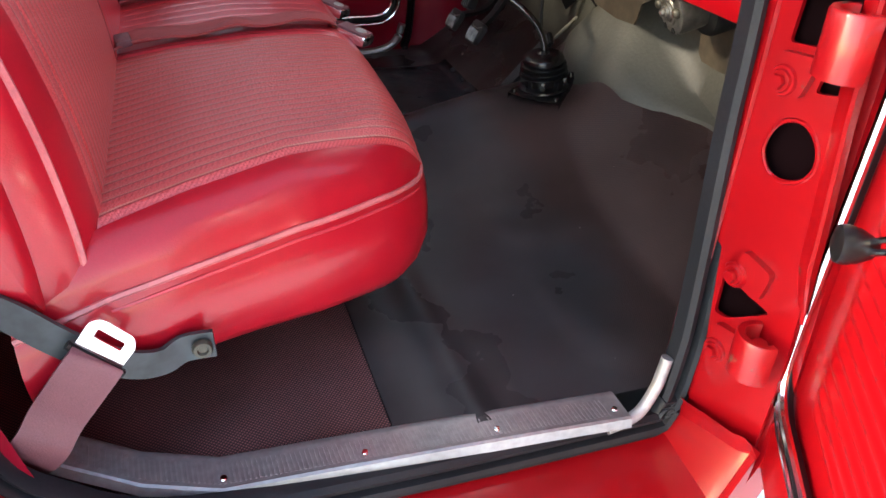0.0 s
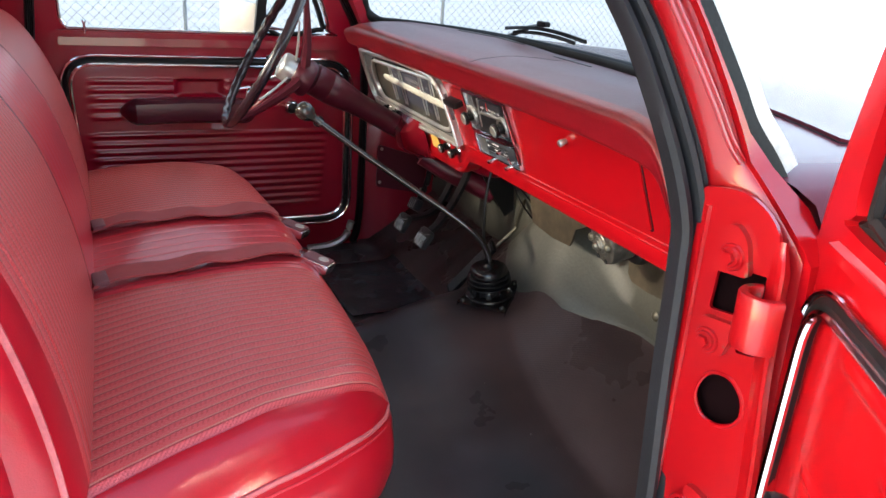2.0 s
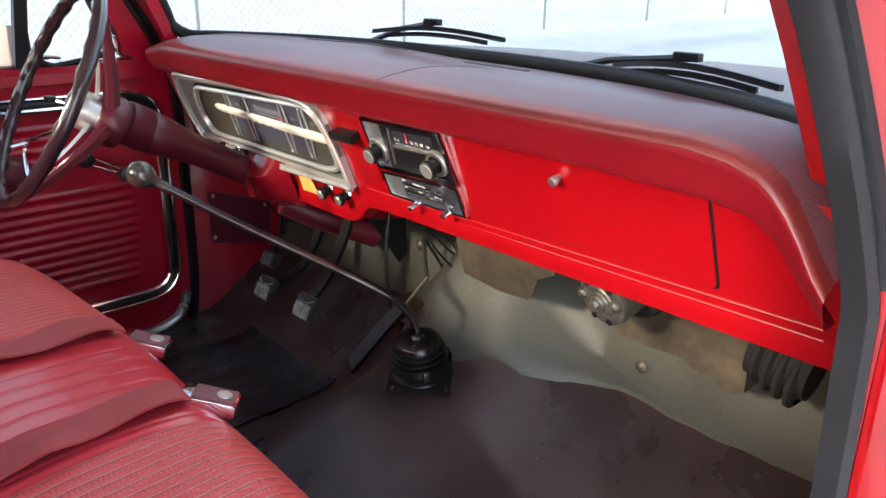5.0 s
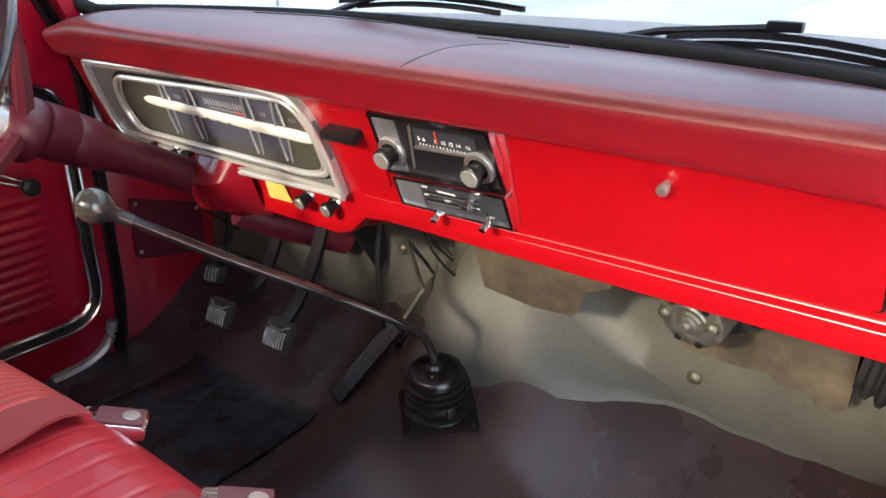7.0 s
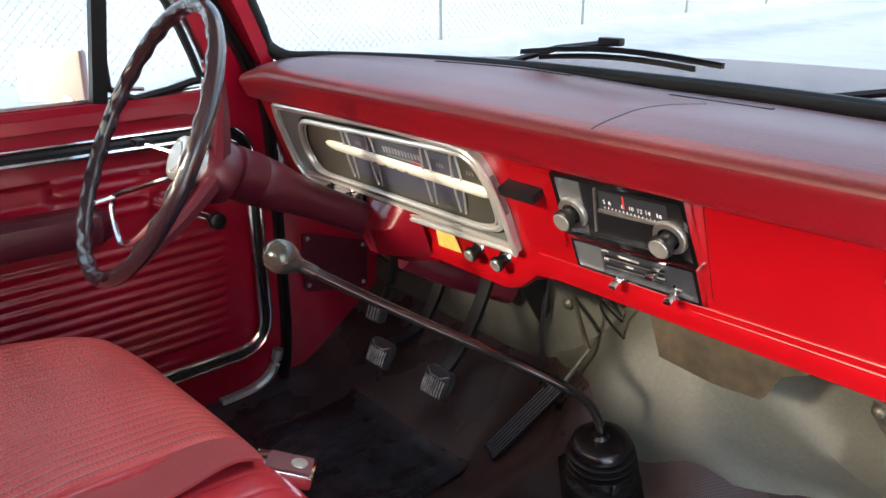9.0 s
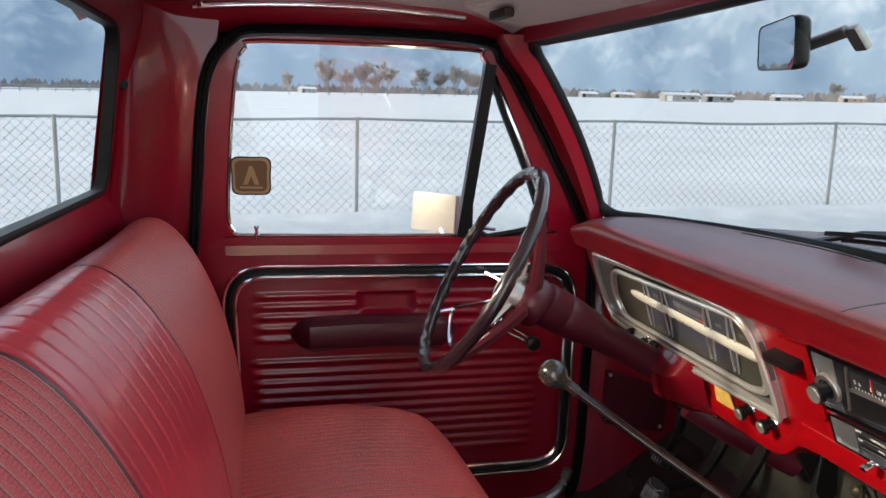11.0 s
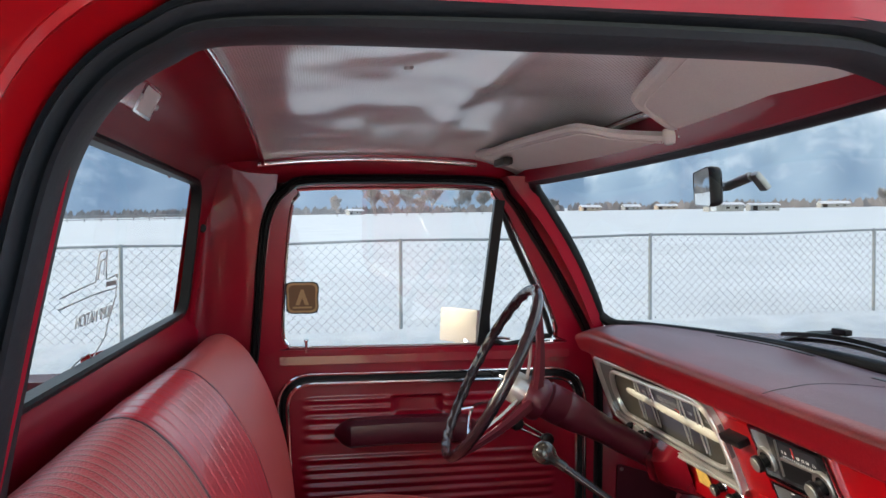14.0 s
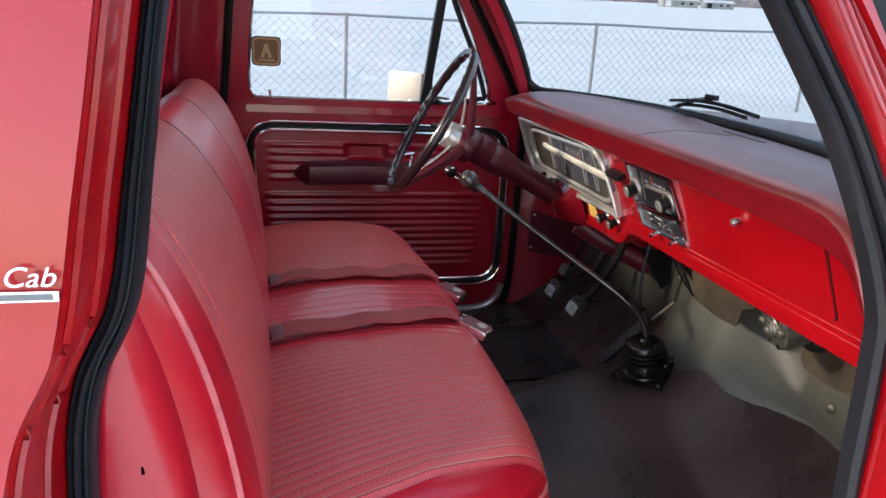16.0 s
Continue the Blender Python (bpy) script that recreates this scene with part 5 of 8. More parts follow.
# glovebox door
glove = face_plate("glovebox_gap", BLACK, dash, [(-0.2420, -0.0002), (-0.6490, -0.0012), (-0.6520, 0.1400), (-0.2400, 0.1460)], 0.0004, 0.0012, 0.008)
glove = face_plate("glovebox_door", RED, dash, [(-0.245, 0.003), (-0.646, 0.002), (-0.649, 0.137), (-0.243, 0.143)], 0.0008, 0.0040, 0.008)
face_knob("glovebox_knob", STEEL, glove, -0.438, 0.030, 0.0068, 0.015, 0.004, "chrome push knob")
for y0, y1, s0, s1 in ((0.04, -0.77, 0.168, 0.150), (0.02, -0.77, 0.178, 0.166)):
    bm = bmesh.new()
    pts = [on_face(lerp(y0, y1, t), lerp(s0, s1, t), 0.001) for t in np.linspace(0, 1, 24)]
    tube(bm, pts, 0.0020, 8)
    part("pressed_crease", bm, RED, dash)

# ashtray with its black pull
ash = face_plate("ashtray", RED, dash, [(0.050, 0.016), (-0.026, 0.014), (-0.026, 0.132), (0.058, 0.146)], 0.0005, 0.0045, 0.010)
bm = bmesh.new()
box(bm, on_face(0.026, 0.046, 0.014), (0.026, 0.064, 0.014), 0.003, Euler((0, -math.atan2(0.371, 0.928), 0)).to_matrix())
part("ashtray_pull", bm, BLACK, ash)


def make_radio():
    r = thing("car_radio", "old push-dial car radio with a black face and chrome surround", "radio", at=tuple(on_face(-0.13, 0.05)))
    out = [(-0.033, 0.002), (-0.226, -0.001), (-0.234, 0.091), (-0.038, 0.099)]
    inner = [(-0.040, 0.008), (-0.221, 0.005), (-0.228, 0.086), (-0.044, 0.093)]
    made = [face_plate("radio_surround", CHROME, None, out, 0.001, 0.012, 0.004, [inner]),
            face_plate("radio_side_panel", GREY, None, [(-0.036, 0.006), (-0.075, 0.006), (-0.075, 0.090), (-0.042, 0.093)], 0.001, 0.0075, 0.002),
            face_plate("radio_face", BLACK, None, [(-0.072, 0.010), (-0.218, 0.009), (-0.224, 0.083), (-0.072, 0.090)], 0.001, 0.007, 0.003),
            face_plate("dial_window", DIAL, None, [(-0.104, 0.017), (-0.199, 0.015), (-0.199, 0.040), (-0.102, 0.044)], 0.005, 0.0078, 0.002),
            face_plate("dial_frame", STEEL, None, [(-0.098, 0.014), (-0.101, 0.014), (-0.090, 0.083), (-0.087, 0.083)], 0.005, 0.0095, 0.0005),
            face_plate("dial_shelf", STEEL, None, [(-0.101, 0.044), (-0.198, 0.041), (-0.198, 0.044), (-0.100, 0.048)], 0.005, 0.011, 0.0005),
            face_plate("lower_bar", CHROME, None, [(-0.056, 0.091), (-0.226, 0.083), (-0.226, 0.087), (-0.056, 0.095)], 0.005, 0.012, 0.0005)]
    bm = bmesh.new()
    bars(bm, -0.108, -0.195, 0.040, 0.0082, 16, 0.0012, 0.003, 3)
    made.append(part("dial_marks", bm, WHITE, None))
    bm = bmesh.new()
    box(bm, on_face(-0.140, 0.026, 0.0085), (0.001, 0.0014, 0.018), 0, Euler((0, -math.atan2(0.371, 0.928), 0)).to_matrix())
    made.append(part("dial_needle", bm, REDPRINT, None))
    for k, (txt, y) in enumerate((("5", -0.111), ("6", -0.119), ("8", -0.138), ("10", -0.150), ("12", -0.162), ("14", -0.173), ("16", -0.188))):
        made.append(text_on_face(txt, y, 0.032, 0.0083, 0.0080))
    for y, s in ((-0.056, 0.062), (-0.200, 0.058)):
        kn = face_knob("radio_knob", BLACK, None, y, s, 0.0150, 0.026, 0.007, "black knob with a bright ring")
        bm = bmesh.new()
        revolve(bm, [(0.0145, 0.006), (0.021, 0.006), (0.0225, 0.003), (0.0225, 0.0)], axis_pose(on_face(y, s, 0.007), OUT), 24)
        ring_ob = part("knob_ring", bm, STEEL, None)
        bm = bmesh.new()
        revolve(bm, [(0.0, 0.0275), (0.0118, 0.0275), (0.0130, 0.0255)], axis_pose(on_face(y, s, 0.007), OUT), 20)
        cap = part("knob_cap", bm, SATIN_GREY, None)
        made += [kn, ring_ob, cap]
    adopt(r, made)
    return r


def adopt(root, obs):
    bpy.context.view_layer.update()
    inv = root.matrix_basis.inverted()
    for o in obs:
        o.parent = root
        o.matrix_parent_inverse = inv


def text_on_face(txt, y, s, h, size, mat=None):
    """A flat text mesh on the dashboard's face."""
    cu = bpy.data.curves.new("print", "FONT")
    cu.body, cu.size, cu.align_x, cu.align_y, cu.extrude = txt, size, "CENTER", "CENTER", 0.0002
    tmp = bpy.data.objects.new("print", cu)
    me = bpy.data.meshes.new_from_object(tmp)
    bpy.data.objects.remove(tmp)
    # across the truck towards -y, up along -DOWN
    m = Matrix.Translation(on_face(y, s, h)) @ Matrix(((0, -0.371, -0.928), (-1, 0, 0), (0, 0.928, -0.371))).to_4x4()
    me.transform(m)
    me.materials.clear()
    me.materials.append(mat or WHITE)
    return new("print", me)


make_radio()


def make_heater_control():
    r = thing("heater_control", "black heater control panel with chrome edge and levers", "heater control", at=tuple(on_face(-0.13, 0.13)))
    out = [(-0.041, 0.106), (-0.229, 0.097), (-0.232, 0.152), (-0.043, 0.155)]
    inner = [(-0.046, 0.110), (-0.224, 0.101), (-0.227, 0.148), (-0.048, 0.151)]
    made = [face_plate("control_surround", CHROME, None, out, 0.001, 0.010, 0.003, [inner]),
            face_plate("control_face", DIAL, None, [(-0.085, 0.108), (-0.226, 0.100), (-0.229, 0.150), (-0.085, 0.154)], 0.001, 0.006, 0.002),
            face_plate("control_end_panel", GREY, None, [(-0.043, 0.107), (-0.086, 0.106), (-0.086, 0.153), (-0.045, 0.154)], 0.001, 0.007, 0.002)]
    for s in (0.122, 0.136):
        made.append(face_plate("lever_slot", BLACK, None, [(-0.092, s - 0.001), (-0.182, s - 0.005), (-0.182, s - 0.001), (-0.092, s + 0.003)], 0.004, 0.0068, 0.0005))
        made.append(face_plate("slot_edge", STEEL, None, [(-0.092, s + 0.003), (-0.182, s - 0.001), (-0.182, s), (-0.092, s + 0.004)], 0.004, 0.0075, 0.0002))
    for txt, y, s, z in (("LOW", -0.094, 0.114, 0.0048), ("OFF", -0.094, 0.128, 0.0048), ("TEMPERATURE", -0.130, 0.117, 0.0048), ("HEAT", -0.130, 0.130, 0.0048), ("DEFROST", -0.172, 0.131, 0.0048), ("OFF", -0.200, 0.140, 0.0044)):
        made.append(text_on_face(txt, y, s, 0.0072, z))
    for y, s in ((-0.110, 0.157), (-0.172, 0.118), (-0.193, 0.150)):
        bm = bmesh.new()
        box(bm, on_face(y, s, 0.016), (0.020, 0.011, 0.006), 0.002, Euler((0, -math.atan2(0.371, 0.928), 0)).to_matrix())
        box(bm, on_face(y, s, 0.008), (0.014, 0.005, 0.004), 0.0, Euler((0, -math.atan2(0.371, 0.928), 0)).to_matrix())
        made.append(part("slide_lever", bm, CHROME, None))
    bm = bmesh.new()
    tube(bm, [on_face(-0.196, 0.146, 0.010), on_face(-0.202, 0.125, 0.018)], 0.002, 6)
    made.append(part("fan_lever", bm, CHROME, None))
    adopt(r, made)


make_heater_control()


def make_cluster():
    r = thing("instrument_cluster", "wide instrument cluster behind clear plastic with bright trim", "instrument cluster", at=tuple(on_face(0.36, 0.08)))
    sm = lambda pts, per=5: [(p.x, p.y) for p in smooth_path([(a, b, 0) for a, b in pts], per, True)]
    out = sm([(0.664, 0.008), (0.652, 0.001), (0.600, -0.001), (0.460, -0.007), (0.320, -0.010), (0.190, -0.006), (0.128, 0.000), (0.106, 0.010), (0.092, 0.030), (0.083, 0.066), (0.077, 0.116), (0.075, 0.166), (0.078, 0.170), (0.110, 0.169), (0.290, 0.176), (0.450, 0.178), (0.640, 0.170), (0.668, 0.154), (0.677, 0.120), (0.674, 0.050)], 4)
    inn = [(lerp(0.37, y, 0.972), lerp(0.084, q, 0.90)) for y, q in out]
    made = []
    bm = bmesh.new()
    plate(bm, out, [inn], lambda y, q, d: on_face(y, q, 0.016 - d), 0.016)
    made.append(part("cluster_bezel", bm, BRIGHT, None, "bright bezel edge"))
    bm = bmesh.new()
    tube(bm, [on_face(y, q, 0.0155) for y, q in out], 0.0046, 8, True, up=(1, 0, 0))
    made.append(part("bezel_edge", bm, BRIGHT, None))
    # satin grey field, sunk frame, dial glass
    field = [(lerp(0.37, y, 0.975), lerp(0.084, q, 0.915)) for y, q in out]
    loop_o = rounded([(0.590, 0.024), (0.118, 0.008), (0.088, 0.060), (0.088, 0.130), (0.130, 0.142), (0.600, 0.142), (0.616, 0.090)], [0.040, 0.030, 0.030, 0.020, 0.03, 0.045, 0.04], 6)
    loop_o = [(p.x, p.y) for p in loop_o]
    bm = bmesh.new()
    plate(bm, field, [offset_ring(loop_o, 0.010) if offset_ring(loop_o, 0.010)[0][0] > loop_o[0][0] else offset_ring(loop_o, -0.010)], lambda y, q, d: on_face(y, q, 0.010 - d), 0.008)
    made.append(part("cluster_panel", bm, material("satin_grey_panel", (0.17, 0.175, 0.17), 0.34, 0.55, 0, 0.05, 300, 0.05, 0.1, 14), None, "satin grey panel"))
    bm = bmesh.new()
    plate(bm, field, [], lambda y, q, d: on_face(y, q, 0.0025 - d), 0.002)
    made.append(part("cluster_recess", bm, BLACK, None))
    cut = lambda pts, f: [(lerp(0.345, y, f), lerp(0.078, q, f)) for y, q in pts]
    bm = bmesh.new()
    plate(bm, cut(loop_o, 0.97), [], lambda y, q, d: on_face(y, q, 0.006 - d), 0.003)
    made.append(part("dial_field", bm, material("dark_olive_dial", (0.045, 0.045, 0.036), 0.35, spots=0.1), None))
    made.append(face_plate("gauge_panel", material("slate_dial", (0.050, 0.056, 0.078), 0.35, spots=0.08), None, [(0.470, 0.032), (0.150, 0.023), (0.175, 0.118), (0.480, 0.120)], 0.005, 0.0072, 0.003))
    for f, rad, h in ((1.0, 0.0050, 0.0125), (0.955, 0.0022, 0.0105)):
        bm = bmesh.new()
        tube(bm, [on_face(y, q, h) for y, q in cut(loop_o, f)], rad, 8, True, up=(1, 0, 0))
        made.append(part("dial_rim", bm, BRIGHT, None))
    # long pale bar with a pointed end, half round in section
    pale = material("pale_bar", (0.66, 0.65, 0.56), 0.3, 0.15, 0.3, spots=0.06)
    bm = bmesh.new()
    rows = []
    for y, w in ((0.532, 0.0015), (0.526, 0.005), (0.512, 0.0088), (0.49, 0.0098), (0.40, 0.0100), (0.25, 0.0103), (0.13, 0.0105), (0.112, 0.0095), (0.104, 0.0065), (0.101, 0.0015)):
        c = lerp(0.066, 0.0745, (0.53 - y) / 0.43)
        rows.append([on_face(y, c + w * math.cos(a), 0.0065 + 0.75 * w * math.sin(a)) for a in np.linspace(0, math.pi, 9)])
    loft(bm, rows)
    made.append(part("centre_bar", bm, pale, None, "pale ivory bar across the dials"))
    for y in (0.455, 0.383, 0.236, 0.167):
        for d in (-0.006, 0.006):
            bm = bmesh.new()
            tube(bm, [on_face(y + d + 0.018 * (t - 0.35) + 0.004 * math.sin(t * math.pi) * (1 if d > 0 else -1), lerp(0.020, 0.128, t), 0.0085) for t in np.linspace(0, 1, 9)], 0.0020, 6)
            made.append(part("divider", bm, BRIGHT, None))
    bm = bmesh.new()
    bars(bm, 0.345, 0.246, 0.043, 0.0078, 12, 0.0042, 0.012, 5)
    made.append(part("speed_scale", bm, GREYPRINT, None))
    bm = bmesh.new()
    bars(bm, 0.335, 0.246, 0.054, 0.0078, 26, 0.0014, 0.004, 6)
    made.append(part("speed_ticks", bm, GREYPRINT, None))
    for y in (0.415, 0.200, 0.133):
        bm = bmesh.new()
        bars(bm, y + 0.010, y - 0.008, 0.046, 0.0078, 3, 0.0022, 0.008, int(y * 1000))
        made.append(part("gauge_scale", bm, GREYPRINT, None))
    for k in range(4):
        y = 0.372 - 0.028 * k
        bm = bmesh.new()
        bars(bm, y + 0.004, y - 0.004, 0.0720 + 0.0006 * k, 0.0145, 1, 0.008, 0.004, 9)
        made.append(part("warning_light", bm, GREY, None))
    bm = bmesh.new()
    box(bm, on_face(0.256, 0.055, 0.0085), (0.001, 0.022, 0.0015), 0, Euler((0.2, -math.atan2(0.371, 0.928), 0)).to_matrix())
    made.append(part("speed_needle", bm, REDPRINT, None))
    bm = bmesh.new()
    sweep(bm, [on_face(lerp(0.650, 0.082, t), lerp(0.152, 0.157, t), 0.0145) for t in np.linspace(0, 1, 8)], [(-0.0028, -0.003), (0.0028, -0.003), (0.0022, 0.003), (-0.0022, 0.003)])
    made.append(part("lower_trim", bm, BRIGHT, None))
    bm = bmesh.new()
    loft(bm, [[on_face(y, q, 0.0150) for y in (0.590, 0.35, 0.100)] for q in (0.030, 0.08, 0.136)])
    lens = part("cluster_lens", bm, CLEAR, None)
    lens.visible_shadow = False
    made.append(lens)
    adopt(r, made)


make_cluster()

# pull knobs under the cluster
for k, (y, s) in enumerate(((0.640, 0.205), (0.174, 0.198), (0.114, 0.197))):
    t = thing("dash_knob", "black pull knob with a bright ferrule on the dashboard", "dash knob", "dash knobs", at=tuple(on_face(y, s)))
    kb = face_knob("knob", BLACK, None, y, s, 0.0125, 0.030, 0.0)
    bm = bmesh.new()
    revolve(bm, [(0.004, 0.010), (0.011, 0.008), (0.014, 0.003), (0.014, 0.0)], axis_pose(on_face(y, s, 0.0), OUT), 18)
    fr = part("ferrule", bm, CHROME, None)
    bm = bmesh.new()
    revolve(bm, [(0.0, 0.0312), (0.0095, 0.0312), (0.0108, 0.0295)], axis_pose(on_face(y, s, 0.0), OUT), 18)
    cp = part("knob_cap", bm, SATIN_GREY, None)
    adopt(t, [kb, fr, cp])
tag = face_plate("inspection_tag", YELLOW, None, [(0.270, 0.186), (0.224, 0.185), (0.220, 0.222), (0.279, 0.224)], 0.009, 0.0105, 0.002)
tagged(tag, "small yellow paper sticker on the red dashboard", "sticker")

# ---- steering column and wheel ----
AX = Vector((0.878, 0, -0.478))
UPW = Vector((0.478, 0, 0.878))
WC = Vector((0.292, 0.434, 1.262))
SATIN = material("satin_silver", (0.50, 0.52, 0.51), 0.36, 0.85, spots=0.08, spot_size=15)


BRACKET = material("glossy_bracket_red", (0.12, 0.003, 0.008), 0.16, 0, 0.4, spots=0.15, spot_size=14)


def make_column():
    c = thing("steering_column", "maroon steering column running into the dashboard", "steering column", at=tuple(WC + AX * 0.3))
    made = []
    bm = bmesh.new()
    revolve(bm, [(0.038, 0.140), (0.0425, 0.145), (0.0430, 0.186), (0.0415, 0.188), (0.0415, 0.191), (0.0425, 0.193), (0.0405, 0.225), (0.035, 0.262), (0.031, 0.30), (0.030, 0.62)], axis_pose(WC, AX), 28)
    made.append(part("column_tube", bm, COLUMN, None))
    bm = bmesh.new()
    revolve(bm, [(0.030, 0.128), (0.0385, 0.134), (0.0385, 0.143), (0.030, 0.150)], axis_pose(WC, AX), 24)
    made.append(part("column_gap", bm, BLACK, None))
    # turn signal stalk, far side
    bm = bmesh.new()
    a = WC + AX * 0.15 + Vector((0, 0.04, 0.0))
    tube(bm, [a, a + Vector((-0.05, 0.09, 0.02)), a + Vector((-0.075, 0.13, 0.03))], 0.004, 8)
    made.append(part("signal_stalk", bm, CHROME, None))
    bm = bmesh.new()
    box(bm, a + Vector((-0.080, 0.138, 0.032)), (0.018, 0.030, 0.012), 0.004)
    made.append(part("stalk_tip", bm, BLACK, None))
    # bracket where the column meets the dash
    bm = bmesh.new()
    rows = []
    for y in np.linspace(0.30, 0.54, 13):
        d = 0.052 * math.exp(-(((y - 0.405) / 0.058) ** 4)) + 0.012 * math.exp(-(((y - 0.335) / 0.03) ** 2)) + 0.005 * noise.noise((y * 40, 0.0, 0.0))
        rows.append([on_face(y, 0.158, 0.004 + d * 0.3), on_face(y, 0.185, 0.012 + d), on_face(y, 0.240, 0.014 + d), on_face(y, 0.275, 0.004 + d * 0.6), on_face(y, 0.285, -0.03)])
    loft(bm, rows)
    made.append(part("column_bracket", bm, BRACKET, None))
    for y in (0.355, 0.468):
        bm = bmesh.new()
        revolve(bm, [(0.0, 0.008), (0.007, 0.007), (0.010, 0.0)], axis_pose(on_face(y, 0.262, 0.020), DOWN), 12)
        made.append(part("bracket_bolt", bm, STEEL, None))
    bm = bmesh.new()
    tube(bm, [(0.735, 0.40, 0.985), (0.80, 0.37, 0.945), (0.93, 0.315, 0.882)], 0.033, 18)
    made.append(part("lower_column", bm, COLUMN, None))
    adopt(c, made)


make_column()


def make_wheel():
    w = thing("steering_wheel", "two-spoke steering wheel with a maroon rim and chrome horn ring", "steering wheel", at=tuple(WC))
    made = []
    R = 0.207
    ax = Vector((0.872, -0.095, -0.481)).normalized()
    upw = (UPW - ax * UPW.dot(ax)).normalized()
    near = ax.cross(upw)
    near = near if near.y < 0 else -near
    bm = bmesh.new()
    rows = []
    n = 168
    for k in range(n):
        a = 2 * math.pi * k / n
        rad = upw * math.cos(a) + near * math.sin(a)
        c = WC + rad * R
        row = []
        for j in range(10):
            b = 2 * math.pi * j / 10
            r = 0.0112 + (0.0011 * math.cos(k * math.pi / 3) if math.cos(b) < -0.3 else 0)
            row.append(c + rad * (r * math.cos(b)) + ax * (r * 1.1 * math.sin(b)))
        rows.append(row)
    loft(bm, rows, True, False, True)
    made.append(part("wheel_rim", bm, material("black_maroon_rim", (0.016, 0.009, 0.012), 0.24, 0, 0.4, spots=0.15, spot_size=9), None))
    hub = WC + ax * 0.092 + Vector((0, 0.004, -0.008))
    # slim tapering spokes on a dished hub
    for ang in (20, 146):
        a = radians(ang)
        rad = upw * math.cos(a) + near * math.sin(a)
        sd = ax.cross(rad)
        bm = bmesh.new()
        rows = []
        for t in np.linspace(0, 1, 14):
            p = hub + rad * lerp(0.0, R - 0.004, t) + ax * lerp(0.018, -0.088, t ** 1.35)
            wd, th = lerp(0.040, 0.011, t ** 0.75), lerp(0.018, 0.008, t)
            rows.append([p + sd * wd * x + ax * th * y for x, y in ((-1, 0), (-0.85, -0.7), (0, -1), (0.85, -0.7), (1, 0), (0.7, 0.9), (-0.7, 0.9))])
        loft(bm, rows, True, True)
        made.append(part("spoke", bm, COLUMN, None))
        # satin wedge lying on the spoke
        bm = bmesh.new()
        rows = []
        for t in np.linspace(0.14, 0.62, 8):
            p = hub + rad * lerp(0.0, R - 0.004, t) + ax * (lerp(0.018, -0.088, t ** 1.35) - lerp(0.018, 0.008, t) - 0.010)
            wd = lerp(0.013, 0.006, (t - 0.14) / 0.48)
            rows.append([p + sd * wd * x + ax * 0.004 * y for x, y in ((-1, 0.6), (-0.9, -0.6), (0, -1), (0.9, -0.6), (1, 0.6))])
        loft(bm, rows, True, True)
        made.append(part("spoke_trim", bm, SATIN, None, "satin silver wedge on the spoke"))
    bm = bmesh.new()
    revolve(bm, [(0.0, -0.012), (0.032, -0.012), (0.040, -0.006), (0.046, 0.010), (0.050, 0.030), (0.046, 0.042)], axis_pose(hub, ax), 28)
    made.append(part("wheel_hub", bm, COLUMN, None))
    bm = bmesh.new()
    revolve(bm, [(0.0, -0.046), (0.022, -0.046), (0.0245, -0.043), (0.0255, -0.045), (0.030, -0.044), (0.034, -0.040), (0.036, -0.030), (0.036, -0.004)], axis_pose(hub, ax), 28)
    made.append(part("horn_cap", bm, SATIN, None, "satin silver horn cap"))
    at = lambda a, b, d: WC + upw * a + near * b + ax * d
    bm = bmesh.new()
    loop = smooth_path([at(-0.030, 0.006, 0.064), at(-0.056, -0.045, 0.050), at(-0.098, -0.140, 0.034), at(-0.112, -0.158, 0.032), at(-0.136, -0.120, 0.034), at(-0.158, -0.062, 0.036), at(-0.158, -0.036, 0.038), at(-0.140, -0.012, 0.044), at(-0.085, 0.014, 0.058)], 5)
    tube(bm, loop, 0.0046, 8)
    made.append(part("horn_ring", bm, CHROME, None, "chrome horn ring"))
    bm = bmesh.new()
    tube(bm, [at(-0.105, -0.150, 0.034), at(-0.128, -0.162, 0.008)], 0.0045, 8)
    made.append(part("horn_arm", bm, CHROME, None))
    adopt(w, made)


make_wheel()

# ---- gear lever ----
BOOT = Vector((0.722, -0.085, 0.752))


BOOTRUBBER = material("black_boot_rubber", (0.0055, 0.0056, 0.0062), 0.26, 0, 0, 0.1, 200, 0.05, 0.2, 20, spec=0.45)


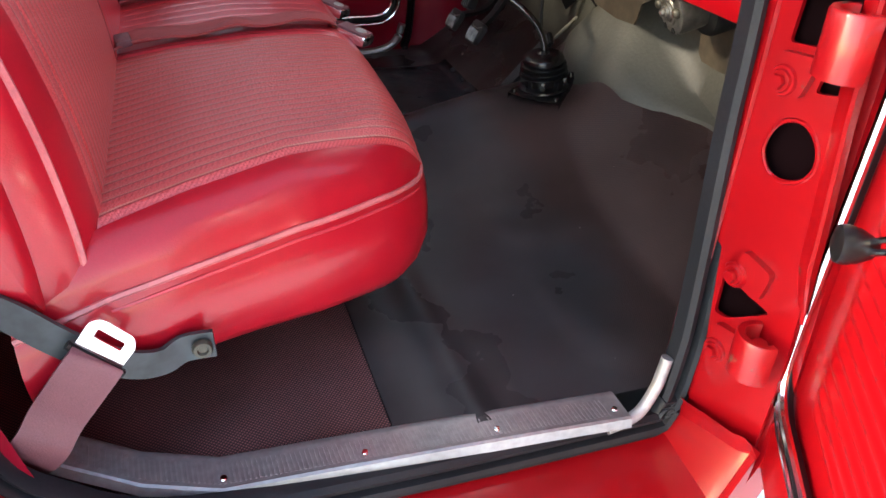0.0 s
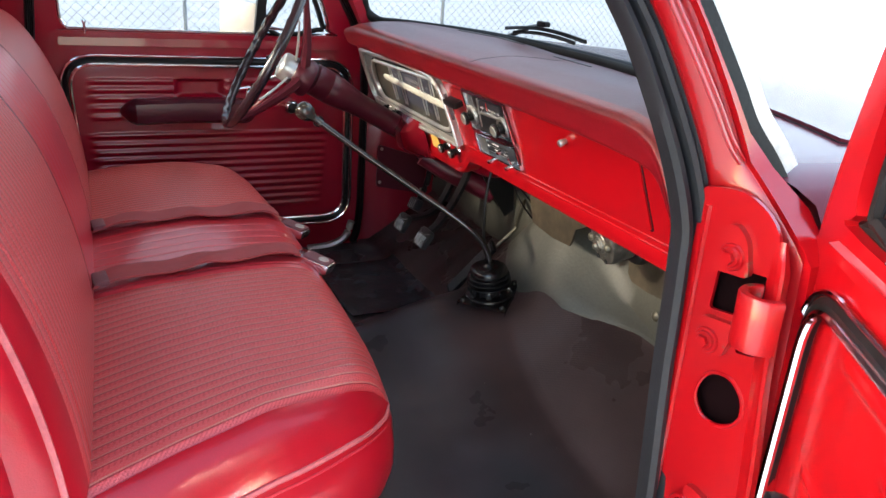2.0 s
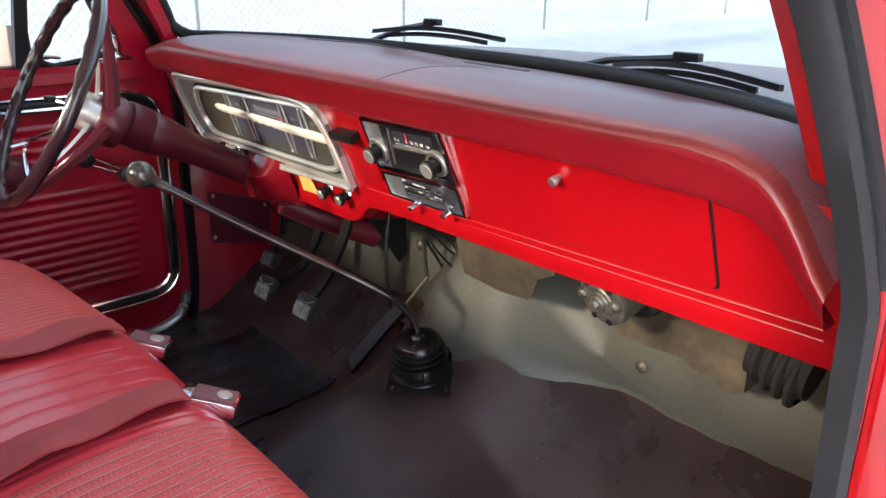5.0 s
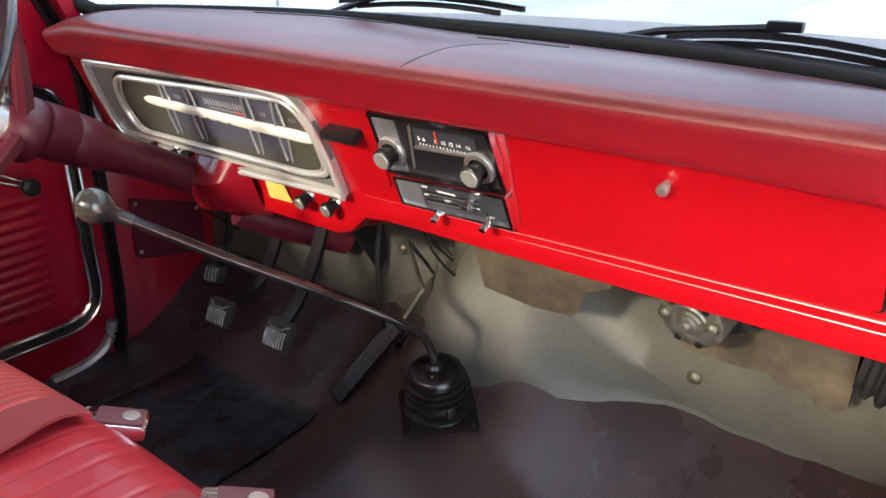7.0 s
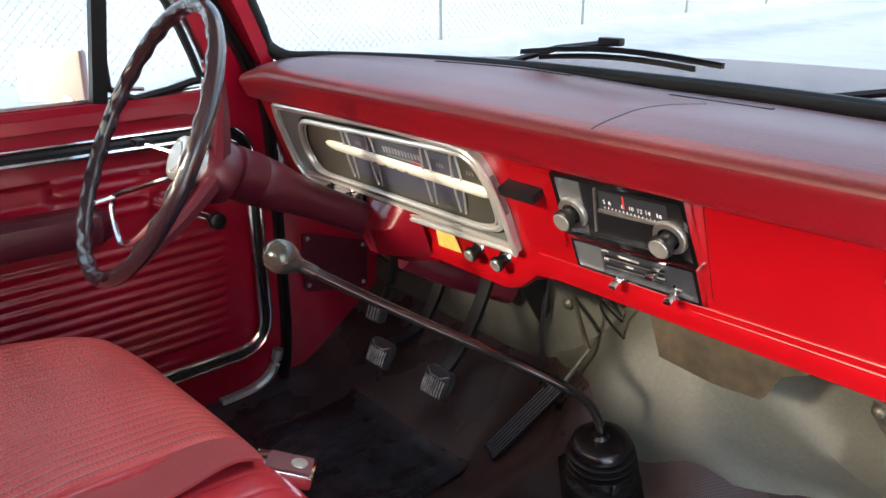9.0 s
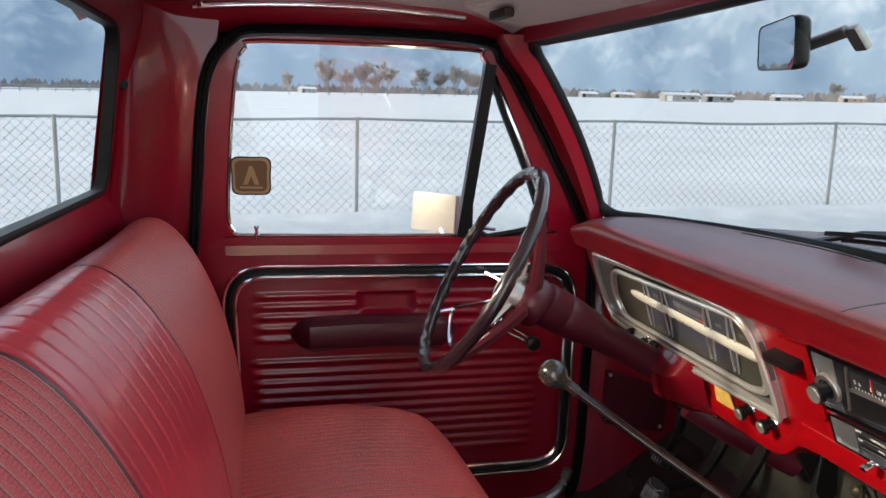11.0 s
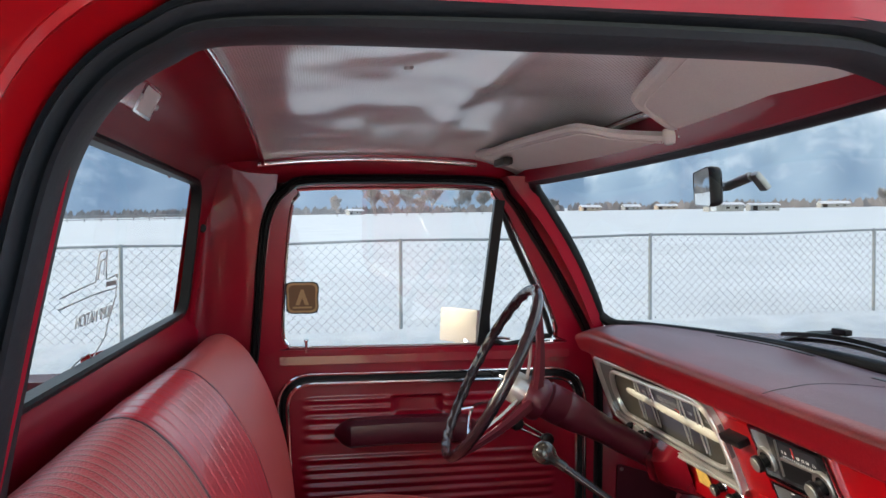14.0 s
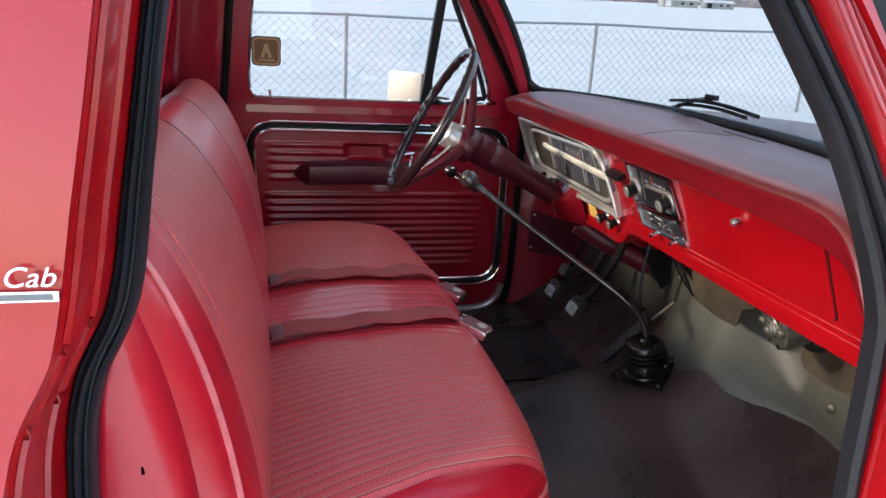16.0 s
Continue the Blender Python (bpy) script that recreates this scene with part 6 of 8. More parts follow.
def make_shifter():
    g = thing("gear_lever", "floor gear lever with chrome knob and black rubber boot", "gear lever", at=tuple(BOOT))
    made = []
    bm = bmesh.new()
    prof = [(0.0, 0.086), (0.010, 0.090), (0.014, 0.085), (0.034, 0.084), (0.042, 0.080), (0.0455, 0.073), (0.0455, 0.066)]
    for z, rr in ((0.060, 0.048), (0.049, 0.050), (0.038, 0.0515)):
        prof += [(rr - 0.007, z + 0.0045), (rr - 0.004, z + 0.0035), (rr + 0.0025, z + 0.0015), (rr + 0.0025, z - 0.0015), (rr - 0.003, z - 0.004)]
    prof += [(0.043, 0.031), (0.044, 0.018), (0.050, 0.015), (0.0565, 0.012), (0.0575, 0.008), (0.052, 0.004), (0.060, 0.0)]
    revolve(bm, prof, Matrix.Translation(BOOT) @ pose(0, 0, 0, 0, -8, 0), 40)
    made.append(part("rubber_boot", bm, BOOTRUBBER, None, "ribbed black rubber boot"))
    for k in range(8):
        a = 2 * math.pi * k / 8 + 0.3
        bm = bmesh.new()
        box(bm, BOOT + Vector((0.046 * math.cos(a) - 0.003, 0.046 * math.sin(a), 0.022)), (0.014, 0.014, 0.020), 0.004, Euler((0, 0, a)).to_matrix())
        made.append(part("boot_lug", bm, BOOTRUBBER, None))
    bm = bmesh.new()
    drape = lambda u, v, h: (BOOT.x - 0.004 + (u - v) * 0.042, BOOT.y + (u + v) * 0.042, floor_z(BOOT.x - 0.004 + (u - v) * 0.042, BOOT.y + (u + v) * 0.042) + 0.010 + h)
    rows = []
    for u in np.linspace(-1, 1, 13):
        top = [drape(u, v, 0.006 if max(abs(u), abs(v)) < 0.93 else 0.002) for v in np.linspace(-1, 1, 13)]
        rows.append([drape(u, -1, -0.012)] + top + [drape(u, 1, -0.012)])
    loft(bm, rows)
    for u, v in ((-0.82, -0.82), (0.82, -0.82), (0.82, 0.82), (-0.82, 0.82)):
        revolve(bm, [(0.0, 0.012), (0.006, 0.011), (0.007, 0.003)], Matrix.Translation(drape(u, v, 0.0)), 10)
    made.append(part("boot_flange", bm, BOOTRUBBER, None))
    top = BOOT + Vector((-0.010, 0.000, 0.086))
    path = smooth_path([top + Vector((0.003, 0, -0.03)), top + Vector((0.000, 0.002, 0.006)), top + Vector((-0.008, 0.006, 0.035)), top + Vector((-0.026, 0.013, 0.064)), top + Vector((-0.056, 0.025, 0.092)), Vector((0.600, -0.020, 0.971)), Vector((0.542, 0.006, 1.011)), Vector((0.44, 0.050, 1.081)), Vector((0.326, 0.088, 1.164))], 6)
    bm = bmesh.new()
    tube(bm, path, 0.0072, 12)
    made.append(part("lever_rod", bm, material("black_chrome_rod", (0.070, 0.065, 0.066), 0.13, 0.9, 0.0, spots=0.2, spot_size=30), None))
    bm = bmesh.new()
    d = (path[-1] - path[-6]).normalized()
    revolve(bm, [(0.0, 0.044), (0.009, 0.043), (0.017, 0.037), (0.0205, 0.027), (0.0205, 0.020), (0.017, 0.010), (0.010, 0.002), (0.0085, -0.006), (0.0085, -0.022)], axis_pose(path[-1] - d * 0.004, d), 24)
    made.append(part("shift_knob", bm, material("pewter_knob", (0.06, 0.06, 0.053), 0.14, 0.6, 0.3, spots=0.15, spot_size=30), None, "worn pewter shift knob with engraved pattern"))
    adopt(g, made)


make_shifter()


# ---- pedals ----
def make_pedal(name, label, at, w, h, arm):
    p = thing(name, label, "pedal", "pedals", at=at)
    at = Vector(at)
    tilt = Euler((0, radians(30), 0)).to_matrix()
    made = []
    shape = rounded([(-w * 0.42, -h * 0.5), (w * 0.42, -h * 0.5), (w * 0.52, h * 0.22), (w * 0.40, h * 0.52), (-w * 0.40, h * 0.52), (-w * 0.52, h * 0.22)], [0.008] * 6, 3)
    bulge = lambda y, z: 0.005 * (1 - (y / (w * 0.5)) ** 2) + 0.003 * (1 - (z / (h * 0.5)) ** 2)
    bm = bmesh.new()
    plate(bm, [(q.x, q.y) for q in shape], [], lambda y, z, q: at + tilt @ Vector((q - bulge(y, z), y, z)), 0.014)
    made.append(part("pedal_pad", bm, PEDAL, None, "worn grey-black ribbed rubber pad"))
    for k in range(9):
        bm = bmesh.new()
        y = lerp(-w * 0.36, w * 0.36, k / 8)
        tube(bm, [at + tilt @ Vector((-bulge(y, z) - 0.001, y, z)) for z in np.linspace(-h * 0.42, h * 0.14, 5)], 0.0016, 6)
        made.append(part("pad_rib", bm, PEDAL_WORN, None))
    bm = bmesh.new()
    line = [(-w * 0.42, h * 0.36), (-w * 0.20, h * 0.20), (w * 0.20, h * 0.20), (w * 0.42, h * 0.36)]
    tube(bm, [at + tilt @ Vector((-bulge(y, z) - 0.001, y, z)) for y, z in line], 0.0016, 6)
    made.append(part("pad_ridge", bm, PEDAL_WORN, None))
    bm = bmesh.new()
    sweep(bm, smooth_path([at + Vector((0.012, 0, 0.01)), *[Vector(q) for q in arm]], 6), [(-0.005, -0.013), (0.005, -0.013), (0.006, 0.0), (0.005, 0.013), (-0.005, 0.013), (-0.006, 0.0)], up=(0, 1, 0))
    made.append(part("pedal_arm", bm, BLACK, None))
    adopt(p, made)


PEDAL = material("worn_pedal_rubber", (0.020, 0.021, 0.023), 0.42, 0, 0, 0.2, 120, 0.3, 0.3, 30)
PEDAL_WORN = material("rubbed_pedal_rubber", (0.20, 0.20, 0.195), 0.4, 0.3, 0, 0.5, 60, 0.2, 0.4, 40)
make_pedal("clutch_pedal", "black rubber clutch pedal on a dark steel arm", (0.700, 0.455, 0.762), 0.068, 0.054, [(0.80, 0.44, 0.80), (0.86, 0.43, 0.93), (0.87, 0.43, 1.08)])
make_pedal("brake_pedal", "black rubber brake pedal on a dark steel arm", (0.690, 0.268, 0.780), 0.068, 0.056, [(0.745, 0.258, 0.84), (0.80, 0.250, 0.95), (0.83, 0.250, 1.08)])


def make_park_pedal():
    p = thing("parking_brake_pedal", "small black rubber parking brake pedal beside the kick panel", "pedal", "pedals", at=(0.81, 0.60, 0.76))
    made = []
    rot = Euler((0, radians(25), radians(10))).to_matrix()
    bm = bmesh.new()
    box(bm, (0.805, 0.605, 0.765), (0.030, 0.046, 0.040), 0.010, rot)
    made.append(part("pedal_pad", bm, PEDAL, None))
    for k in range(4):
        bm = bmesh.new()
        box(bm, Vector((0.805, 0.605, 0.765)) + rot @ Vector((-0.015, -0.014 + 0.0093 * k, 0)), (0.004, 0.003, 0.030), 0.001, rot)
        made.append(part("pad_rib", bm, PEDAL_WORN, None))
    bm = bmesh.new()
    tube(bm, smooth_path([(0.815, 0.602, 0.775), (0.835, 0.585, 0.85), (0.84, 0.575, 0.95), (0.84, 0.57, 1.06)], 6), 0.010, 8)
    made.append(part("pedal_arm", bm, BLACK, None))
    adopt(p, made)


make_park_pedal()


def make_access_plate():
    a = thing("access_plate", "dark red square access plate screwed to the kick panel", "access plate", at=(0.83, 0.80, 0.82))
    made = []
    bm = bmesh.new()
    plate(bm, [(p.x, p.y) for p in rounded([(0.738, 0.772), (0.915, 0.735), (0.922, 0.86), (0.742, 0.918)], [0.012] * 4, 4)], [], lambda x, z, q: Vector((x, 0.799 + q, z)), 0.005)
    made.append(part("plate_panel", bm, COLUMN, None))
    for x, z in ((0.750, 0.786), (0.905, 0.752), (0.908, 0.850), (0.754, 0.902)):
        bm = bmesh.new()
        revolve(bm, [(0.0, 0.004), (0.004, 0.0035), (0.006, 0.0)], axis_pose((x, 0.799, z), (0, -1, 0)), 10)
        made.append(part("plate_screw", bm, STEEL, None))
    adopt(a, made)


make_access_plate()


def make_gas():
    p = thing("accelerator_pedal", "long ribbed black accelerator pedal on the toe board", "pedal", "pedals", at=(0.77, 0.13, 0.73))
    c0, c1 = Vector((0.745, 0.178, 0.648)), Vector((0.815, 0.075, 0.815))
    d = (c1 - c0)
    y = Vector((0.15, 0.9, 0.35)).normalized()
    y = (y - d.normalized() * y.dot(d.normalized())).normalized()
    n = y.cross(d).normalized()
    if n.x > 0:
        n = -n
    made = []
    bm = bmesh.new()
    loft(bm, [[c0 + d * t + y * a + n * b for a, b in ((-0.017, 0), (0.017, 0), (0.017, 0.010), (-0.017, 0.010))] for t in (0, 0.5, 1)], True, True)
    made.append(part("pedal_pad", bm, RUBBER, None))
    for k in range(6):
        bm = bmesh.new()
        a = lerp(-0.0135, 0.0135, k / 5)
        tube(bm, [c0 + d * 0.04 + y * a + n * 0.010, c0 + d * 0.96 + y * a + n * 0.010], 0.0018, 6)
        made.append(part("pad_rib", bm, GREY, None))
    bm = bmesh.new()
    tube(bm, [c1 - n * 0.004, c1 + Vector((0.05, -0.012, 0.05)), Vector((0.945, 0.165, 0.905))], 0.005, 8)
    made.append(part("pedal_rod", bm, DARKMETAL, None))
    adopt(p, made)


make_gas()


# ---- under the dashboard ----
MOTOR = material("sooty_motor_metal", (0.085, 0.080, 0.070), 0.38, 0.6, 0, 0.3, 90, 0.2, 0.4, 16)


def make_blower():
    b = thing("blower_motor", "dark metal heater blower motor under the dashboard", "blower motor", at=(0.741, -0.455, 1.02))
    c = Vector((0.741, -0.456, 1.024))
    ax = Vector((-0.93, 0.12, -0.30)).normalized()
    made = []
    bm = bmesh.new()
    revolve(bm, [(0.0, 0.017), (0.005, 0.016), (0.008, 0.011), (0.011, 0.010), (0.013, 0.006), (0.017, 0.0065), (0.019, 0.003), (0.024, 0.0035), (0.026, 0.001), (0.036, 0.001), (0.042, -0.003), (0.044, -0.010), (0.043, -0.12)], axis_pose(c, ax), 32)
    made.append(part("motor_case", bm, MOTOR, None))
    m = axis_pose(c, ax)
    for u, v in ((-0.031, 0.004), (0.031, 0.004)):
        bm = bmesh.new()
        revolve(bm, [(0.0, 0.010), (0.006, 0.008), (0.009, 0.004), (0.0095, 0.0)], m @ Matrix.Translation((u, v, 0.0)), 14)
        made.append(part("motor_screw", bm, DARKMETAL, None))
    for u, v in ((-0.016, -0.031), (0.012, -0.033), (0.022, 0.026), (-0.022, 0.026)):
        bm = bmesh.new()
        revolve(bm, [(0.0, 0.0022), (0.0035, 0.0022), (0.0050, 0.0026), (0.0055, 0.0008)], m @ Matrix.Translation((u, v, 0.0)), 12)
        made.append(part("motor_hole", bm, BLACK, None))
    bm = bmesh.new()
    revolve(bm, [(0.043, -0.05), (0.060, -0.055), (0.064, -0.062), (0.064, -0.14), (0.05, -0.16)], m, 24)
    made.append(part("blower_housing", bm, MATTE, None))
    adopt(b, made)


make_blower()


BROWNMETAL = material("brown_stained_metal", (0.046, 0.036, 0.024), 0.5, 0.1, 0, 0.22, 60, 0.25, 0.5, 12)


def make_duct():
    d = thing("heater_duct", "grey-brown pressed heater housing hanging below the dashboard", "heater duct", at=(0.77, -0.2, 1.0))
    made = []
    bm = bmesh.new()
    outl = [(-0.092, 1.060), (-0.096, 1.004), (-0.112, 0.946), (-0.20, 0.938), (-0.268, 0.944), (-0.276, 0.955), (-0.290, 0.990), (-0.325, 1.008), (-0.345, 1.060)]
    plate(bm, outl, [], lambda y, z, q: Vector((0.800 + q + 0.10 * (0.98 - z), y, z)), 0.004)
    made.append(part("duct_plate", bm, BROWNMETAL, None))
    # pressed housing, stepped along its lower edge
    bm = bmesh.new()
    outl = [(-0.40, 1.02), (-0.405, 0.930), (-0.419, 0.916), (-0.472, 0.914), (-0.533, 0.919), (-0.546, 0.906), (-0.588, 0.909), (-0.594, 0.893), (-0.620, 0.893), (-0.632, 0.902), (-0.632, 1.03), (-0.54, 1.05)]
    plate(bm, outl, [], lambda y, z, q: Vector((0.858 + q + 0.06 * (0.98 - z), y, z)), 0.075)
    made.append(part("heater_box", bm, BROWNMETAL, None, "grey-brown stepped heater box"))
    for k in range(4):
        bm = bmesh.new()
        m = axis_pose((0.872, -0.644 - 0.017 * k, 0.975 - 0.006 * k), (0, -1, -0.12))
        revolve(bm, [(0.040, 0.0), (0.048, 0.004), (0.048, 0.010), (0.040, 0.015)], m, 20)
        made.append(part("hose_rib", bm, MATTE, None))
    bm = bmesh.new()
    tube(bm, [(0.872, -0.636, 0.976), (0.872, -0.72, 0.966)], 0.040, 16)
    made.append(part("air_hose", bm, MATTE, None, "black corrugated hose"))
    adopt(d, made)


make_duct()


def make_wires():
    for k, pts in enumerate(([(0.80, 0.05, 1.06), (0.86, 0.06, 0.98), (0.93, 0.03, 0.90), (0.92, 0.10, 0.96), (0.86, 0.16, 1.05)],
                             [(0.78, -0.02, 1.06), (0.84, 0.02, 0.96), (0.90, -0.02, 0.88), (0.94, -0.08, 0.86)],
                             [(0.80, 0.10, 1.04), (0.79, 0.105, 0.92), (0.80, 0.10, 0.80), (0.84, 0.09, 0.74)],
                             [(0.76, 0.62, 1.02), (0.80, 0.60, 0.92), (0.86, 0.58, 0.86)])):
        bm = bmesh.new()
        tube(bm, smooth_path(pts, 8), 0.0025 if k != 2 else 0.004, 6)
        tagged(part("cable", bm, BLACK), "thin black cable hanging under the dashboard", "cable", "cables under the dash")
    # added black block that darkens the space behind the pedals
    pb = thing("dark_filler", "added black block darkening the space behind the lower dashboard", "bracket", at=(0.86, 0.36, 1.06))
    bm = bmesh.new()
    box(bm, (0.86, 0.36, 1.065), (0.17, 0.46, 0.11), 0.02)
    side = [part("filler_body", bm, MATTE, None)]
    for y in (0.22, 0.50):
        bm = bmesh.new()
        plate(bm, [(0.78, 1.05), (0.93, 1.05), (0.945, 0.86), (0.92, 0.84), (0.84, 0.96)], [], lambda x, z, d: Vector((x, y + d, z)), 0.006)
        side.append(part("filler_side", bm, BLACK, None))
    adopt(pb, side)
    bm = bmesh.new()
    tube(bm, smooth_path([(0.75, 0.33, 1.03), (0.79, 0.30, 1.015), (0.83, 0.18, 1.00), (0.86, 0.08, 1.03)], 6), 0.026, 10)
    tagged(part("air_pipe", bm, SHADED_RED), "dark red pipe behind the lower dashboard", "pipe")


make_wires()


# row of small knobs between the column and the cluster
for y, s in ((0.566, 0.168), (0.505, 0.172), (0.460, 0.163)):
    k = thing("dash_knob", "small black pull knob with a chrome collar on the dashboard", "knob", "pull knobs above the column", at=tuple(on_face(y, s, 0.0)))
    c = face_knob("knob_collar", CHROME, None, y, s, 0.0120, 0.010, 0.004)
    f = face_knob("knob_face", BLACK, None, y, s, 0.0095, 0.024, 0.004)
    adopt(k, [c, f])


# ---- headliner, visors, mirror, lamp ----
def make_liner_material():
    m = bpy.data.materials.new("perforated_headliner")
    m.use_nodes = True
    t = m.node_tree
    b = t.nodes["Principled BSDF"]
    b.inputs["Roughness"].default_value, b.inputs["Specular IOR Level"].default_value = 0.22, 1.0
    b.inputs["Coat Weight"].default_value, b.inputs["Coat Roughness"].default_value = 1.0, 0.14
    co = t.nodes.new("ShaderNodeTexCoord")
    mp = t.nodes.new("ShaderNodeMapping")
    mp.inputs["Rotation"].default_value = (0, 0, radians(45))
    mp.inputs["Scale"].default_value = (165, 165, 0)
    t.links.new(co.outputs["Object"], mp.inputs["Vector"])
    fr = t.nodes.new("ShaderNodeVectorMath")
    fr.operation = "FRACTION"
    t.links.new(mp.outputs[0], fr.inputs[0])
    ds = t.nodes.new("ShaderNodeVectorMath")
    ds.operation = "DISTANCE"
    ds.inputs[1].default_value = (0.5, 0.5, 0)
    t.links.new(fr.outputs[0], ds.inputs[0])
    mr = t.nodes.new("ShaderNodeMapRange")
    mr.inputs["From Min"].default_value, mr.inputs["From Max"].default_value = 0.20, 0.34
    t.links.new(ds.outputs["Value"], mr.inputs["Value"])
    big = t.nodes.new("ShaderNodeTexNoise")
    big.inputs["Scale"].default_value = 4
    t.links.new(co.outputs["Object"], big.inputs["Vector"])
    base = t.nodes.new("ShaderNodeMixRGB")
    base.inputs[1].default_value, base.inputs[2].default_value = (0.75, 0.765, 0.74, 1), (0.83, 0.845, 0.82, 1)
    t.links.new(big.outputs["Fac"], base.inputs[0])
    mx = t.nodes.new("ShaderNodeMixRGB")
    mx.inputs[1].default_value = (0.50, 0.505, 0.485, 1)
    t.links.new(mr.outputs[0], mx.inputs[0])
    t.links.new(base.outputs[0], mx.inputs[2])
    t.links.new(mx.outputs[0], b.inputs["Base Color"])
    bp = t.nodes.new("ShaderNodeBump")
    bp.inputs["Strength"].default_value, bp.inputs["Distance"].default_value = 0.3, 0.0006
    t.links.new(mr.outputs[0], bp.inputs["Height"])
    t.links.new(bp.outputs[0], b.inputs["Normal"])
    return m


def liner_z(x, y):
    z = 1.832 - 0.062 * (abs(y) / 0.72) ** 2.4 - 0.018 * ((x - 0.08) / 0.32) ** 2
    z -= 0.034 * max(0.0, (x - 0.30) / 0.155) ** 2
    loose = min(1.0, (0.725 - abs(y)) / 0.12, (x + 0.225) / 0.10, (0.455 - x) / 0.08)
    loose = max(0.0, loose)
    z += loose * (0.011 * noise.noise((x * 5.0, y * 4.0, 3.1)) + 0.006 * noise.noise((x * 11, y * 8, 7.7)))
    z -= loose * 0.010 * math.exp(-(((x - 0.20 + 0.05 * y) / 0.03) ** 2))
    return z


def make_headliner():
    bm = bmesh.new()
    rows = [[(x, y, liner_z(x, y)) for y in np.linspace(-0.725, 0.725, 60)] for x in np.linspace(-0.225, 0.455, 40)]
    loft(bm, rows)
    h = tagged(part("ceiling", bm, make_liner_material()), "grey perforated vinyl headliner, sagging in soft waves", "headliner", kind="structure")
    # red panel between the rear window and the headliner
    bm = bmesh.new()
    rows = []
    for y in np.linspace(-0.72, 0.72, 31):
        ze = liner_z(-0.225, y) - 0.001
        dz = 1.0 - (abs(y) / 0.80) ** 4
        rows.append([(rear_x(1.70) + 0.004, y, 1.705), (rear_x(1.74) + 0.006, y, 1.705 + (ze - 1.705) * 0.42), (-0.325, y, 1.705 + (ze - 1.705) * 0.74), (-0.285, y, 1.705 + (ze - 1.705) * 0.92), (-0.222, y, ze)])
    loft(bm, rows)
    part("rear_header", bm, SHADED_RED, cab)
    for nm, pts in (("liner_trim", [(-0.222, y, liner_z(-0.225, y) - 0.010) for y in np.linspace(-0.71, 0.71, 30)]), ("liner_trim", [(x, 0.720, liner_z(x, 0.725) - 0.010) for x in np.linspace(-0.235, 0.32, 14)]),
                    ("liner_trim", [(x, -0.720, liner_z(x, 0.725) - 0.010) for x in np.linspace(-0.235, 0.44, 16)]), ("liner_trim", [(0.452, y, liner_z(0.455, y) - 0.010) for y in np.linspace(-0.50, 0.42, 26)])):
        bm = bmesh.new()
        tube(bm, pts, 0.0065, 10)
        part(nm, bm, CHROME, cab, "bright headliner retaining strip")
    bm = bmesh.new()
    revolve(bm, [(0.0, -0.006), (0.007, -0.004), (0.009, 0.001)], Matrix.Translation((0.058, 0.0, liner_z(0.058, 0.0))), 14)
    tagged(part("liner_screw", bm, STEEL), "small round screw in the middle of the headliner", "screw")


make_headliner()


def make_visor(label, outline, z_of, mount):
    v = thing("sun_visor", label, "sun visor", "sun visors", at=mount)
    o = [(p.x, p.y) for p in smooth_path([(x, y, 0) for x, y in outline], 5, True)]
    bm = bmesh.new()
    plate(bm, o, [], lambda x, y, d: Vector((x, y, z_of(x, y) + d)), 0.014)
    body = part("visor_body", bm, VISOR, None)
    bm = bmesh.new()
    tube(bm, [(x, y, z_of(x, y) - 0.001) for x, y in offset_ring(o, -0.012)], 0.0018, 5, True)
    hem = part("visor_seam", bm, VISOR, None)
    bm = bmesh.new()
    tube(bm, [(x, y, z_of(x, y) + 0.006) for x, y in o], 0.0078, 6, True)
    rim = part("visor_edge", bm, VISOR, None)
    adopt(v, [body, hem, rim])
    return v


v1 = make_visor("beige vinyl sun visor folded up over the driver", [(0.312, 0.667), (0.326, 0.55), (0.333, 0.40), (0.348, 0.24), (0.360, 0.125), (0.370, 0.080), (0.388, 0.064), (0.408, 0.056), (0.434, 0.034), (0.462, -0.008), (0.482, -0.036), (0.498, -0.036), (0.505, 0.0), (0.505, 0.28), (0.500, 0.58), (0.462, 0.68), (0.38, 0.695)],
                lambda x, y: 1.757 - 0.26 * (x - 0.34), (0.50, 0.0, 1.72))
make_visor("beige vinyl sun visor folded flat over the passenger", [(0.388, -0.125), (0.366, -0.22), (0.346, -0.323), (0.325, -0.43), (0.318, -0.54), (0.345, -0.61), (0.43, -0.63), (0.478, -0.58), (0.494, -0.42), (0.502, -0.24), (0.505, -0.13), (0.500, -0.075), (0.470, -0.070), (0.425, -0.095)],
                lambda x, y: 1.764 - 0.36 * (x - 0.39) - 0.02 * max(0.0, (abs(y) - 0.35) / 0.25), (0.50, -0.08, 1.72))
bm = bmesh.new()
box(bm, (0.352, 0.560, 1.740), (0.024, 0.082, 0.020), 0.008, Euler((0, 0, radians(6))).to_matrix())
adopt(v1, [part("visor_clip", bm, DARKMETAL, None, "dark grey metal clip")])
bm = bmesh.new()
tube(bm, [(0.488, -0.020, 1.722), (0.494, -0.05, 1.716), (0.488, -0.085, 1.722)], 0.010, 8)
revolve(bm, [(0.0, -0.012), (0.018, -0.010), (0.022, 0.0), (0.022, 0.014)], Matrix.Translation((0.490, -0.052, 1.722)), 16)
tagged(part("visor_mount", bm, VISOR), "beige visor pivot fixed to the windscreen header", "visor mount")


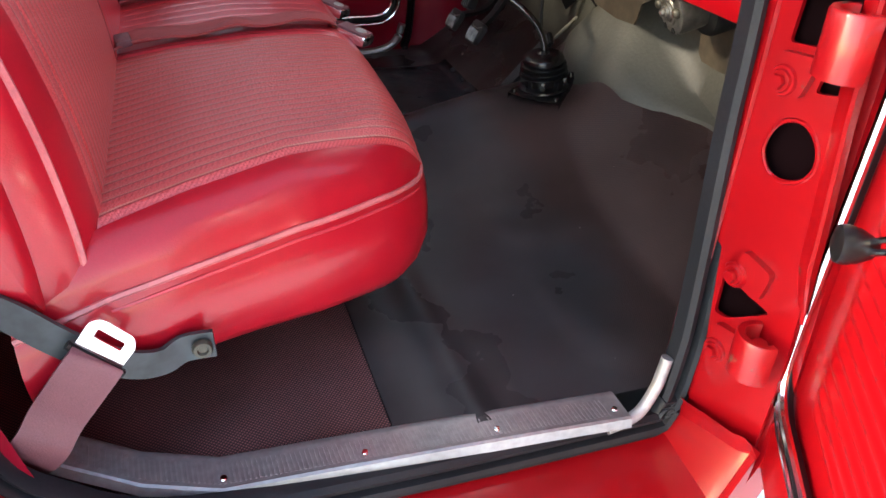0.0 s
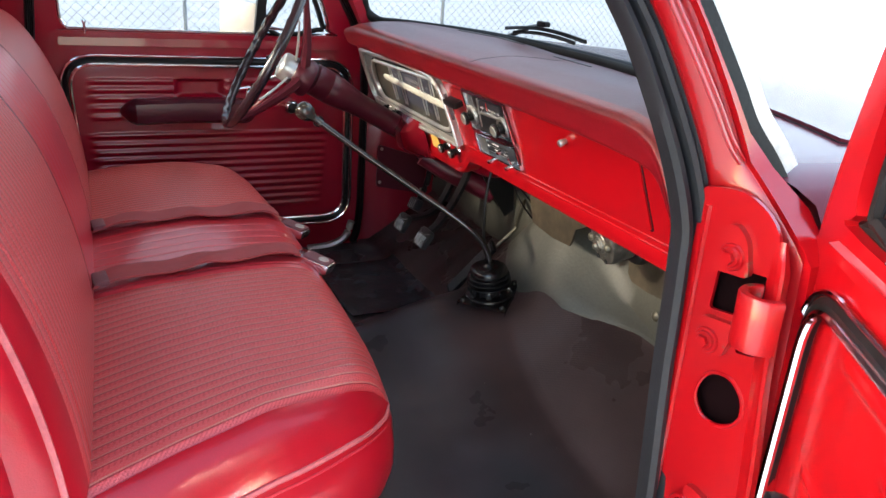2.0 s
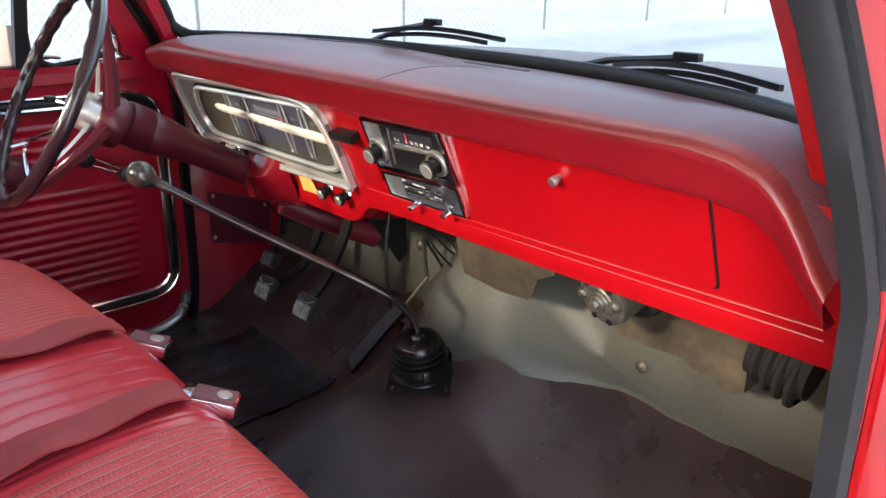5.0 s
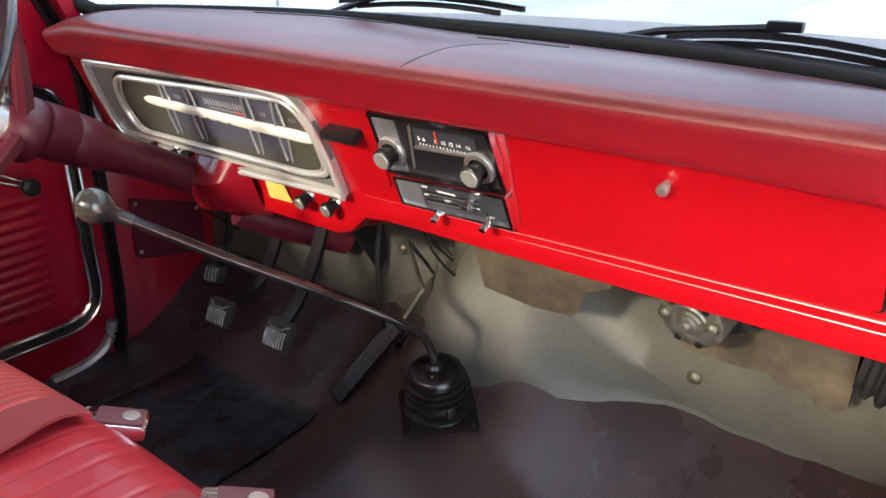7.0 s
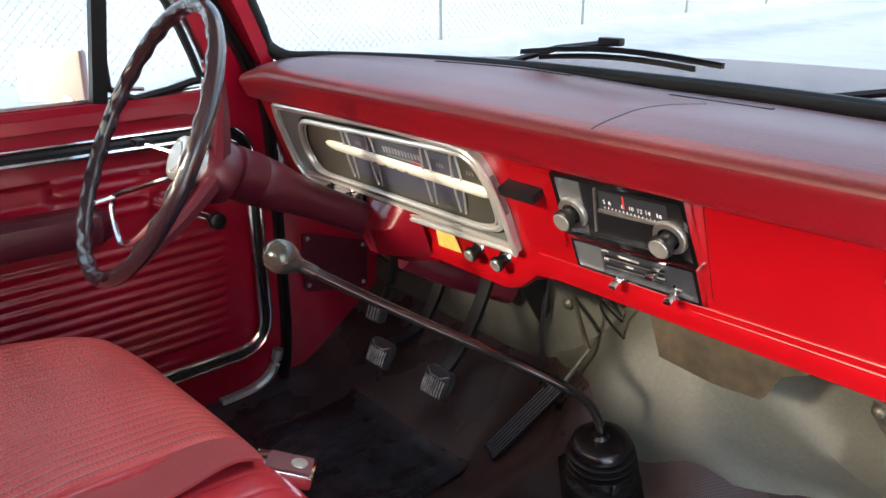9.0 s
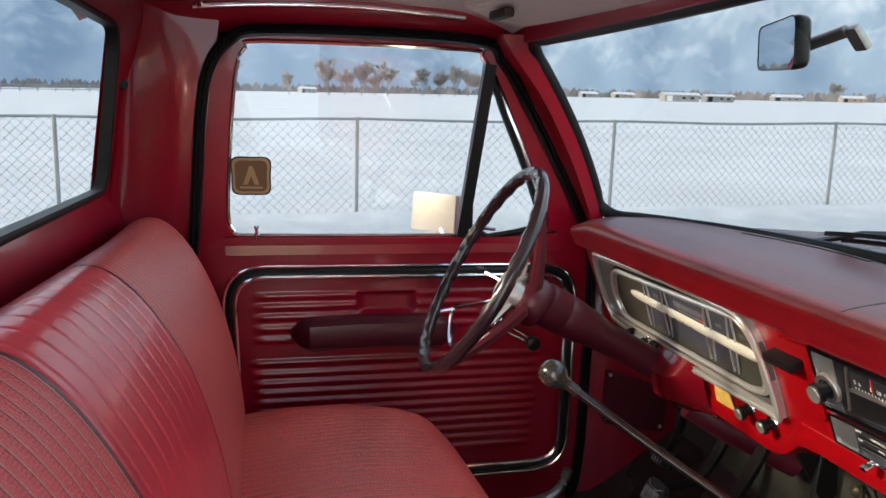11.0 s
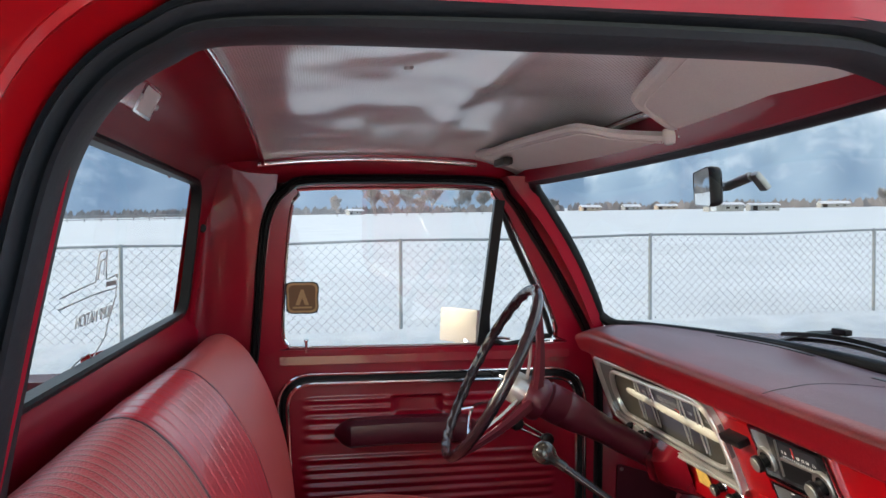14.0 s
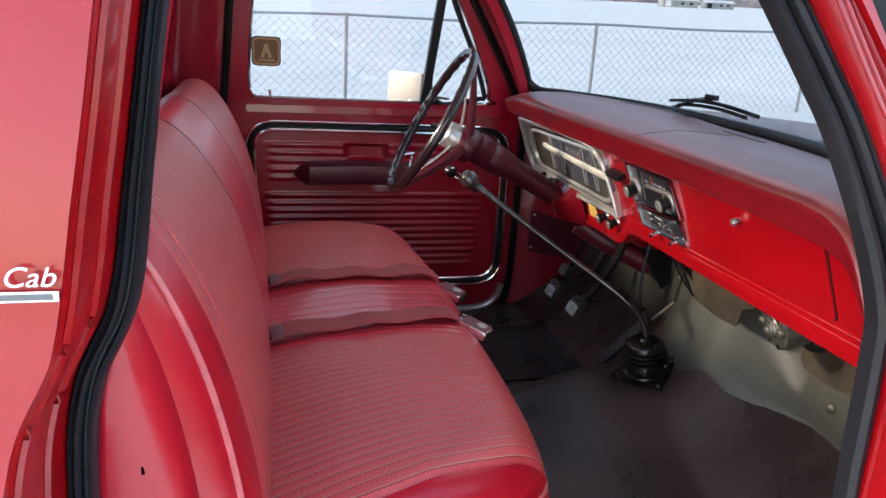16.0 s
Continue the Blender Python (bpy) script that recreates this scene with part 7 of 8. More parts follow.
def make_mirror():
    r = thing("rear_view_mirror", "black rear-view mirror on a grey arm at the windscreen", "mirror", at=(0.58, 0.0, 1.645))
    a, b = Vector((0.598, 0.090, 1.648)), Vector((0.556, -0.043, 1.645))
    ux = (b - a).normalized()
    n = Vector((ux.y, -ux.x, 0)).normalized()
    if n.x > 0:
        n = -n
    n = (n + Vector((0, 0, -0.06))).normalized()
    up = n.cross(ux).normalized()
    if up.z < 0:
        up = -up
    c, L = (a + b) / 2, (b - a).length
    outl = [(p.x, p.y) for p in rounded([(-L / 2, -0.030), (L / 2, -0.034), (L / 2, 0.034), (-L / 2, 0.030)], 0.014, 5)]
    made = []
    bm = bmesh.new()
    rows = [[c + ux * (x * s) + up * (y * s) + n * h for x, y in outl] for s, h in ((0.88, -0.020), (0.97, -0.015), (1.02, -0.003), (1.0, 0.003), (0.95, 0.002))]
    vs = loft(bm, rows, True)
    bm.faces.new(vs[0])
    made.append(part("mirror_shell", bm, BLACK, None))
    bm = bmesh.new()
    bm.faces.new([bm.verts.new(c + ux * x * 0.955 + up * y * 0.95 + n * 0.0022) for x, y in outl])
    gm = material("mirror_glass", (0.82, 0.84, 0.85), 0.02, 1.0)
    made.append(part("mirror_glass", bm, gm, None, smooth=False))
    bm = bmesh.new()
    tube(bm, [c - n * 0.02, c - n * 0.040 + Vector((0, -0.004, 0)), Vector((0.630, -0.038, 1.662))], 0.0085, 10)
    made.append(part("mirror_arm", bm, material("grey_arm", (0.30, 0.30, 0.29), 0.35, 0.6), None))
    bm = bmesh.new()
    box(bm, (0.644, -0.043, 1.654), (0.012, 0.022, 0.036), 0.004, Euler((0, radians(-42), 0)).to_matrix())
    made.append(part("mirror_foot", bm, STEEL, None))
    adopt(r, made)


make_mirror()


def make_dome():
    d = thing("dome_lamp", "switched-off dome lamp with a chrome frame on the rear header", "dome lamp", at=(-0.34, -0.024, 1.77))
    e = Vector((0.022, 0, 0.045)).normalized()
    n = Vector((e.z, 0, -e.x))
    c = Vector((-0.343, -0.044, 1.768)) + n * 0.002
    pt = lambda y, s, h: c + Vector((0, y, 0)) + e * s + n * h
    made = []
    out = [(p.x, p.y) for p in rounded([(-0.054, -0.0235), (0.050, -0.0235), (0.050, 0.0235), (-0.054, 0.0235)], 0.006, 4)]
    inn = [(p.x, p.y) for p in rounded([(-0.041, -0.0195), (0.0445, -0.0195), (0.0445, 0.0195), (-0.041, 0.0195)], 0.004, 3)]
    bm = bmesh.new()
    plate(bm, out, [inn], lambda y, s, q: pt(y, s, 0.014 - q), 0.016)
    made.append(part("lamp_frame", bm, CHROME, None))
    bm = bmesh.new()
    plate(bm, inn, [], lambda y, s, q: pt(y, s, 0.012 - q), 0.006)
    made.append(part("lamp_lens", bm, material("frosted_lens", (0.78, 0.81, 0.74), 0.25, spots=0.05), None))
    for y in (-0.048, 0.0475):
        bm = bmesh.new()
        revolve(bm, [(0.0, 0.004), (0.004, 0.003), (0.005, 0.0)], axis_pose(pt(y, 0, 0.014), n), 10)
        made.append(part("lamp_screw", bm, STEEL, None))
    adopt(d, made)


make_dome()

# plug and screw on the rear corner
bm = bmesh.new()
revolve(bm, [(0.0, 0.003), (0.009, 0.003), (0.011, 0.0)], axis_pose((-0.362, 0.676, 1.584), (0.75, -0.65, 0)), 14)
tagged(part("body_plug", bm, BLACK), "black rubber plug in the red corner post", "plug")
bm = bmesh.new()
revolve(bm, [(0.0, 0.004), (0.006, 0.003), (0.007, 0.0)], axis_pose((-0.333, 0.255, 1.777), (0.85, 0, -0.5)), 12)
tagged(part("header_screw", bm, STEEL), "small screw in the red rear header", "screw")


# ---- seat belts ----
def strap(bm, pts, w, th=0.0022, side=(0, 1, 0)):
    s = Vector(side).normalized()
    fr = frames_along(pts, False, tuple(s.cross(Vector((1, 0, 0)))) if abs(s.x) < 0.9 else (0, 0, 1))
    rows = []
    n = len(pts)
    for k, p in enumerate(pts):
        p = Vector(p)
        t = (Vector(pts[min(n - 1, k + 1)]) - Vector(pts[max(0, k - 1)])).normalized()
        sd = (s - t * s.dot(t)).normalized()
        nn = t.cross(sd)
        rows.append([p + sd * w / 2 + nn * th / 2, p - sd * w / 2 + nn * th / 2, p - sd * w / 2 - nn * th / 2, p + sd * w / 2 - nn * th / 2])
    loft(bm, rows, True, True)


def make_lap_belt(y_back, y_front, xb, label):
    b = thing("lap_belt", label, "seat belt", "lap belts on the seat", at=(xb, y_front, 0.95))
    made = []
    pts = []
    for t in np.linspace(0, 1, 26):
        x = lerp(-0.165, xb - 0.02, t)
        y = lerp(y_back, y_front, t) + 0.006 * math.sin(t * 7)
        pts.append(Vector((x, y, cushion_z(x, y) + 0.010 + 0.005 * max(0, math.sin(t * 9)))))
    bm = bmesh.new()
    rows = []
    for k, p in enumerate(pts):
        up, dn = [], []
        for f in np.linspace(-1, 1, 7):
            y = p.y + 0.029 * f + 0.004 * noise.noise((p.x * 11, y_front * 9, 0.0))
            lift = 0.008 * max(0, noise.noise((p.x * 13, f * 0.8, y_front * 5))) + (0.010 * math.exp(-(((k - 14) / 1.6) ** 2)) * (1 - abs(f + 0.3)) if abs(f + 0.3) < 1 else 0)
            z = max(p.z, cushion_z(p.x, y) + 0.004) + lift
            up.append((p.x, y, z + 0.0022))
            dn.append((p.x, y, z - 0.0016))
        rows.append(up + dn[::-1])
    loft(bm, rows, True, True)
    made.append(part("webbing", bm, LAP, None, "maroon webbing"))
    bm = bmesh.new()
    q = pts[2]
    box(bm, q + Vector((0.006, -0.004, 0.006)), (0.026, 0.050, 0.012), 0.005, Euler((0, radians(-8), radians(6))).to_matrix())
    made.append(part("webbing_keeper", bm, BELT, None, "folded webbing keeper"))
    z = cushion_z(xb + 0.013, y_front - 0.008) + 0.015
    rot = Euler((radians(-6), radians(14), radians(-42))).to_matrix()
    bm = bmesh.new()
    c = Vector((xb + 0.010, y_front - 0.01, z))
    box(bm, c, (0.078, 0.046, 0.020), 0.007, rot)
    made.append(part("buckle", bm, CHROME, None, "chrome buckle"))
    bm = bmesh.new()
    box(bm, c + rot @ Vector((0.006, 0, 0.0095)), (0.056, 0.038, 0.006), 0.0025, rot)
    made.append(part("buckle_cover", bm, BELT, None))
    bm = bmesh.new()
    revolve(bm, [(0.0, 0.002), (0.010, 0.0015), (0.011, 0.0)], Matrix.Translation(c + rot @ Vector((0.018, 0, 0.0125))) @ rot.to_4x4(), 16)
    made.append(part("release_button", bm, STEEL, None))
    adopt(b, made)


make_lap_belt(0.085, 0.073, 0.262, "maroon lap belt with a chrome buckle lying on the seat")
make_lap_belt(-0.215, -0.180, 0.248, "maroon lap belt with a chrome buckle lying on the seat")


def make_side_belt():
    b = thing("anchor_belt", "black steel anchor arm with a worn maroon belt hanging down", "seat belt", at=(-0.15, -0.83, 0.75))
    made = []
    bm = bmesh.new()
    strap(bm, smooth_path([(-0.32, -0.826, 0.925), (-0.25, -0.830, 0.871), (-0.204, -0.832, 0.823), (-0.168, -0.833, 0.792), (-0.135, -0.831, 0.774), (-0.108, -0.824, 0.768), (-0.085, -0.818, 0.776), (-0.052, -0.820, 0.778)], 6), 0.036, 0.006, (0.12, 0, 0.99))
    made.append(part("anchor_arm", bm, material("chipped_black_steel", (0.035, 0.042, 0.046), 0.4, 0.2, 0, 0.2, 60, 0.2, 0.5, 14), None))
    bm = bmesh.new()
    revolve(bm, [(0.0, 0.004), (0.005, 0.004), (0.0065, 0.007), (0.010, 0.007), (0.012, 0.003), (0.012, 0.0)], axis_pose((-0.066, -0.824, 0.777), (0, -1, 0.05)), 14)
    made.append(part("anchor_bolt", bm, DARKMETAL, None))
    # tongue and webbing hang in the plane of the door opening
    al, wd, c = Vector((-0.60, 0.0, -0.80)), Vector((0.66, 0.0, -0.75)), Vector((-0.160, -0.850, 0.822))
    outl = [(p.x, p.y) for p in rounded([(-0.028, 0.022), (0.028, 0.022), (0.030, -0.014), (0.022, -0.026), (-0.018, -0.026), (-0.028, -0.016)], 0.006, 4)]
    hole = [(p.x, p.y) for p in rounded([(-0.016, -0.014), (0.017, -0.014), (0.017, -0.003), (-0.016, -0.003)], 0.002, 3)]
    bm = bmesh.new()
    plate(bm, outl, [hole], lambda x, y, d: c + wd * x + al * y + Vector((0, d, 0)), 0.0035)
    made.append(part("belt_tongue", bm, CHROME, None, "bright steel tongue"))
    bm = bmesh.new()
    tube(bm, [c + al * 0.020 - wd * 0.034, c + al * 0.020 + wd * 0.034], 0.005, 8)
    made.append(part("tongue_loop", bm, BLACK, None))
    bm = bmesh.new()
    strap(bm, smooth_path([c + al * 0.019, c + al * 0.022 + Vector((0, -0.006, 0)), c + al * 0.06 + Vector((0, -0.004, 0)), c + al * 0.105 + Vector((0, -0.002, 0)), c + al * 0.135 + Vector((0, -0.012, 0)), c + al * 0.165 + Vector((0, -0.004, 0)), c + al * 0.20 + Vector((0, 0.02, 0)), c + al * 0.225 + Vector((0, 0.05, 0))], 7), 0.060, 0.004, tuple(wd))
    made.append(part("webbing", bm, BELT, None, "worn maroon webbing"))
    adopt(b, made)


make_side_belt()


# ---- sill plate ----
def make_sill():
    s = thing("sill_plate", "ribbed aluminium sill plate screwed along the door opening", "sill plate", at=(0.2, -0.85, 0.575))
    mid = [(-0.275, -0.785, 0.640), (-0.24, -0.795, 0.622), (-0.160, -0.822, 0.592), (-0.068, -0.842, 0.574), (0.05, -0.848, 0.574), (0.20, -0.856, 0.573), (0.36, -0.866, 0.572), (0.495, -0.876, 0.571)]
    made = []
    bm = bmesh.new()
    rows = []
    for x, y, z in mid:
        rows.append([(x, y + 0.040, z - 0.006), (x, y + 0.039, z + 0.002), (x, y + 0.034, z + 0.005), (x, y + 0.026, z + 0.0048), (x, y - 0.014, z + 0.0048), (x, y - 0.018, z + 0.006), (x, y - 0.022, z + 0.004), (x, y - 0.026, z - 0.010)])
    loft(bm, rows)
    made.append(part("plate", bm, SILL, None))
    bm = bmesh.new()
    for (x0, y0, z0), (x1, y1, z1) in zip(mid, mid[1:]):
        n = int((x1 - x0) / 0.006)
        for k in range(n):
            t = (k + 0.5) / n
            x, y, z = lerp(x0, x1, t), lerp(y0, y1, t), lerp(z0, z1, t)
            if x < -0.235 or x > 0.47:
                continue
            box(bm, (x, y + 0.006, z + 0.0050), (0.0026, 0.034, 0.0012), 0, Euler((0, 0, 0.05)).to_matrix())
    made.append(part("tread_ribs", bm, SILL, None))
    for x, y, z in ((-0.245, -0.790, 0.628), (-0.066, -0.843, 0.580), (0.115, -0.852, 0.579), (0.300, -0.862, 0.578), (0.480, -0.874, 0.577)):
        bm = bmesh.new()
        revolve(bm, [(0.0, 0.0015), (0.004, 0.001), (0.0055, -0.001)], Matrix.Translation((x, y, z)), 12)
        made.append(part("screw", bm, CHROME, None))
    bm = bmesh.new()
    tube(bm, smooth_path([(0.46, -0.892, 0.558), (0.51, -0.888, 0.570), (0.538, -0.880, 0.605), (0.547, -0.876, 0.636), (0.551, -0.874, 0.656)], 6), 0.0092, 10, up=(0, 1, 0))
    made.append(part("corner_cap", bm, SILL, None, "bright corner cap on the seal"))
    adopt(s, made)
    # matching cap at the driver's side
    bm = bmesh.new()
    tube(bm, smooth_path([(0.50, 0.80, 0.566), (0.58, 0.80, 0.572), (0.630, 0.797, 0.60), (0.650, 0.792, 0.655)], 6), 0.013, 8)
    tagged(part("seal_cap", bm, STEEL), "grey metal cap at the foot of the driver's door seal", "seal cap")


make_sill()


# ---- wipers, outside mirror, emblem, stickers ----
def make_wiper(a, b, pivot):
    w = thing("wiper", "black windscreen wiper resting at the foot of the glass", "wiper", "wipers", at=pivot)
    a, b, pivot = Vector(a), Vector(b), Vector(pivot)
    made = []
    bm = bmesh.new()
    pts = [a.lerp(b, t) + Vector((0, 0, 0.012 * math.sin(t * math.pi))) for t in np.linspace(0, 1, 10)]
    sweep(bm, pts, [(-0.005, -0.004), (0.005, -0.004), (0.003, 0.004), (-0.003, 0.004)])
    made.append(part("wiper_blade", bm, BLACK, None))
    bm = bmesh.new()
    tube(bm, [pivot, pivot.lerp((a + b) / 2, 0.5) + Vector((0.01, 0, 0.02)), (a + b) / 2 + Vector((0.004, 0, 0.022))], 0.006, 6)
    made.append(part("wiper_arm", bm, BLACK, None))
    bm = bmesh.new()
    sweep(bm, [q + Vector((0, 0, -0.011)) for q in pts[1:-1]], [(-0.003, -0.004), (0.003, -0.004), (0.002, 0.004), (-0.002, 0.004)])
    made.append(part("blade_rubber", bm, RUBBER, None))
    bm = bmesh.new()
    box(bm, a.lerp(b, 0.5) + Vector((0, 0, 0.024)), (0.016, 0.040, 0.012), 0.003)
    made.append(part("blade_clip", bm, SEAL, None))
    adopt(w, made)


make_wiper((0.893, 0.265, 1.352), (0.884, -0.114, 1.360), (0.95, 0.36, 1.32))
make_wiper((0.925, -0.317, 1.334), (0.800, -0.640, 1.344), (0.98, -0.13, 1.30))


def make_side_mirror():
    m = thing("side_mirror", "white square door mirror outside the driver's window", "door mirror", at=(0.33, 1.0, 1.29))
    made = []
    c = Vector((0.335, 1.03, 1.292))
    bm = bmesh.new()
    box(bm, c, (0.026, 0.150, 0.105), 0.009, Euler((0, radians(4), radians(38))).to_matrix())
    # the whole head is one plain white
    made.append(part("mirror_head", bm, material("plain_white", (0.82, 0.82, 0.80), 0.3, 0, 0.3, spots=0.04), None))
    bm = bmesh.new()
    tube(bm, smooth_path([c + Vector((0.01, -0.03, -0.04)), c + Vector((0.03, -0.08, -0.075)), (0.39, 0.925, 1.20), (0.40, 0.90, 1.17)], 5), 0.008, 8)
    made.append(part("mirror_bracket", bm, CHROME, None))
    adopt(m, made)


make_side_mirror()


def make_window_sticker():
    s = thing("window_sticker", "brown square sticker with a tent shape on the side glass", "sticker", at=(-0.13, 0.82, 1.40))
    pt = lambda x, z, h: Vector((x, door_y(z) + 0.012 - h, z))
    outer = [(p.x, p.y) for p in smooth_path([(-0.170, 1.440, 0), (-0.130, 1.444, 0), (-0.091, 1.440, 0), (-0.089, 1.402, 0), (-0.092, 1.364, 0), (-0.130, 1.360, 0), (-0.168, 1.364, 0), (-0.172, 1.402, 0)], 4, True)]
    cx = lambda f: [(lerp(-0.1305, x, f), lerp(1.402, z, f)) for x, z in outer]
    made = []
    for nm, mat, o, h in (("sticker_border", BLACK, cx(1.0), 0.001), ("sticker_rim", material("tan_print", (0.36, 0.22, 0.11), 0.5), cx(0.93), 0.0018), ("sticker_field", material("brown_print", (0.13, 0.065, 0.03), 0.5), cx(0.80), 0.0026)):
        bm = bmesh.new()
        plate(bm, o, [], lambda x, z, d: pt(x, z, h - d), 0.0006)
        made.append(part(nm, bm, mat, None))
    tan = bpy.data.materials["tan_print"]
    bm = bmesh.new()
    for poly in ([(-0.148, 1.383), (-0.138, 1.383), (-0.1305, 1.402), (-0.123, 1.383), (-0.113, 1.383), (-0.127, 1.424), (-0.134, 1.424)], [(-0.155, 1.374), (-0.106, 1.374), (-0.106, 1.379), (-0.155, 1.379)]):
        bm.faces.new([bm.verts.new(pt(x, z, 0.0032)) for x, z in poly])
    made.append(part("sticker_shape", bm, tan, None))
    adopt(s, made)


make_window_sticker()


def make_rear_decal():
    d = thing("window_decal", "grey line decal of a truck and lettering on the rear glass", "window decal", at=(-0.40, 0.0, 1.45))
    ink = material("grey_decal", (0.30, 0.31, 0.32), 0.6)
    pt = lambda y, z: Vector((rear_x(z) - 0.014, y, z))
    made = []
    lines = [[(-0.20, 1.488), (-0.10, 1.497), (-0.055, 1.500), (-0.055, 1.535), (-0.050, 1.543), (-0.018, 1.545), (-0.010, 1.520), (0.0, 1.500), (0.055, 1.506), (0.066, 1.498), (0.064, 1.486)],
             [(-0.20, 1.474), (-0.06, 1.482), (0.064, 1.484), (0.066, 1.470), (0.040, 1.430), (0.035, 1.410), (-0.02, 1.385), (-0.04, 1.395), (-0.09, 1.392), (-0.15, 1.380)],
             [(-0.045, 1.502), (-0.043, 1.530), (-0.024, 1.533), (-0.018, 1.508)]]
    for ln in lines:
        bm = bmesh.new()
        tube(bm, [pt(y, z) for y, z in ln], 0.0010, 5)
        made.append(part("decal_line", bm, ink, None))
    cu = bpy.data.curves.new("decal", "FONT")
    cu.body, cu.size, cu.extrude = "BUMP NATION", 0.026, 0.0003
    tmp = bpy.data.objects.new("decal", cu)
    me = bpy.data.meshes.new_from_object(tmp)
    bpy.data.objects.remove(tmp)
    me.transform(Matrix.Translation(pt(0.052, 1.440)) @ Matrix(((0, 0.10, -1), (-1, 0.07, 0), (0, 1, 0))).to_4x4())
    me.materials.clear()
    me.materials.append(ink)
    made.append(new("decal_lettering", me))
    bm = bmesh.new()
    box(bm, pt(0.030, 1.493), (0.0008, 0.055, 0.007))
    made.append(part("decal_bonnet", bm, ink, None))
    adopt(d, made)


make_rear_decal()


def make_emblem():
    e = thing("cab_emblem", "chrome script emblem over a bar on the red cab side", "emblem", at=(-0.32, -0.975, 1.31))
    cu = bpy.data.curves.new("emblem", "FONT")
    cu.body, cu.size, cu.extrude, cu.shear, cu.align_x = "Cab", 0.022, 0.0012, 0.35, "RIGHT"
    tmp = bpy.data.objects.new("emblem", cu)
    me = bpy.data.meshes.new_from_object(tmp)
    bpy.data.objects.remove(tmp)
    y0 = -(side_y(1.31) + 0.1445)
    me.transform(Matrix.Translation((-0.299, y0 - 0.001, 1.3225)) @ Matrix.Rotation(radians(90), 4, "X"))
    me.materials.clear()
    me.materials.append(CHROME)
    t = new("emblem_script", me)
    bm = bmesh.new()
    box(bm, (-0.330, y0 - 0.0005, 1.3145), (0.066, 0.003, 0.0085), 0.001)
    bar = part("emblem_bar", bm, CHROME, None)
    bm = bmesh.new()
    box(bm, (-0.330, y0 - 0.0022, 1.3145), (0.058, 0.0012, 0.0045), 0.0)
    inset = part("emblem_inset", bm, GREY, None)
    adopt(e, [t, bar, inset])


make_emblem()

# worn rubber heel patch and toe details on the mat
heel = thing("heel_pad", "scuffed black rubber heel pad on the driver's mat", "heel pad", at=(0.61, 0.42, 0.58))
bm = bmesh.new()
loft(bm, [[(x, y, floor_z(x, y) + relief(x, y) + 0.006) for y in np.linspace(0.23, 0.62, 40)] for x in np.linspace(0.48, 0.74, 16)])
made = [part("pad_sheet", bm, HEEL, None)]
for k in range(34):
    y = lerp(0.245, 0.605, k / 33)
    bm = bmesh.new()
    tube(bm, [(x, y, floor_z(x, y) + relief(x, y) + 0.006) for x in np.linspace(0.50, 0.72, 12)], 0.0011, 4)
    made.append(part("pad_rib", bm, HEEL, None))
adopt(heel, made)
for y, z in ((-0.414, 0.823), (0.179, 0.888), (-0.10, 0.80), (0.05, 0.93)):
    bm = bmesh.new()
    revolve(bm, [(0.0, 0.006), (0.006, 0.005), (0.011, 0.001), (0.012, 0.0)], axis_pose((0.945, y, z), (-1, 0, 0)), 14)
    tagged(part("pad_fastener", bm, DARKMETAL), "round metal fastener in the firewall pad", "fastener", "pad fasteners")


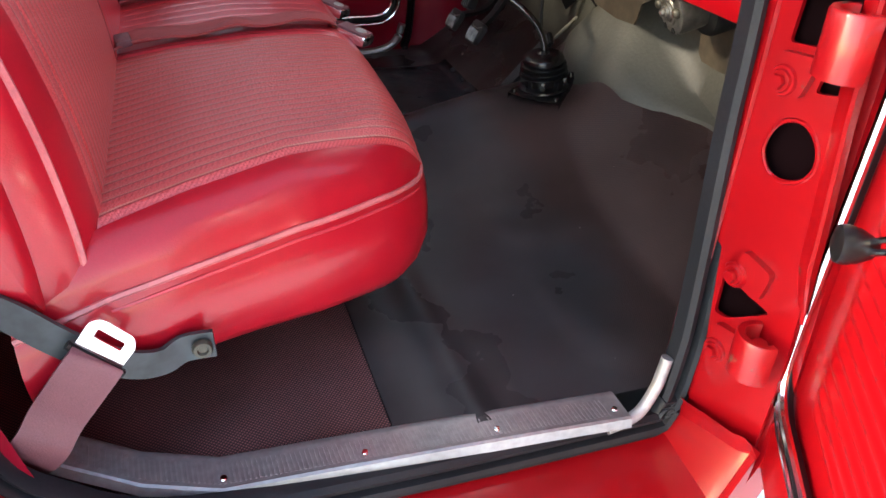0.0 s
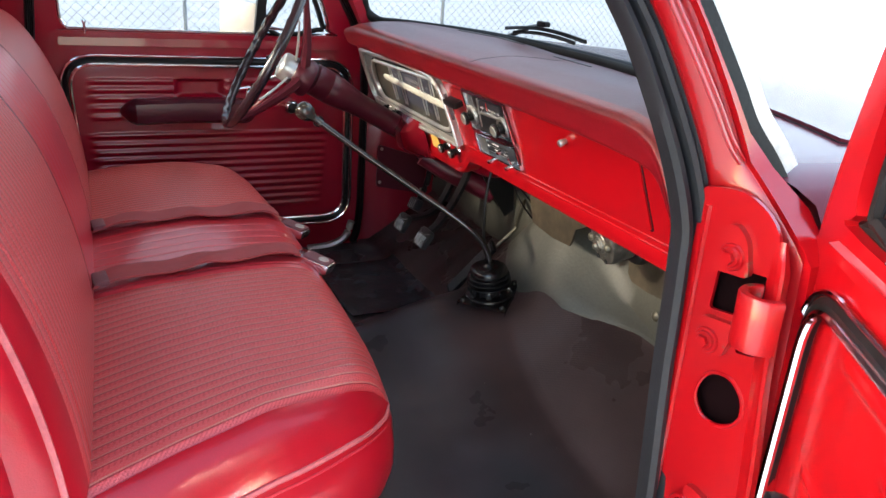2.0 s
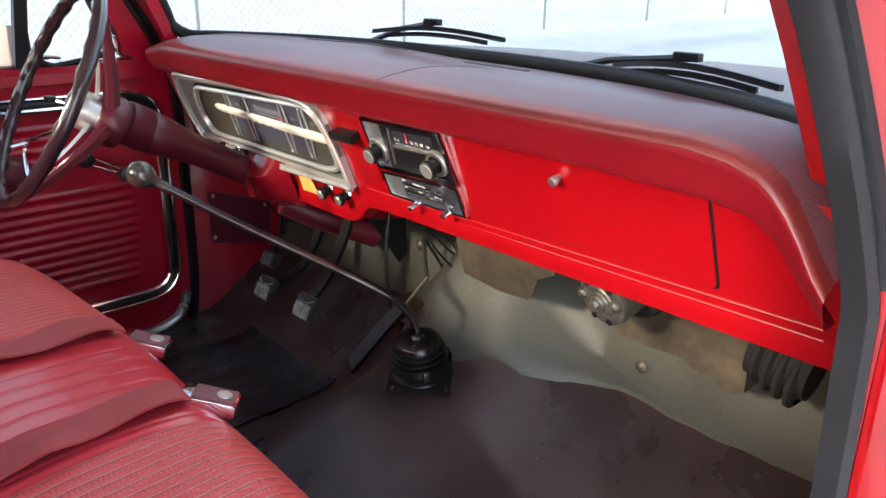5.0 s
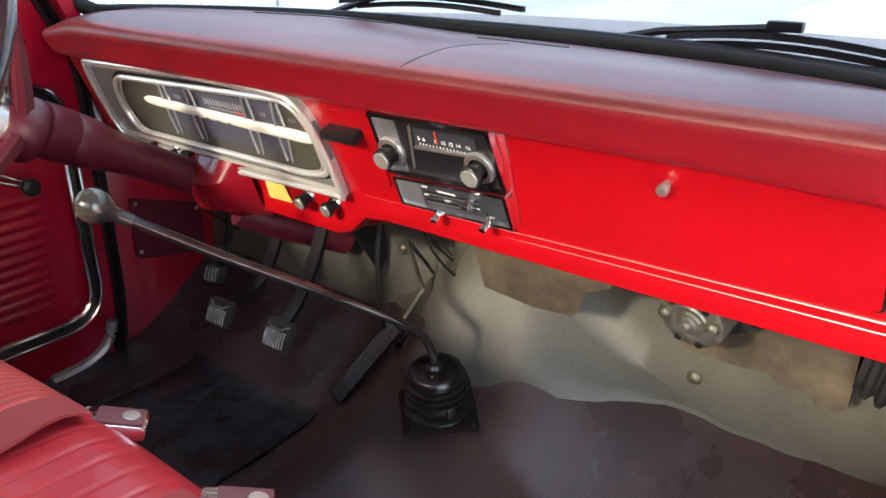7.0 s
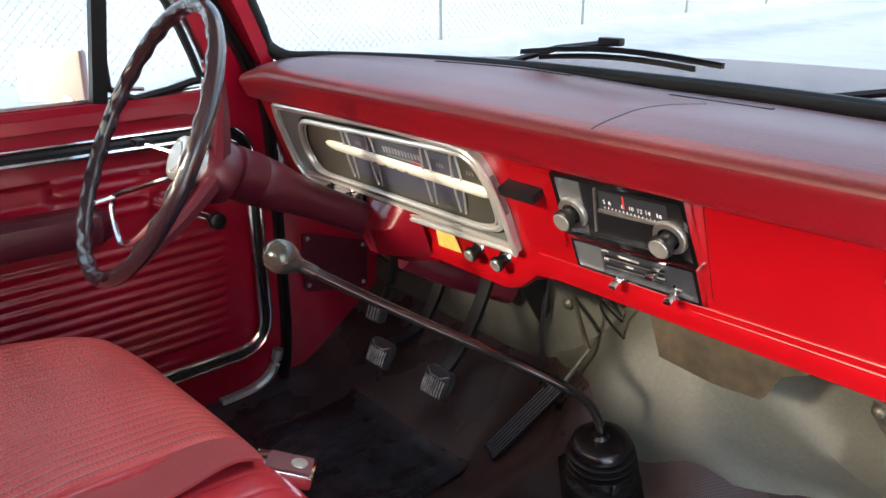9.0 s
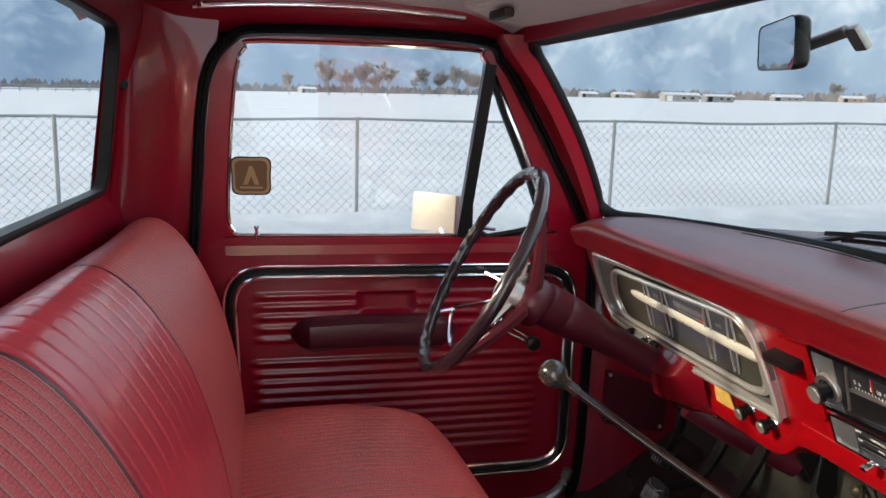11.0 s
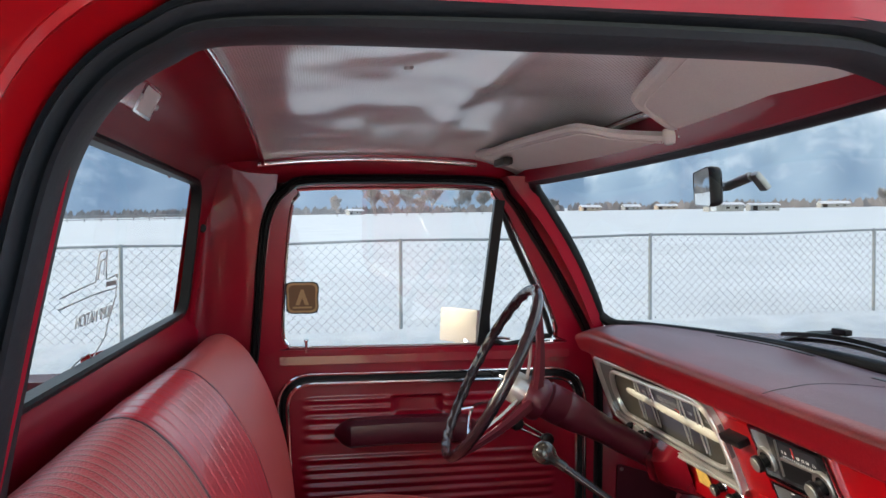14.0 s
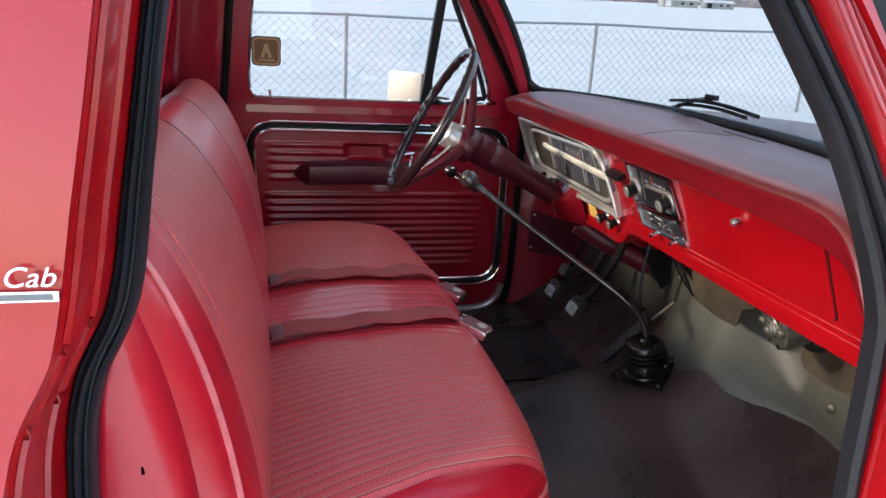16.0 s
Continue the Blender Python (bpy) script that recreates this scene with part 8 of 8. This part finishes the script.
# ---- far distance ----
def make_mountains():
    m = bpy.data.materials.new("hazy_mountain")
    m.use_nodes = True
    t = m.node_tree
    b = t.nodes["Principled BSDF"]
    b.inputs["Roughness"].default_value = 0.9
    co = t.nodes.new("ShaderNodeTexCoord")
    n = t.nodes.new("ShaderNodeTexNoise")
    n.inputs["Scale"].default_value, n.inputs["Detail"].default_value = 0.011, 10
    n.inputs["Roughness"].default_value = 0.62
    mp = t.nodes.new("ShaderNodeMapping")
    mp.inputs["Scale"].default_value = (1.5, 1.5, 0.55)
    t.links.new(co.outputs["Object"], mp.inputs["Vector"])
    t.links.new(mp.outputs[0], n.inputs["Vector"])
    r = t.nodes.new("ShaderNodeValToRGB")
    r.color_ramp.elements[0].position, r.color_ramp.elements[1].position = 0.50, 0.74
    # bluish slope colours carry the distance haze
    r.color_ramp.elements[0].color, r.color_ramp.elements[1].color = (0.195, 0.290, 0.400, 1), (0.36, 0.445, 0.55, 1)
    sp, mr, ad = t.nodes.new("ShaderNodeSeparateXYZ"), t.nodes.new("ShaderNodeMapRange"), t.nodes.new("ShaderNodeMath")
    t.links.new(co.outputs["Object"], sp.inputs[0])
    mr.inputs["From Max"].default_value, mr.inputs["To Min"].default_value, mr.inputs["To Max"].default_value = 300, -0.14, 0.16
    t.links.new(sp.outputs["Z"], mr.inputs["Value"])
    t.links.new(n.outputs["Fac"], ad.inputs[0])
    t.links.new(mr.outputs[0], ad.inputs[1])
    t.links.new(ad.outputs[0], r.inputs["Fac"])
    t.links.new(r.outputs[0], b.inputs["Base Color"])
    # the slopes also glow a little, which adds to the painted haze
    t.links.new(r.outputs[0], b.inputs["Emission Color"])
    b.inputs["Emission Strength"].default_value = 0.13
    bm = bmesh.new()
    rows = []
    for h in np.linspace(0, 1, 9):
        row = []
        for k in range(181):
            a = radians(-75 + k * 1.0)
            ridge = 270 + 70 * noise.noise((k * 0.05, 0.2, 0.0)) + 45 * noise.noise((k * 0.17, 1.2, 0.0)) + 22 * noise.noise((k * 0.5, 3.0, 0.0))
            ridge *= 0.75 + 0.35 * (0.5 + 0.5 * math.sin(a * 1.3 + 0.6))
            d = 2050 - 350 * (1 - h) + 60 * noise.noise((k * 0.3, h * 3, 5.0))
            x, y = d * math.sin(a), d * math.cos(a)
            row.append((x, y, ground_z(x, y) - 6 + ridge * h ** 1.25 + 10 * h * noise.noise((k * 0.6, h * 5, 9.0))))
        rows.append(row)
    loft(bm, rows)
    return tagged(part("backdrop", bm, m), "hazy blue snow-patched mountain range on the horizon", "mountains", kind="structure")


make_mountains()

# both far wood colours are paled and greyed to imitate distance haze
BARK = material("hazy_bare_twigs", (0.32, 0.31, 0.31), 0.9, spots=0.2, spot_size=0.3)
RUSSET = material("hazy_russet_twigs", (0.44, 0.37, 0.345), 0.9, spots=0.2, spot_size=0.3)


def make_tree(name, label, x, y, height, spread, seed, mat, twigs=1700):
    """A leafless tree: tapered trunk, limbs, and a crown of many thin twigs."""
    rnd = random.Random(seed)
    root = thing(name, label, "tree", "far trees", at=(x, y, ground_z(x, y)))
    bm = bmesh.new()
    tips = []

    def limb(p, d, length, r, depth):
        n = 4
        pts = [p]
        for k in range(n):
            d = (d + Vector((rnd.uniform(-0.25, 0.25), rnd.uniform(-0.25, 0.25), rnd.uniform(-0.02, 0.22)))).normalized()
            pts.append(pts[-1] + d * length / n)
        rows = []
        for k, (q, s, u) in enumerate(frames_along(pts)):
            rr = r * (1 - 0.6 * k / n)
            rows.append([q + s * rr * a + u * rr * b_ for a, b_ in ((1, 0), (-0.5, 0.87), (-0.5, -0.87))])
        loft(bm, rows, True)
        for q in pts[2:]:
            tips.append((q, d))
        if depth:
            for _ in range(3):
                q = pts[rnd.choice((2, 3, 4))]
                nd = (d + Vector((rnd.uniform(-1, 1), rnd.uniform(-1, 1), rnd.uniform(-0.1, 0.6))) * spread).normalized()
                limb(q, nd, length * 0.66, r * 0.5, depth - 1)

    for _ in range(3 if spread > 0.8 else 2):
        limb(Vector((rnd.uniform(-0.3, 0.3), rnd.uniform(-0.3, 0.3), 0)), Vector((rnd.uniform(-0.5, 0.5) * spread, rnd.uniform(-0.5, 0.5) * spread, 1)).normalized(), height * 0.5, height * 0.013, 3)
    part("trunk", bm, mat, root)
    bm = bmesh.new()
    for _ in range(twigs):
        q, d = rnd.choice(tips)
        e = q + (d + Vector((rnd.uniform(-1, 1), rnd.uniform(-1, 1), rnd.uniform(-0.5, 0.9)))).normalized() * height * rnd.uniform(0.10, 0.26)
        w = Vector((rnd.uniform(-1, 1), rnd.uniform(-1, 1), 0)).normalized() * 0.075
        vs = [bm.verts.new(v) for v in (q - w, q + w, e)]
        bm.faces.new(vs)
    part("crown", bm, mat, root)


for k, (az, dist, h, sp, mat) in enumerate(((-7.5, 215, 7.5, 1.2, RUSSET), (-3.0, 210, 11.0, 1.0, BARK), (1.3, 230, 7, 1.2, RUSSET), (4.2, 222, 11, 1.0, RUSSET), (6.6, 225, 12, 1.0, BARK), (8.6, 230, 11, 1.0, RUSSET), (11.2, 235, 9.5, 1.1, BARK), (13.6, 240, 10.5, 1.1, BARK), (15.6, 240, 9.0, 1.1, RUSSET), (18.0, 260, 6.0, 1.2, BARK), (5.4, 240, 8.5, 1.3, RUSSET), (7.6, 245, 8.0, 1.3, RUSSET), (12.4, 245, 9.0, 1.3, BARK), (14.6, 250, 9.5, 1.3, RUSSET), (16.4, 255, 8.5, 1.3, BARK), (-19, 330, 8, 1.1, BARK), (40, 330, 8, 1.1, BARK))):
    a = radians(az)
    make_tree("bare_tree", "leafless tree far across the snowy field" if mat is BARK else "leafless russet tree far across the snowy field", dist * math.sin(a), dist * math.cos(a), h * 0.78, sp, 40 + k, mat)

WALLS = {"grey": material("grey_boards", (0.30, 0.31, 0.31), 0.8, spots=0.15, spot_size=0.6), "red": material("red_boards", (0.35, 0.06, 0.06), 0.8, spots=0.15, spot_size=0.6), "tan": material("tan_boards", (0.36, 0.30, 0.25), 0.8, spots=0.15, spot_size=0.6)}


def make_house(az, dist, w, d, h, rh, colour, label, door=False):
    a = radians(az)
    x, y = dist * math.sin(a), dist * math.cos(a)
    b = thing("farm_building", label, "building", "far buildings", at=(x, y, ground_z(x, y)))
    b.rotation_euler = (0, 0, -a + 0.25)
    bm = bmesh.new()
    vs = [bm.verts.new(p) for p in ((-w / 2, -d / 2, -1), (w / 2, -d / 2, -1), (w / 2, d / 2, -1), (-w / 2, d / 2, -1), (-w / 2, -d / 2, h), (w / 2, -d / 2, h), (w / 2, d / 2, h), (-w / 2, d / 2, h), (-w / 2, 0, h + rh), (w / 2, 0, h + rh))]
    for f in ((0, 1, 5, 4), (2, 3, 7, 6), (3, 0, 4, 8, 7), (1, 2, 6, 9, 5)):
        bm.faces.new([vs[i] for i in f])
    part("wall", bm, WALLS[colour], b, smooth=False)
    bm = bmesh.new()
    for s in (-1, 1):
        loft(bm, [[(-w / 2 - 0.4, s * (d / 2 + 0.4), h - 0.15), (w / 2 + 0.4, s * (d / 2 + 0.4), h - 0.15)], [(-w / 2 - 0.4, 0, h + rh + 0.1), (w / 2 + 0.4, 0, h + rh + 0.1)]])
    part("roof", bm, SNOW, b, "snow-covered roof", smooth=False)
    bm = bmesh.new()
    box(bm, (-w * 0.36, -d / 2 - 0.06, h * 0.42), (w * 0.16, 0.12, h * 0.82))
    part("barn_door", bm, SNOW if door else BLACK, b)
    for k in range(2):
        bm = bmesh.new()
        box(bm, (w * (0.05 + 0.25 * k), -d / 2 - 0.06, h * 0.5), (w * 0.10, 0.12, h * 0.3))
        part("window", bm, BLACK, b)


for spec in ((30.0, 205, 15, 8, 3.2, 1.2, "grey", "low grey barn with a white door and snowy roof", True), (32.6, 212, 12, 8, 2.8, 1.0, "grey", "low grey shed with a snowy roof in the field", False), (20.5, 330, 14, 9, 3, 2, "tan", "small house with a snowy roof far off", False), (23.5, 340, 12, 9, 3, 2, "grey", "small house with a snowy roof far off", False), (26.0, 360, 16, 9, 3, 2, "tan", "small house with a snowy roof far off", False), (37.0, 330, 18, 9, 3, 2, "grey", "long shed with a snowy roof far off", False), (41.0, 340, 14, 9, 3, 2, "tan", "small house with a snowy roof far off", False),
             (-4.8, 300, 10, 8, 3, 1.5, "tan", "small house with a snowy roof far off", False), (2.6, 300, 10, 8, 3, 1.5, "grey", "small house with a snowy roof far off", False), (-36.0, 260, 13, 9, 4, 2.5, "red", "red barn with a snowy roof far off", False), (-31.5, 280, 14, 9, 3.5, 2, "tan", "small house with a snowy roof far off", False), (-43, 270, 15, 10, 4, 2.5, "grey", "grey barn with a snowy roof far off", False), (-25.5, 300, 12, 9, 3.5, 2, "grey", "small house with a snowy roof far off", False)):
    az, dist, w, d, h, rh, colour, label, door = spec
    make_house(az, dist * 1.05, w * 0.6, d * 0.8, h * 0.55, rh * 0.5, colour, label, door)


def make_rail_fence():
    f = thing("rail_fence", "dark wooden rail fence across the far field", "fence", at=(0, 0, 0))
    p0, p1 = Vector((-170, 135, 0)), Vector((-22, 205, 0))
    n = 44
    for z in (0.5, 1.0, 1.45):
        bm = bmesh.new()
        a, b = p0.copy(), p1.copy()
        a.z, b.z = ground_z(a.x, a.y) + z, ground_z(b.x, b.y) + z
        tube(bm, [a, b], 0.09, 4)
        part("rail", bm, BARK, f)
    for k in range(n + 1):
        q = p0.lerp(p1, k / n)
        bm = bmesh.new()
        g = ground_z(q.x, q.y)
        box(bm, (q.x, q.y, g + 0.75), (0.2, 0.2, 1.7))
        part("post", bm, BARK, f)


make_rail_fence()
bm = bmesh.new()
rnd = random.Random(7)
for k in range(2600):
    a = radians(rnd.uniform(-60, 60))
    d = rnd.uniform(380, 460)
    x, y = d * math.sin(a), d * math.cos(a)
    h = rnd.uniform(1.5, 5.0)
    w = rnd.uniform(0.6, 2.4)
    g = ground_z(x, y)
    t = Vector((math.cos(a), -math.sin(a), 0))
    vs = [bm.verts.new(Vector((x, y, g - 1)) + t * w * u + Vector((0, rnd.uniform(-1, 1), h * v))) for u, v in ((-1, 0), (1, 0), (0.6, 0.7), (0.1, 1.2), (-0.7, 0.8))]
    bm.faces.new(vs)
tagged(part("far_scrub", bm, material("hazy_scrub", (0.22, 0.21, 0.22), 0.9, spots=0.2, spot_size=0.1)), "grey-brown leafless scrub along the far field edge", "scrub", kind="stuff")


# ---- load bed behind the cab ----
def make_bed():
    b = thing("truck_bed", "red steel load bed of the pickup behind the cab", "truck bed", at=(-1.8, 0, 0.6))
    made = []
    bm = bmesh.new()
    box(bm, (-0.66, 0, 0.90), (0.03, 1.66, 0.60), 0.008)
    made.append(part("bed_front", bm, DIMMED_RED, None))
    for s in (-1, 1):
        bm = bmesh.new()
        prof = [(0.80, 0.62), (0.80, 1.17), (0.81, 1.20), (0.93, 1.20), (0.955, 1.185), (0.965, 1.10), (0.965, 0.50), (0.94, 0.50)]
        loft(bm, [[(x, s * y, z) for y, z in prof] for x in (-0.66, -1.7, -2.8)], True, True)
        made.append(part("bed_side", bm, DIMMED_RED, None))
    bm = bmesh.new()
    box(bm, (-1.73, 0, 0.61), (2.14, 1.62, 0.03), 0.004)
    made.append(part("bed_floor", bm, DARKMETAL, None))
    bm = bmesh.new()
    box(bm, (-2.79, 0, 0.90), (0.04, 1.60, 0.56), 0.010)
    made.append(part("tailgate", bm, DIMMED_RED, None))
    adopt(b, made)


make_bed()

# crumbs and grit on the floor mats
rnd = random.Random(21)
bm = bmesh.new()
for _ in range(70):
    x, y = rnd.uniform(-0.2, 0.85), rnd.uniform(-0.80, 0.55)
    c = Vector((x, y, floor_z(x, y) + relief(x, y) + 0.001))
    q = rnd.uniform(0.0008, 0.0020)
    vs = [bm.verts.new(c + Vector((rnd.uniform(-q, q), rnd.uniform(-q, q), rnd.uniform(0, q)))) for _ in range(4)]
    for f in ((0, 1, 2), (0, 1, 3), (1, 2, 3), (0, 2, 3)):
        bm.faces.new([vs[k] for k in f])
tagged(part("floor_grit", bm, material("pale_grit", (0.42, 0.40, 0.37), 0.8, spots=0.2, spot_size=50), smooth=False), "pale crumbs and grit scattered over the floor mats", "grit", kind="stuff")
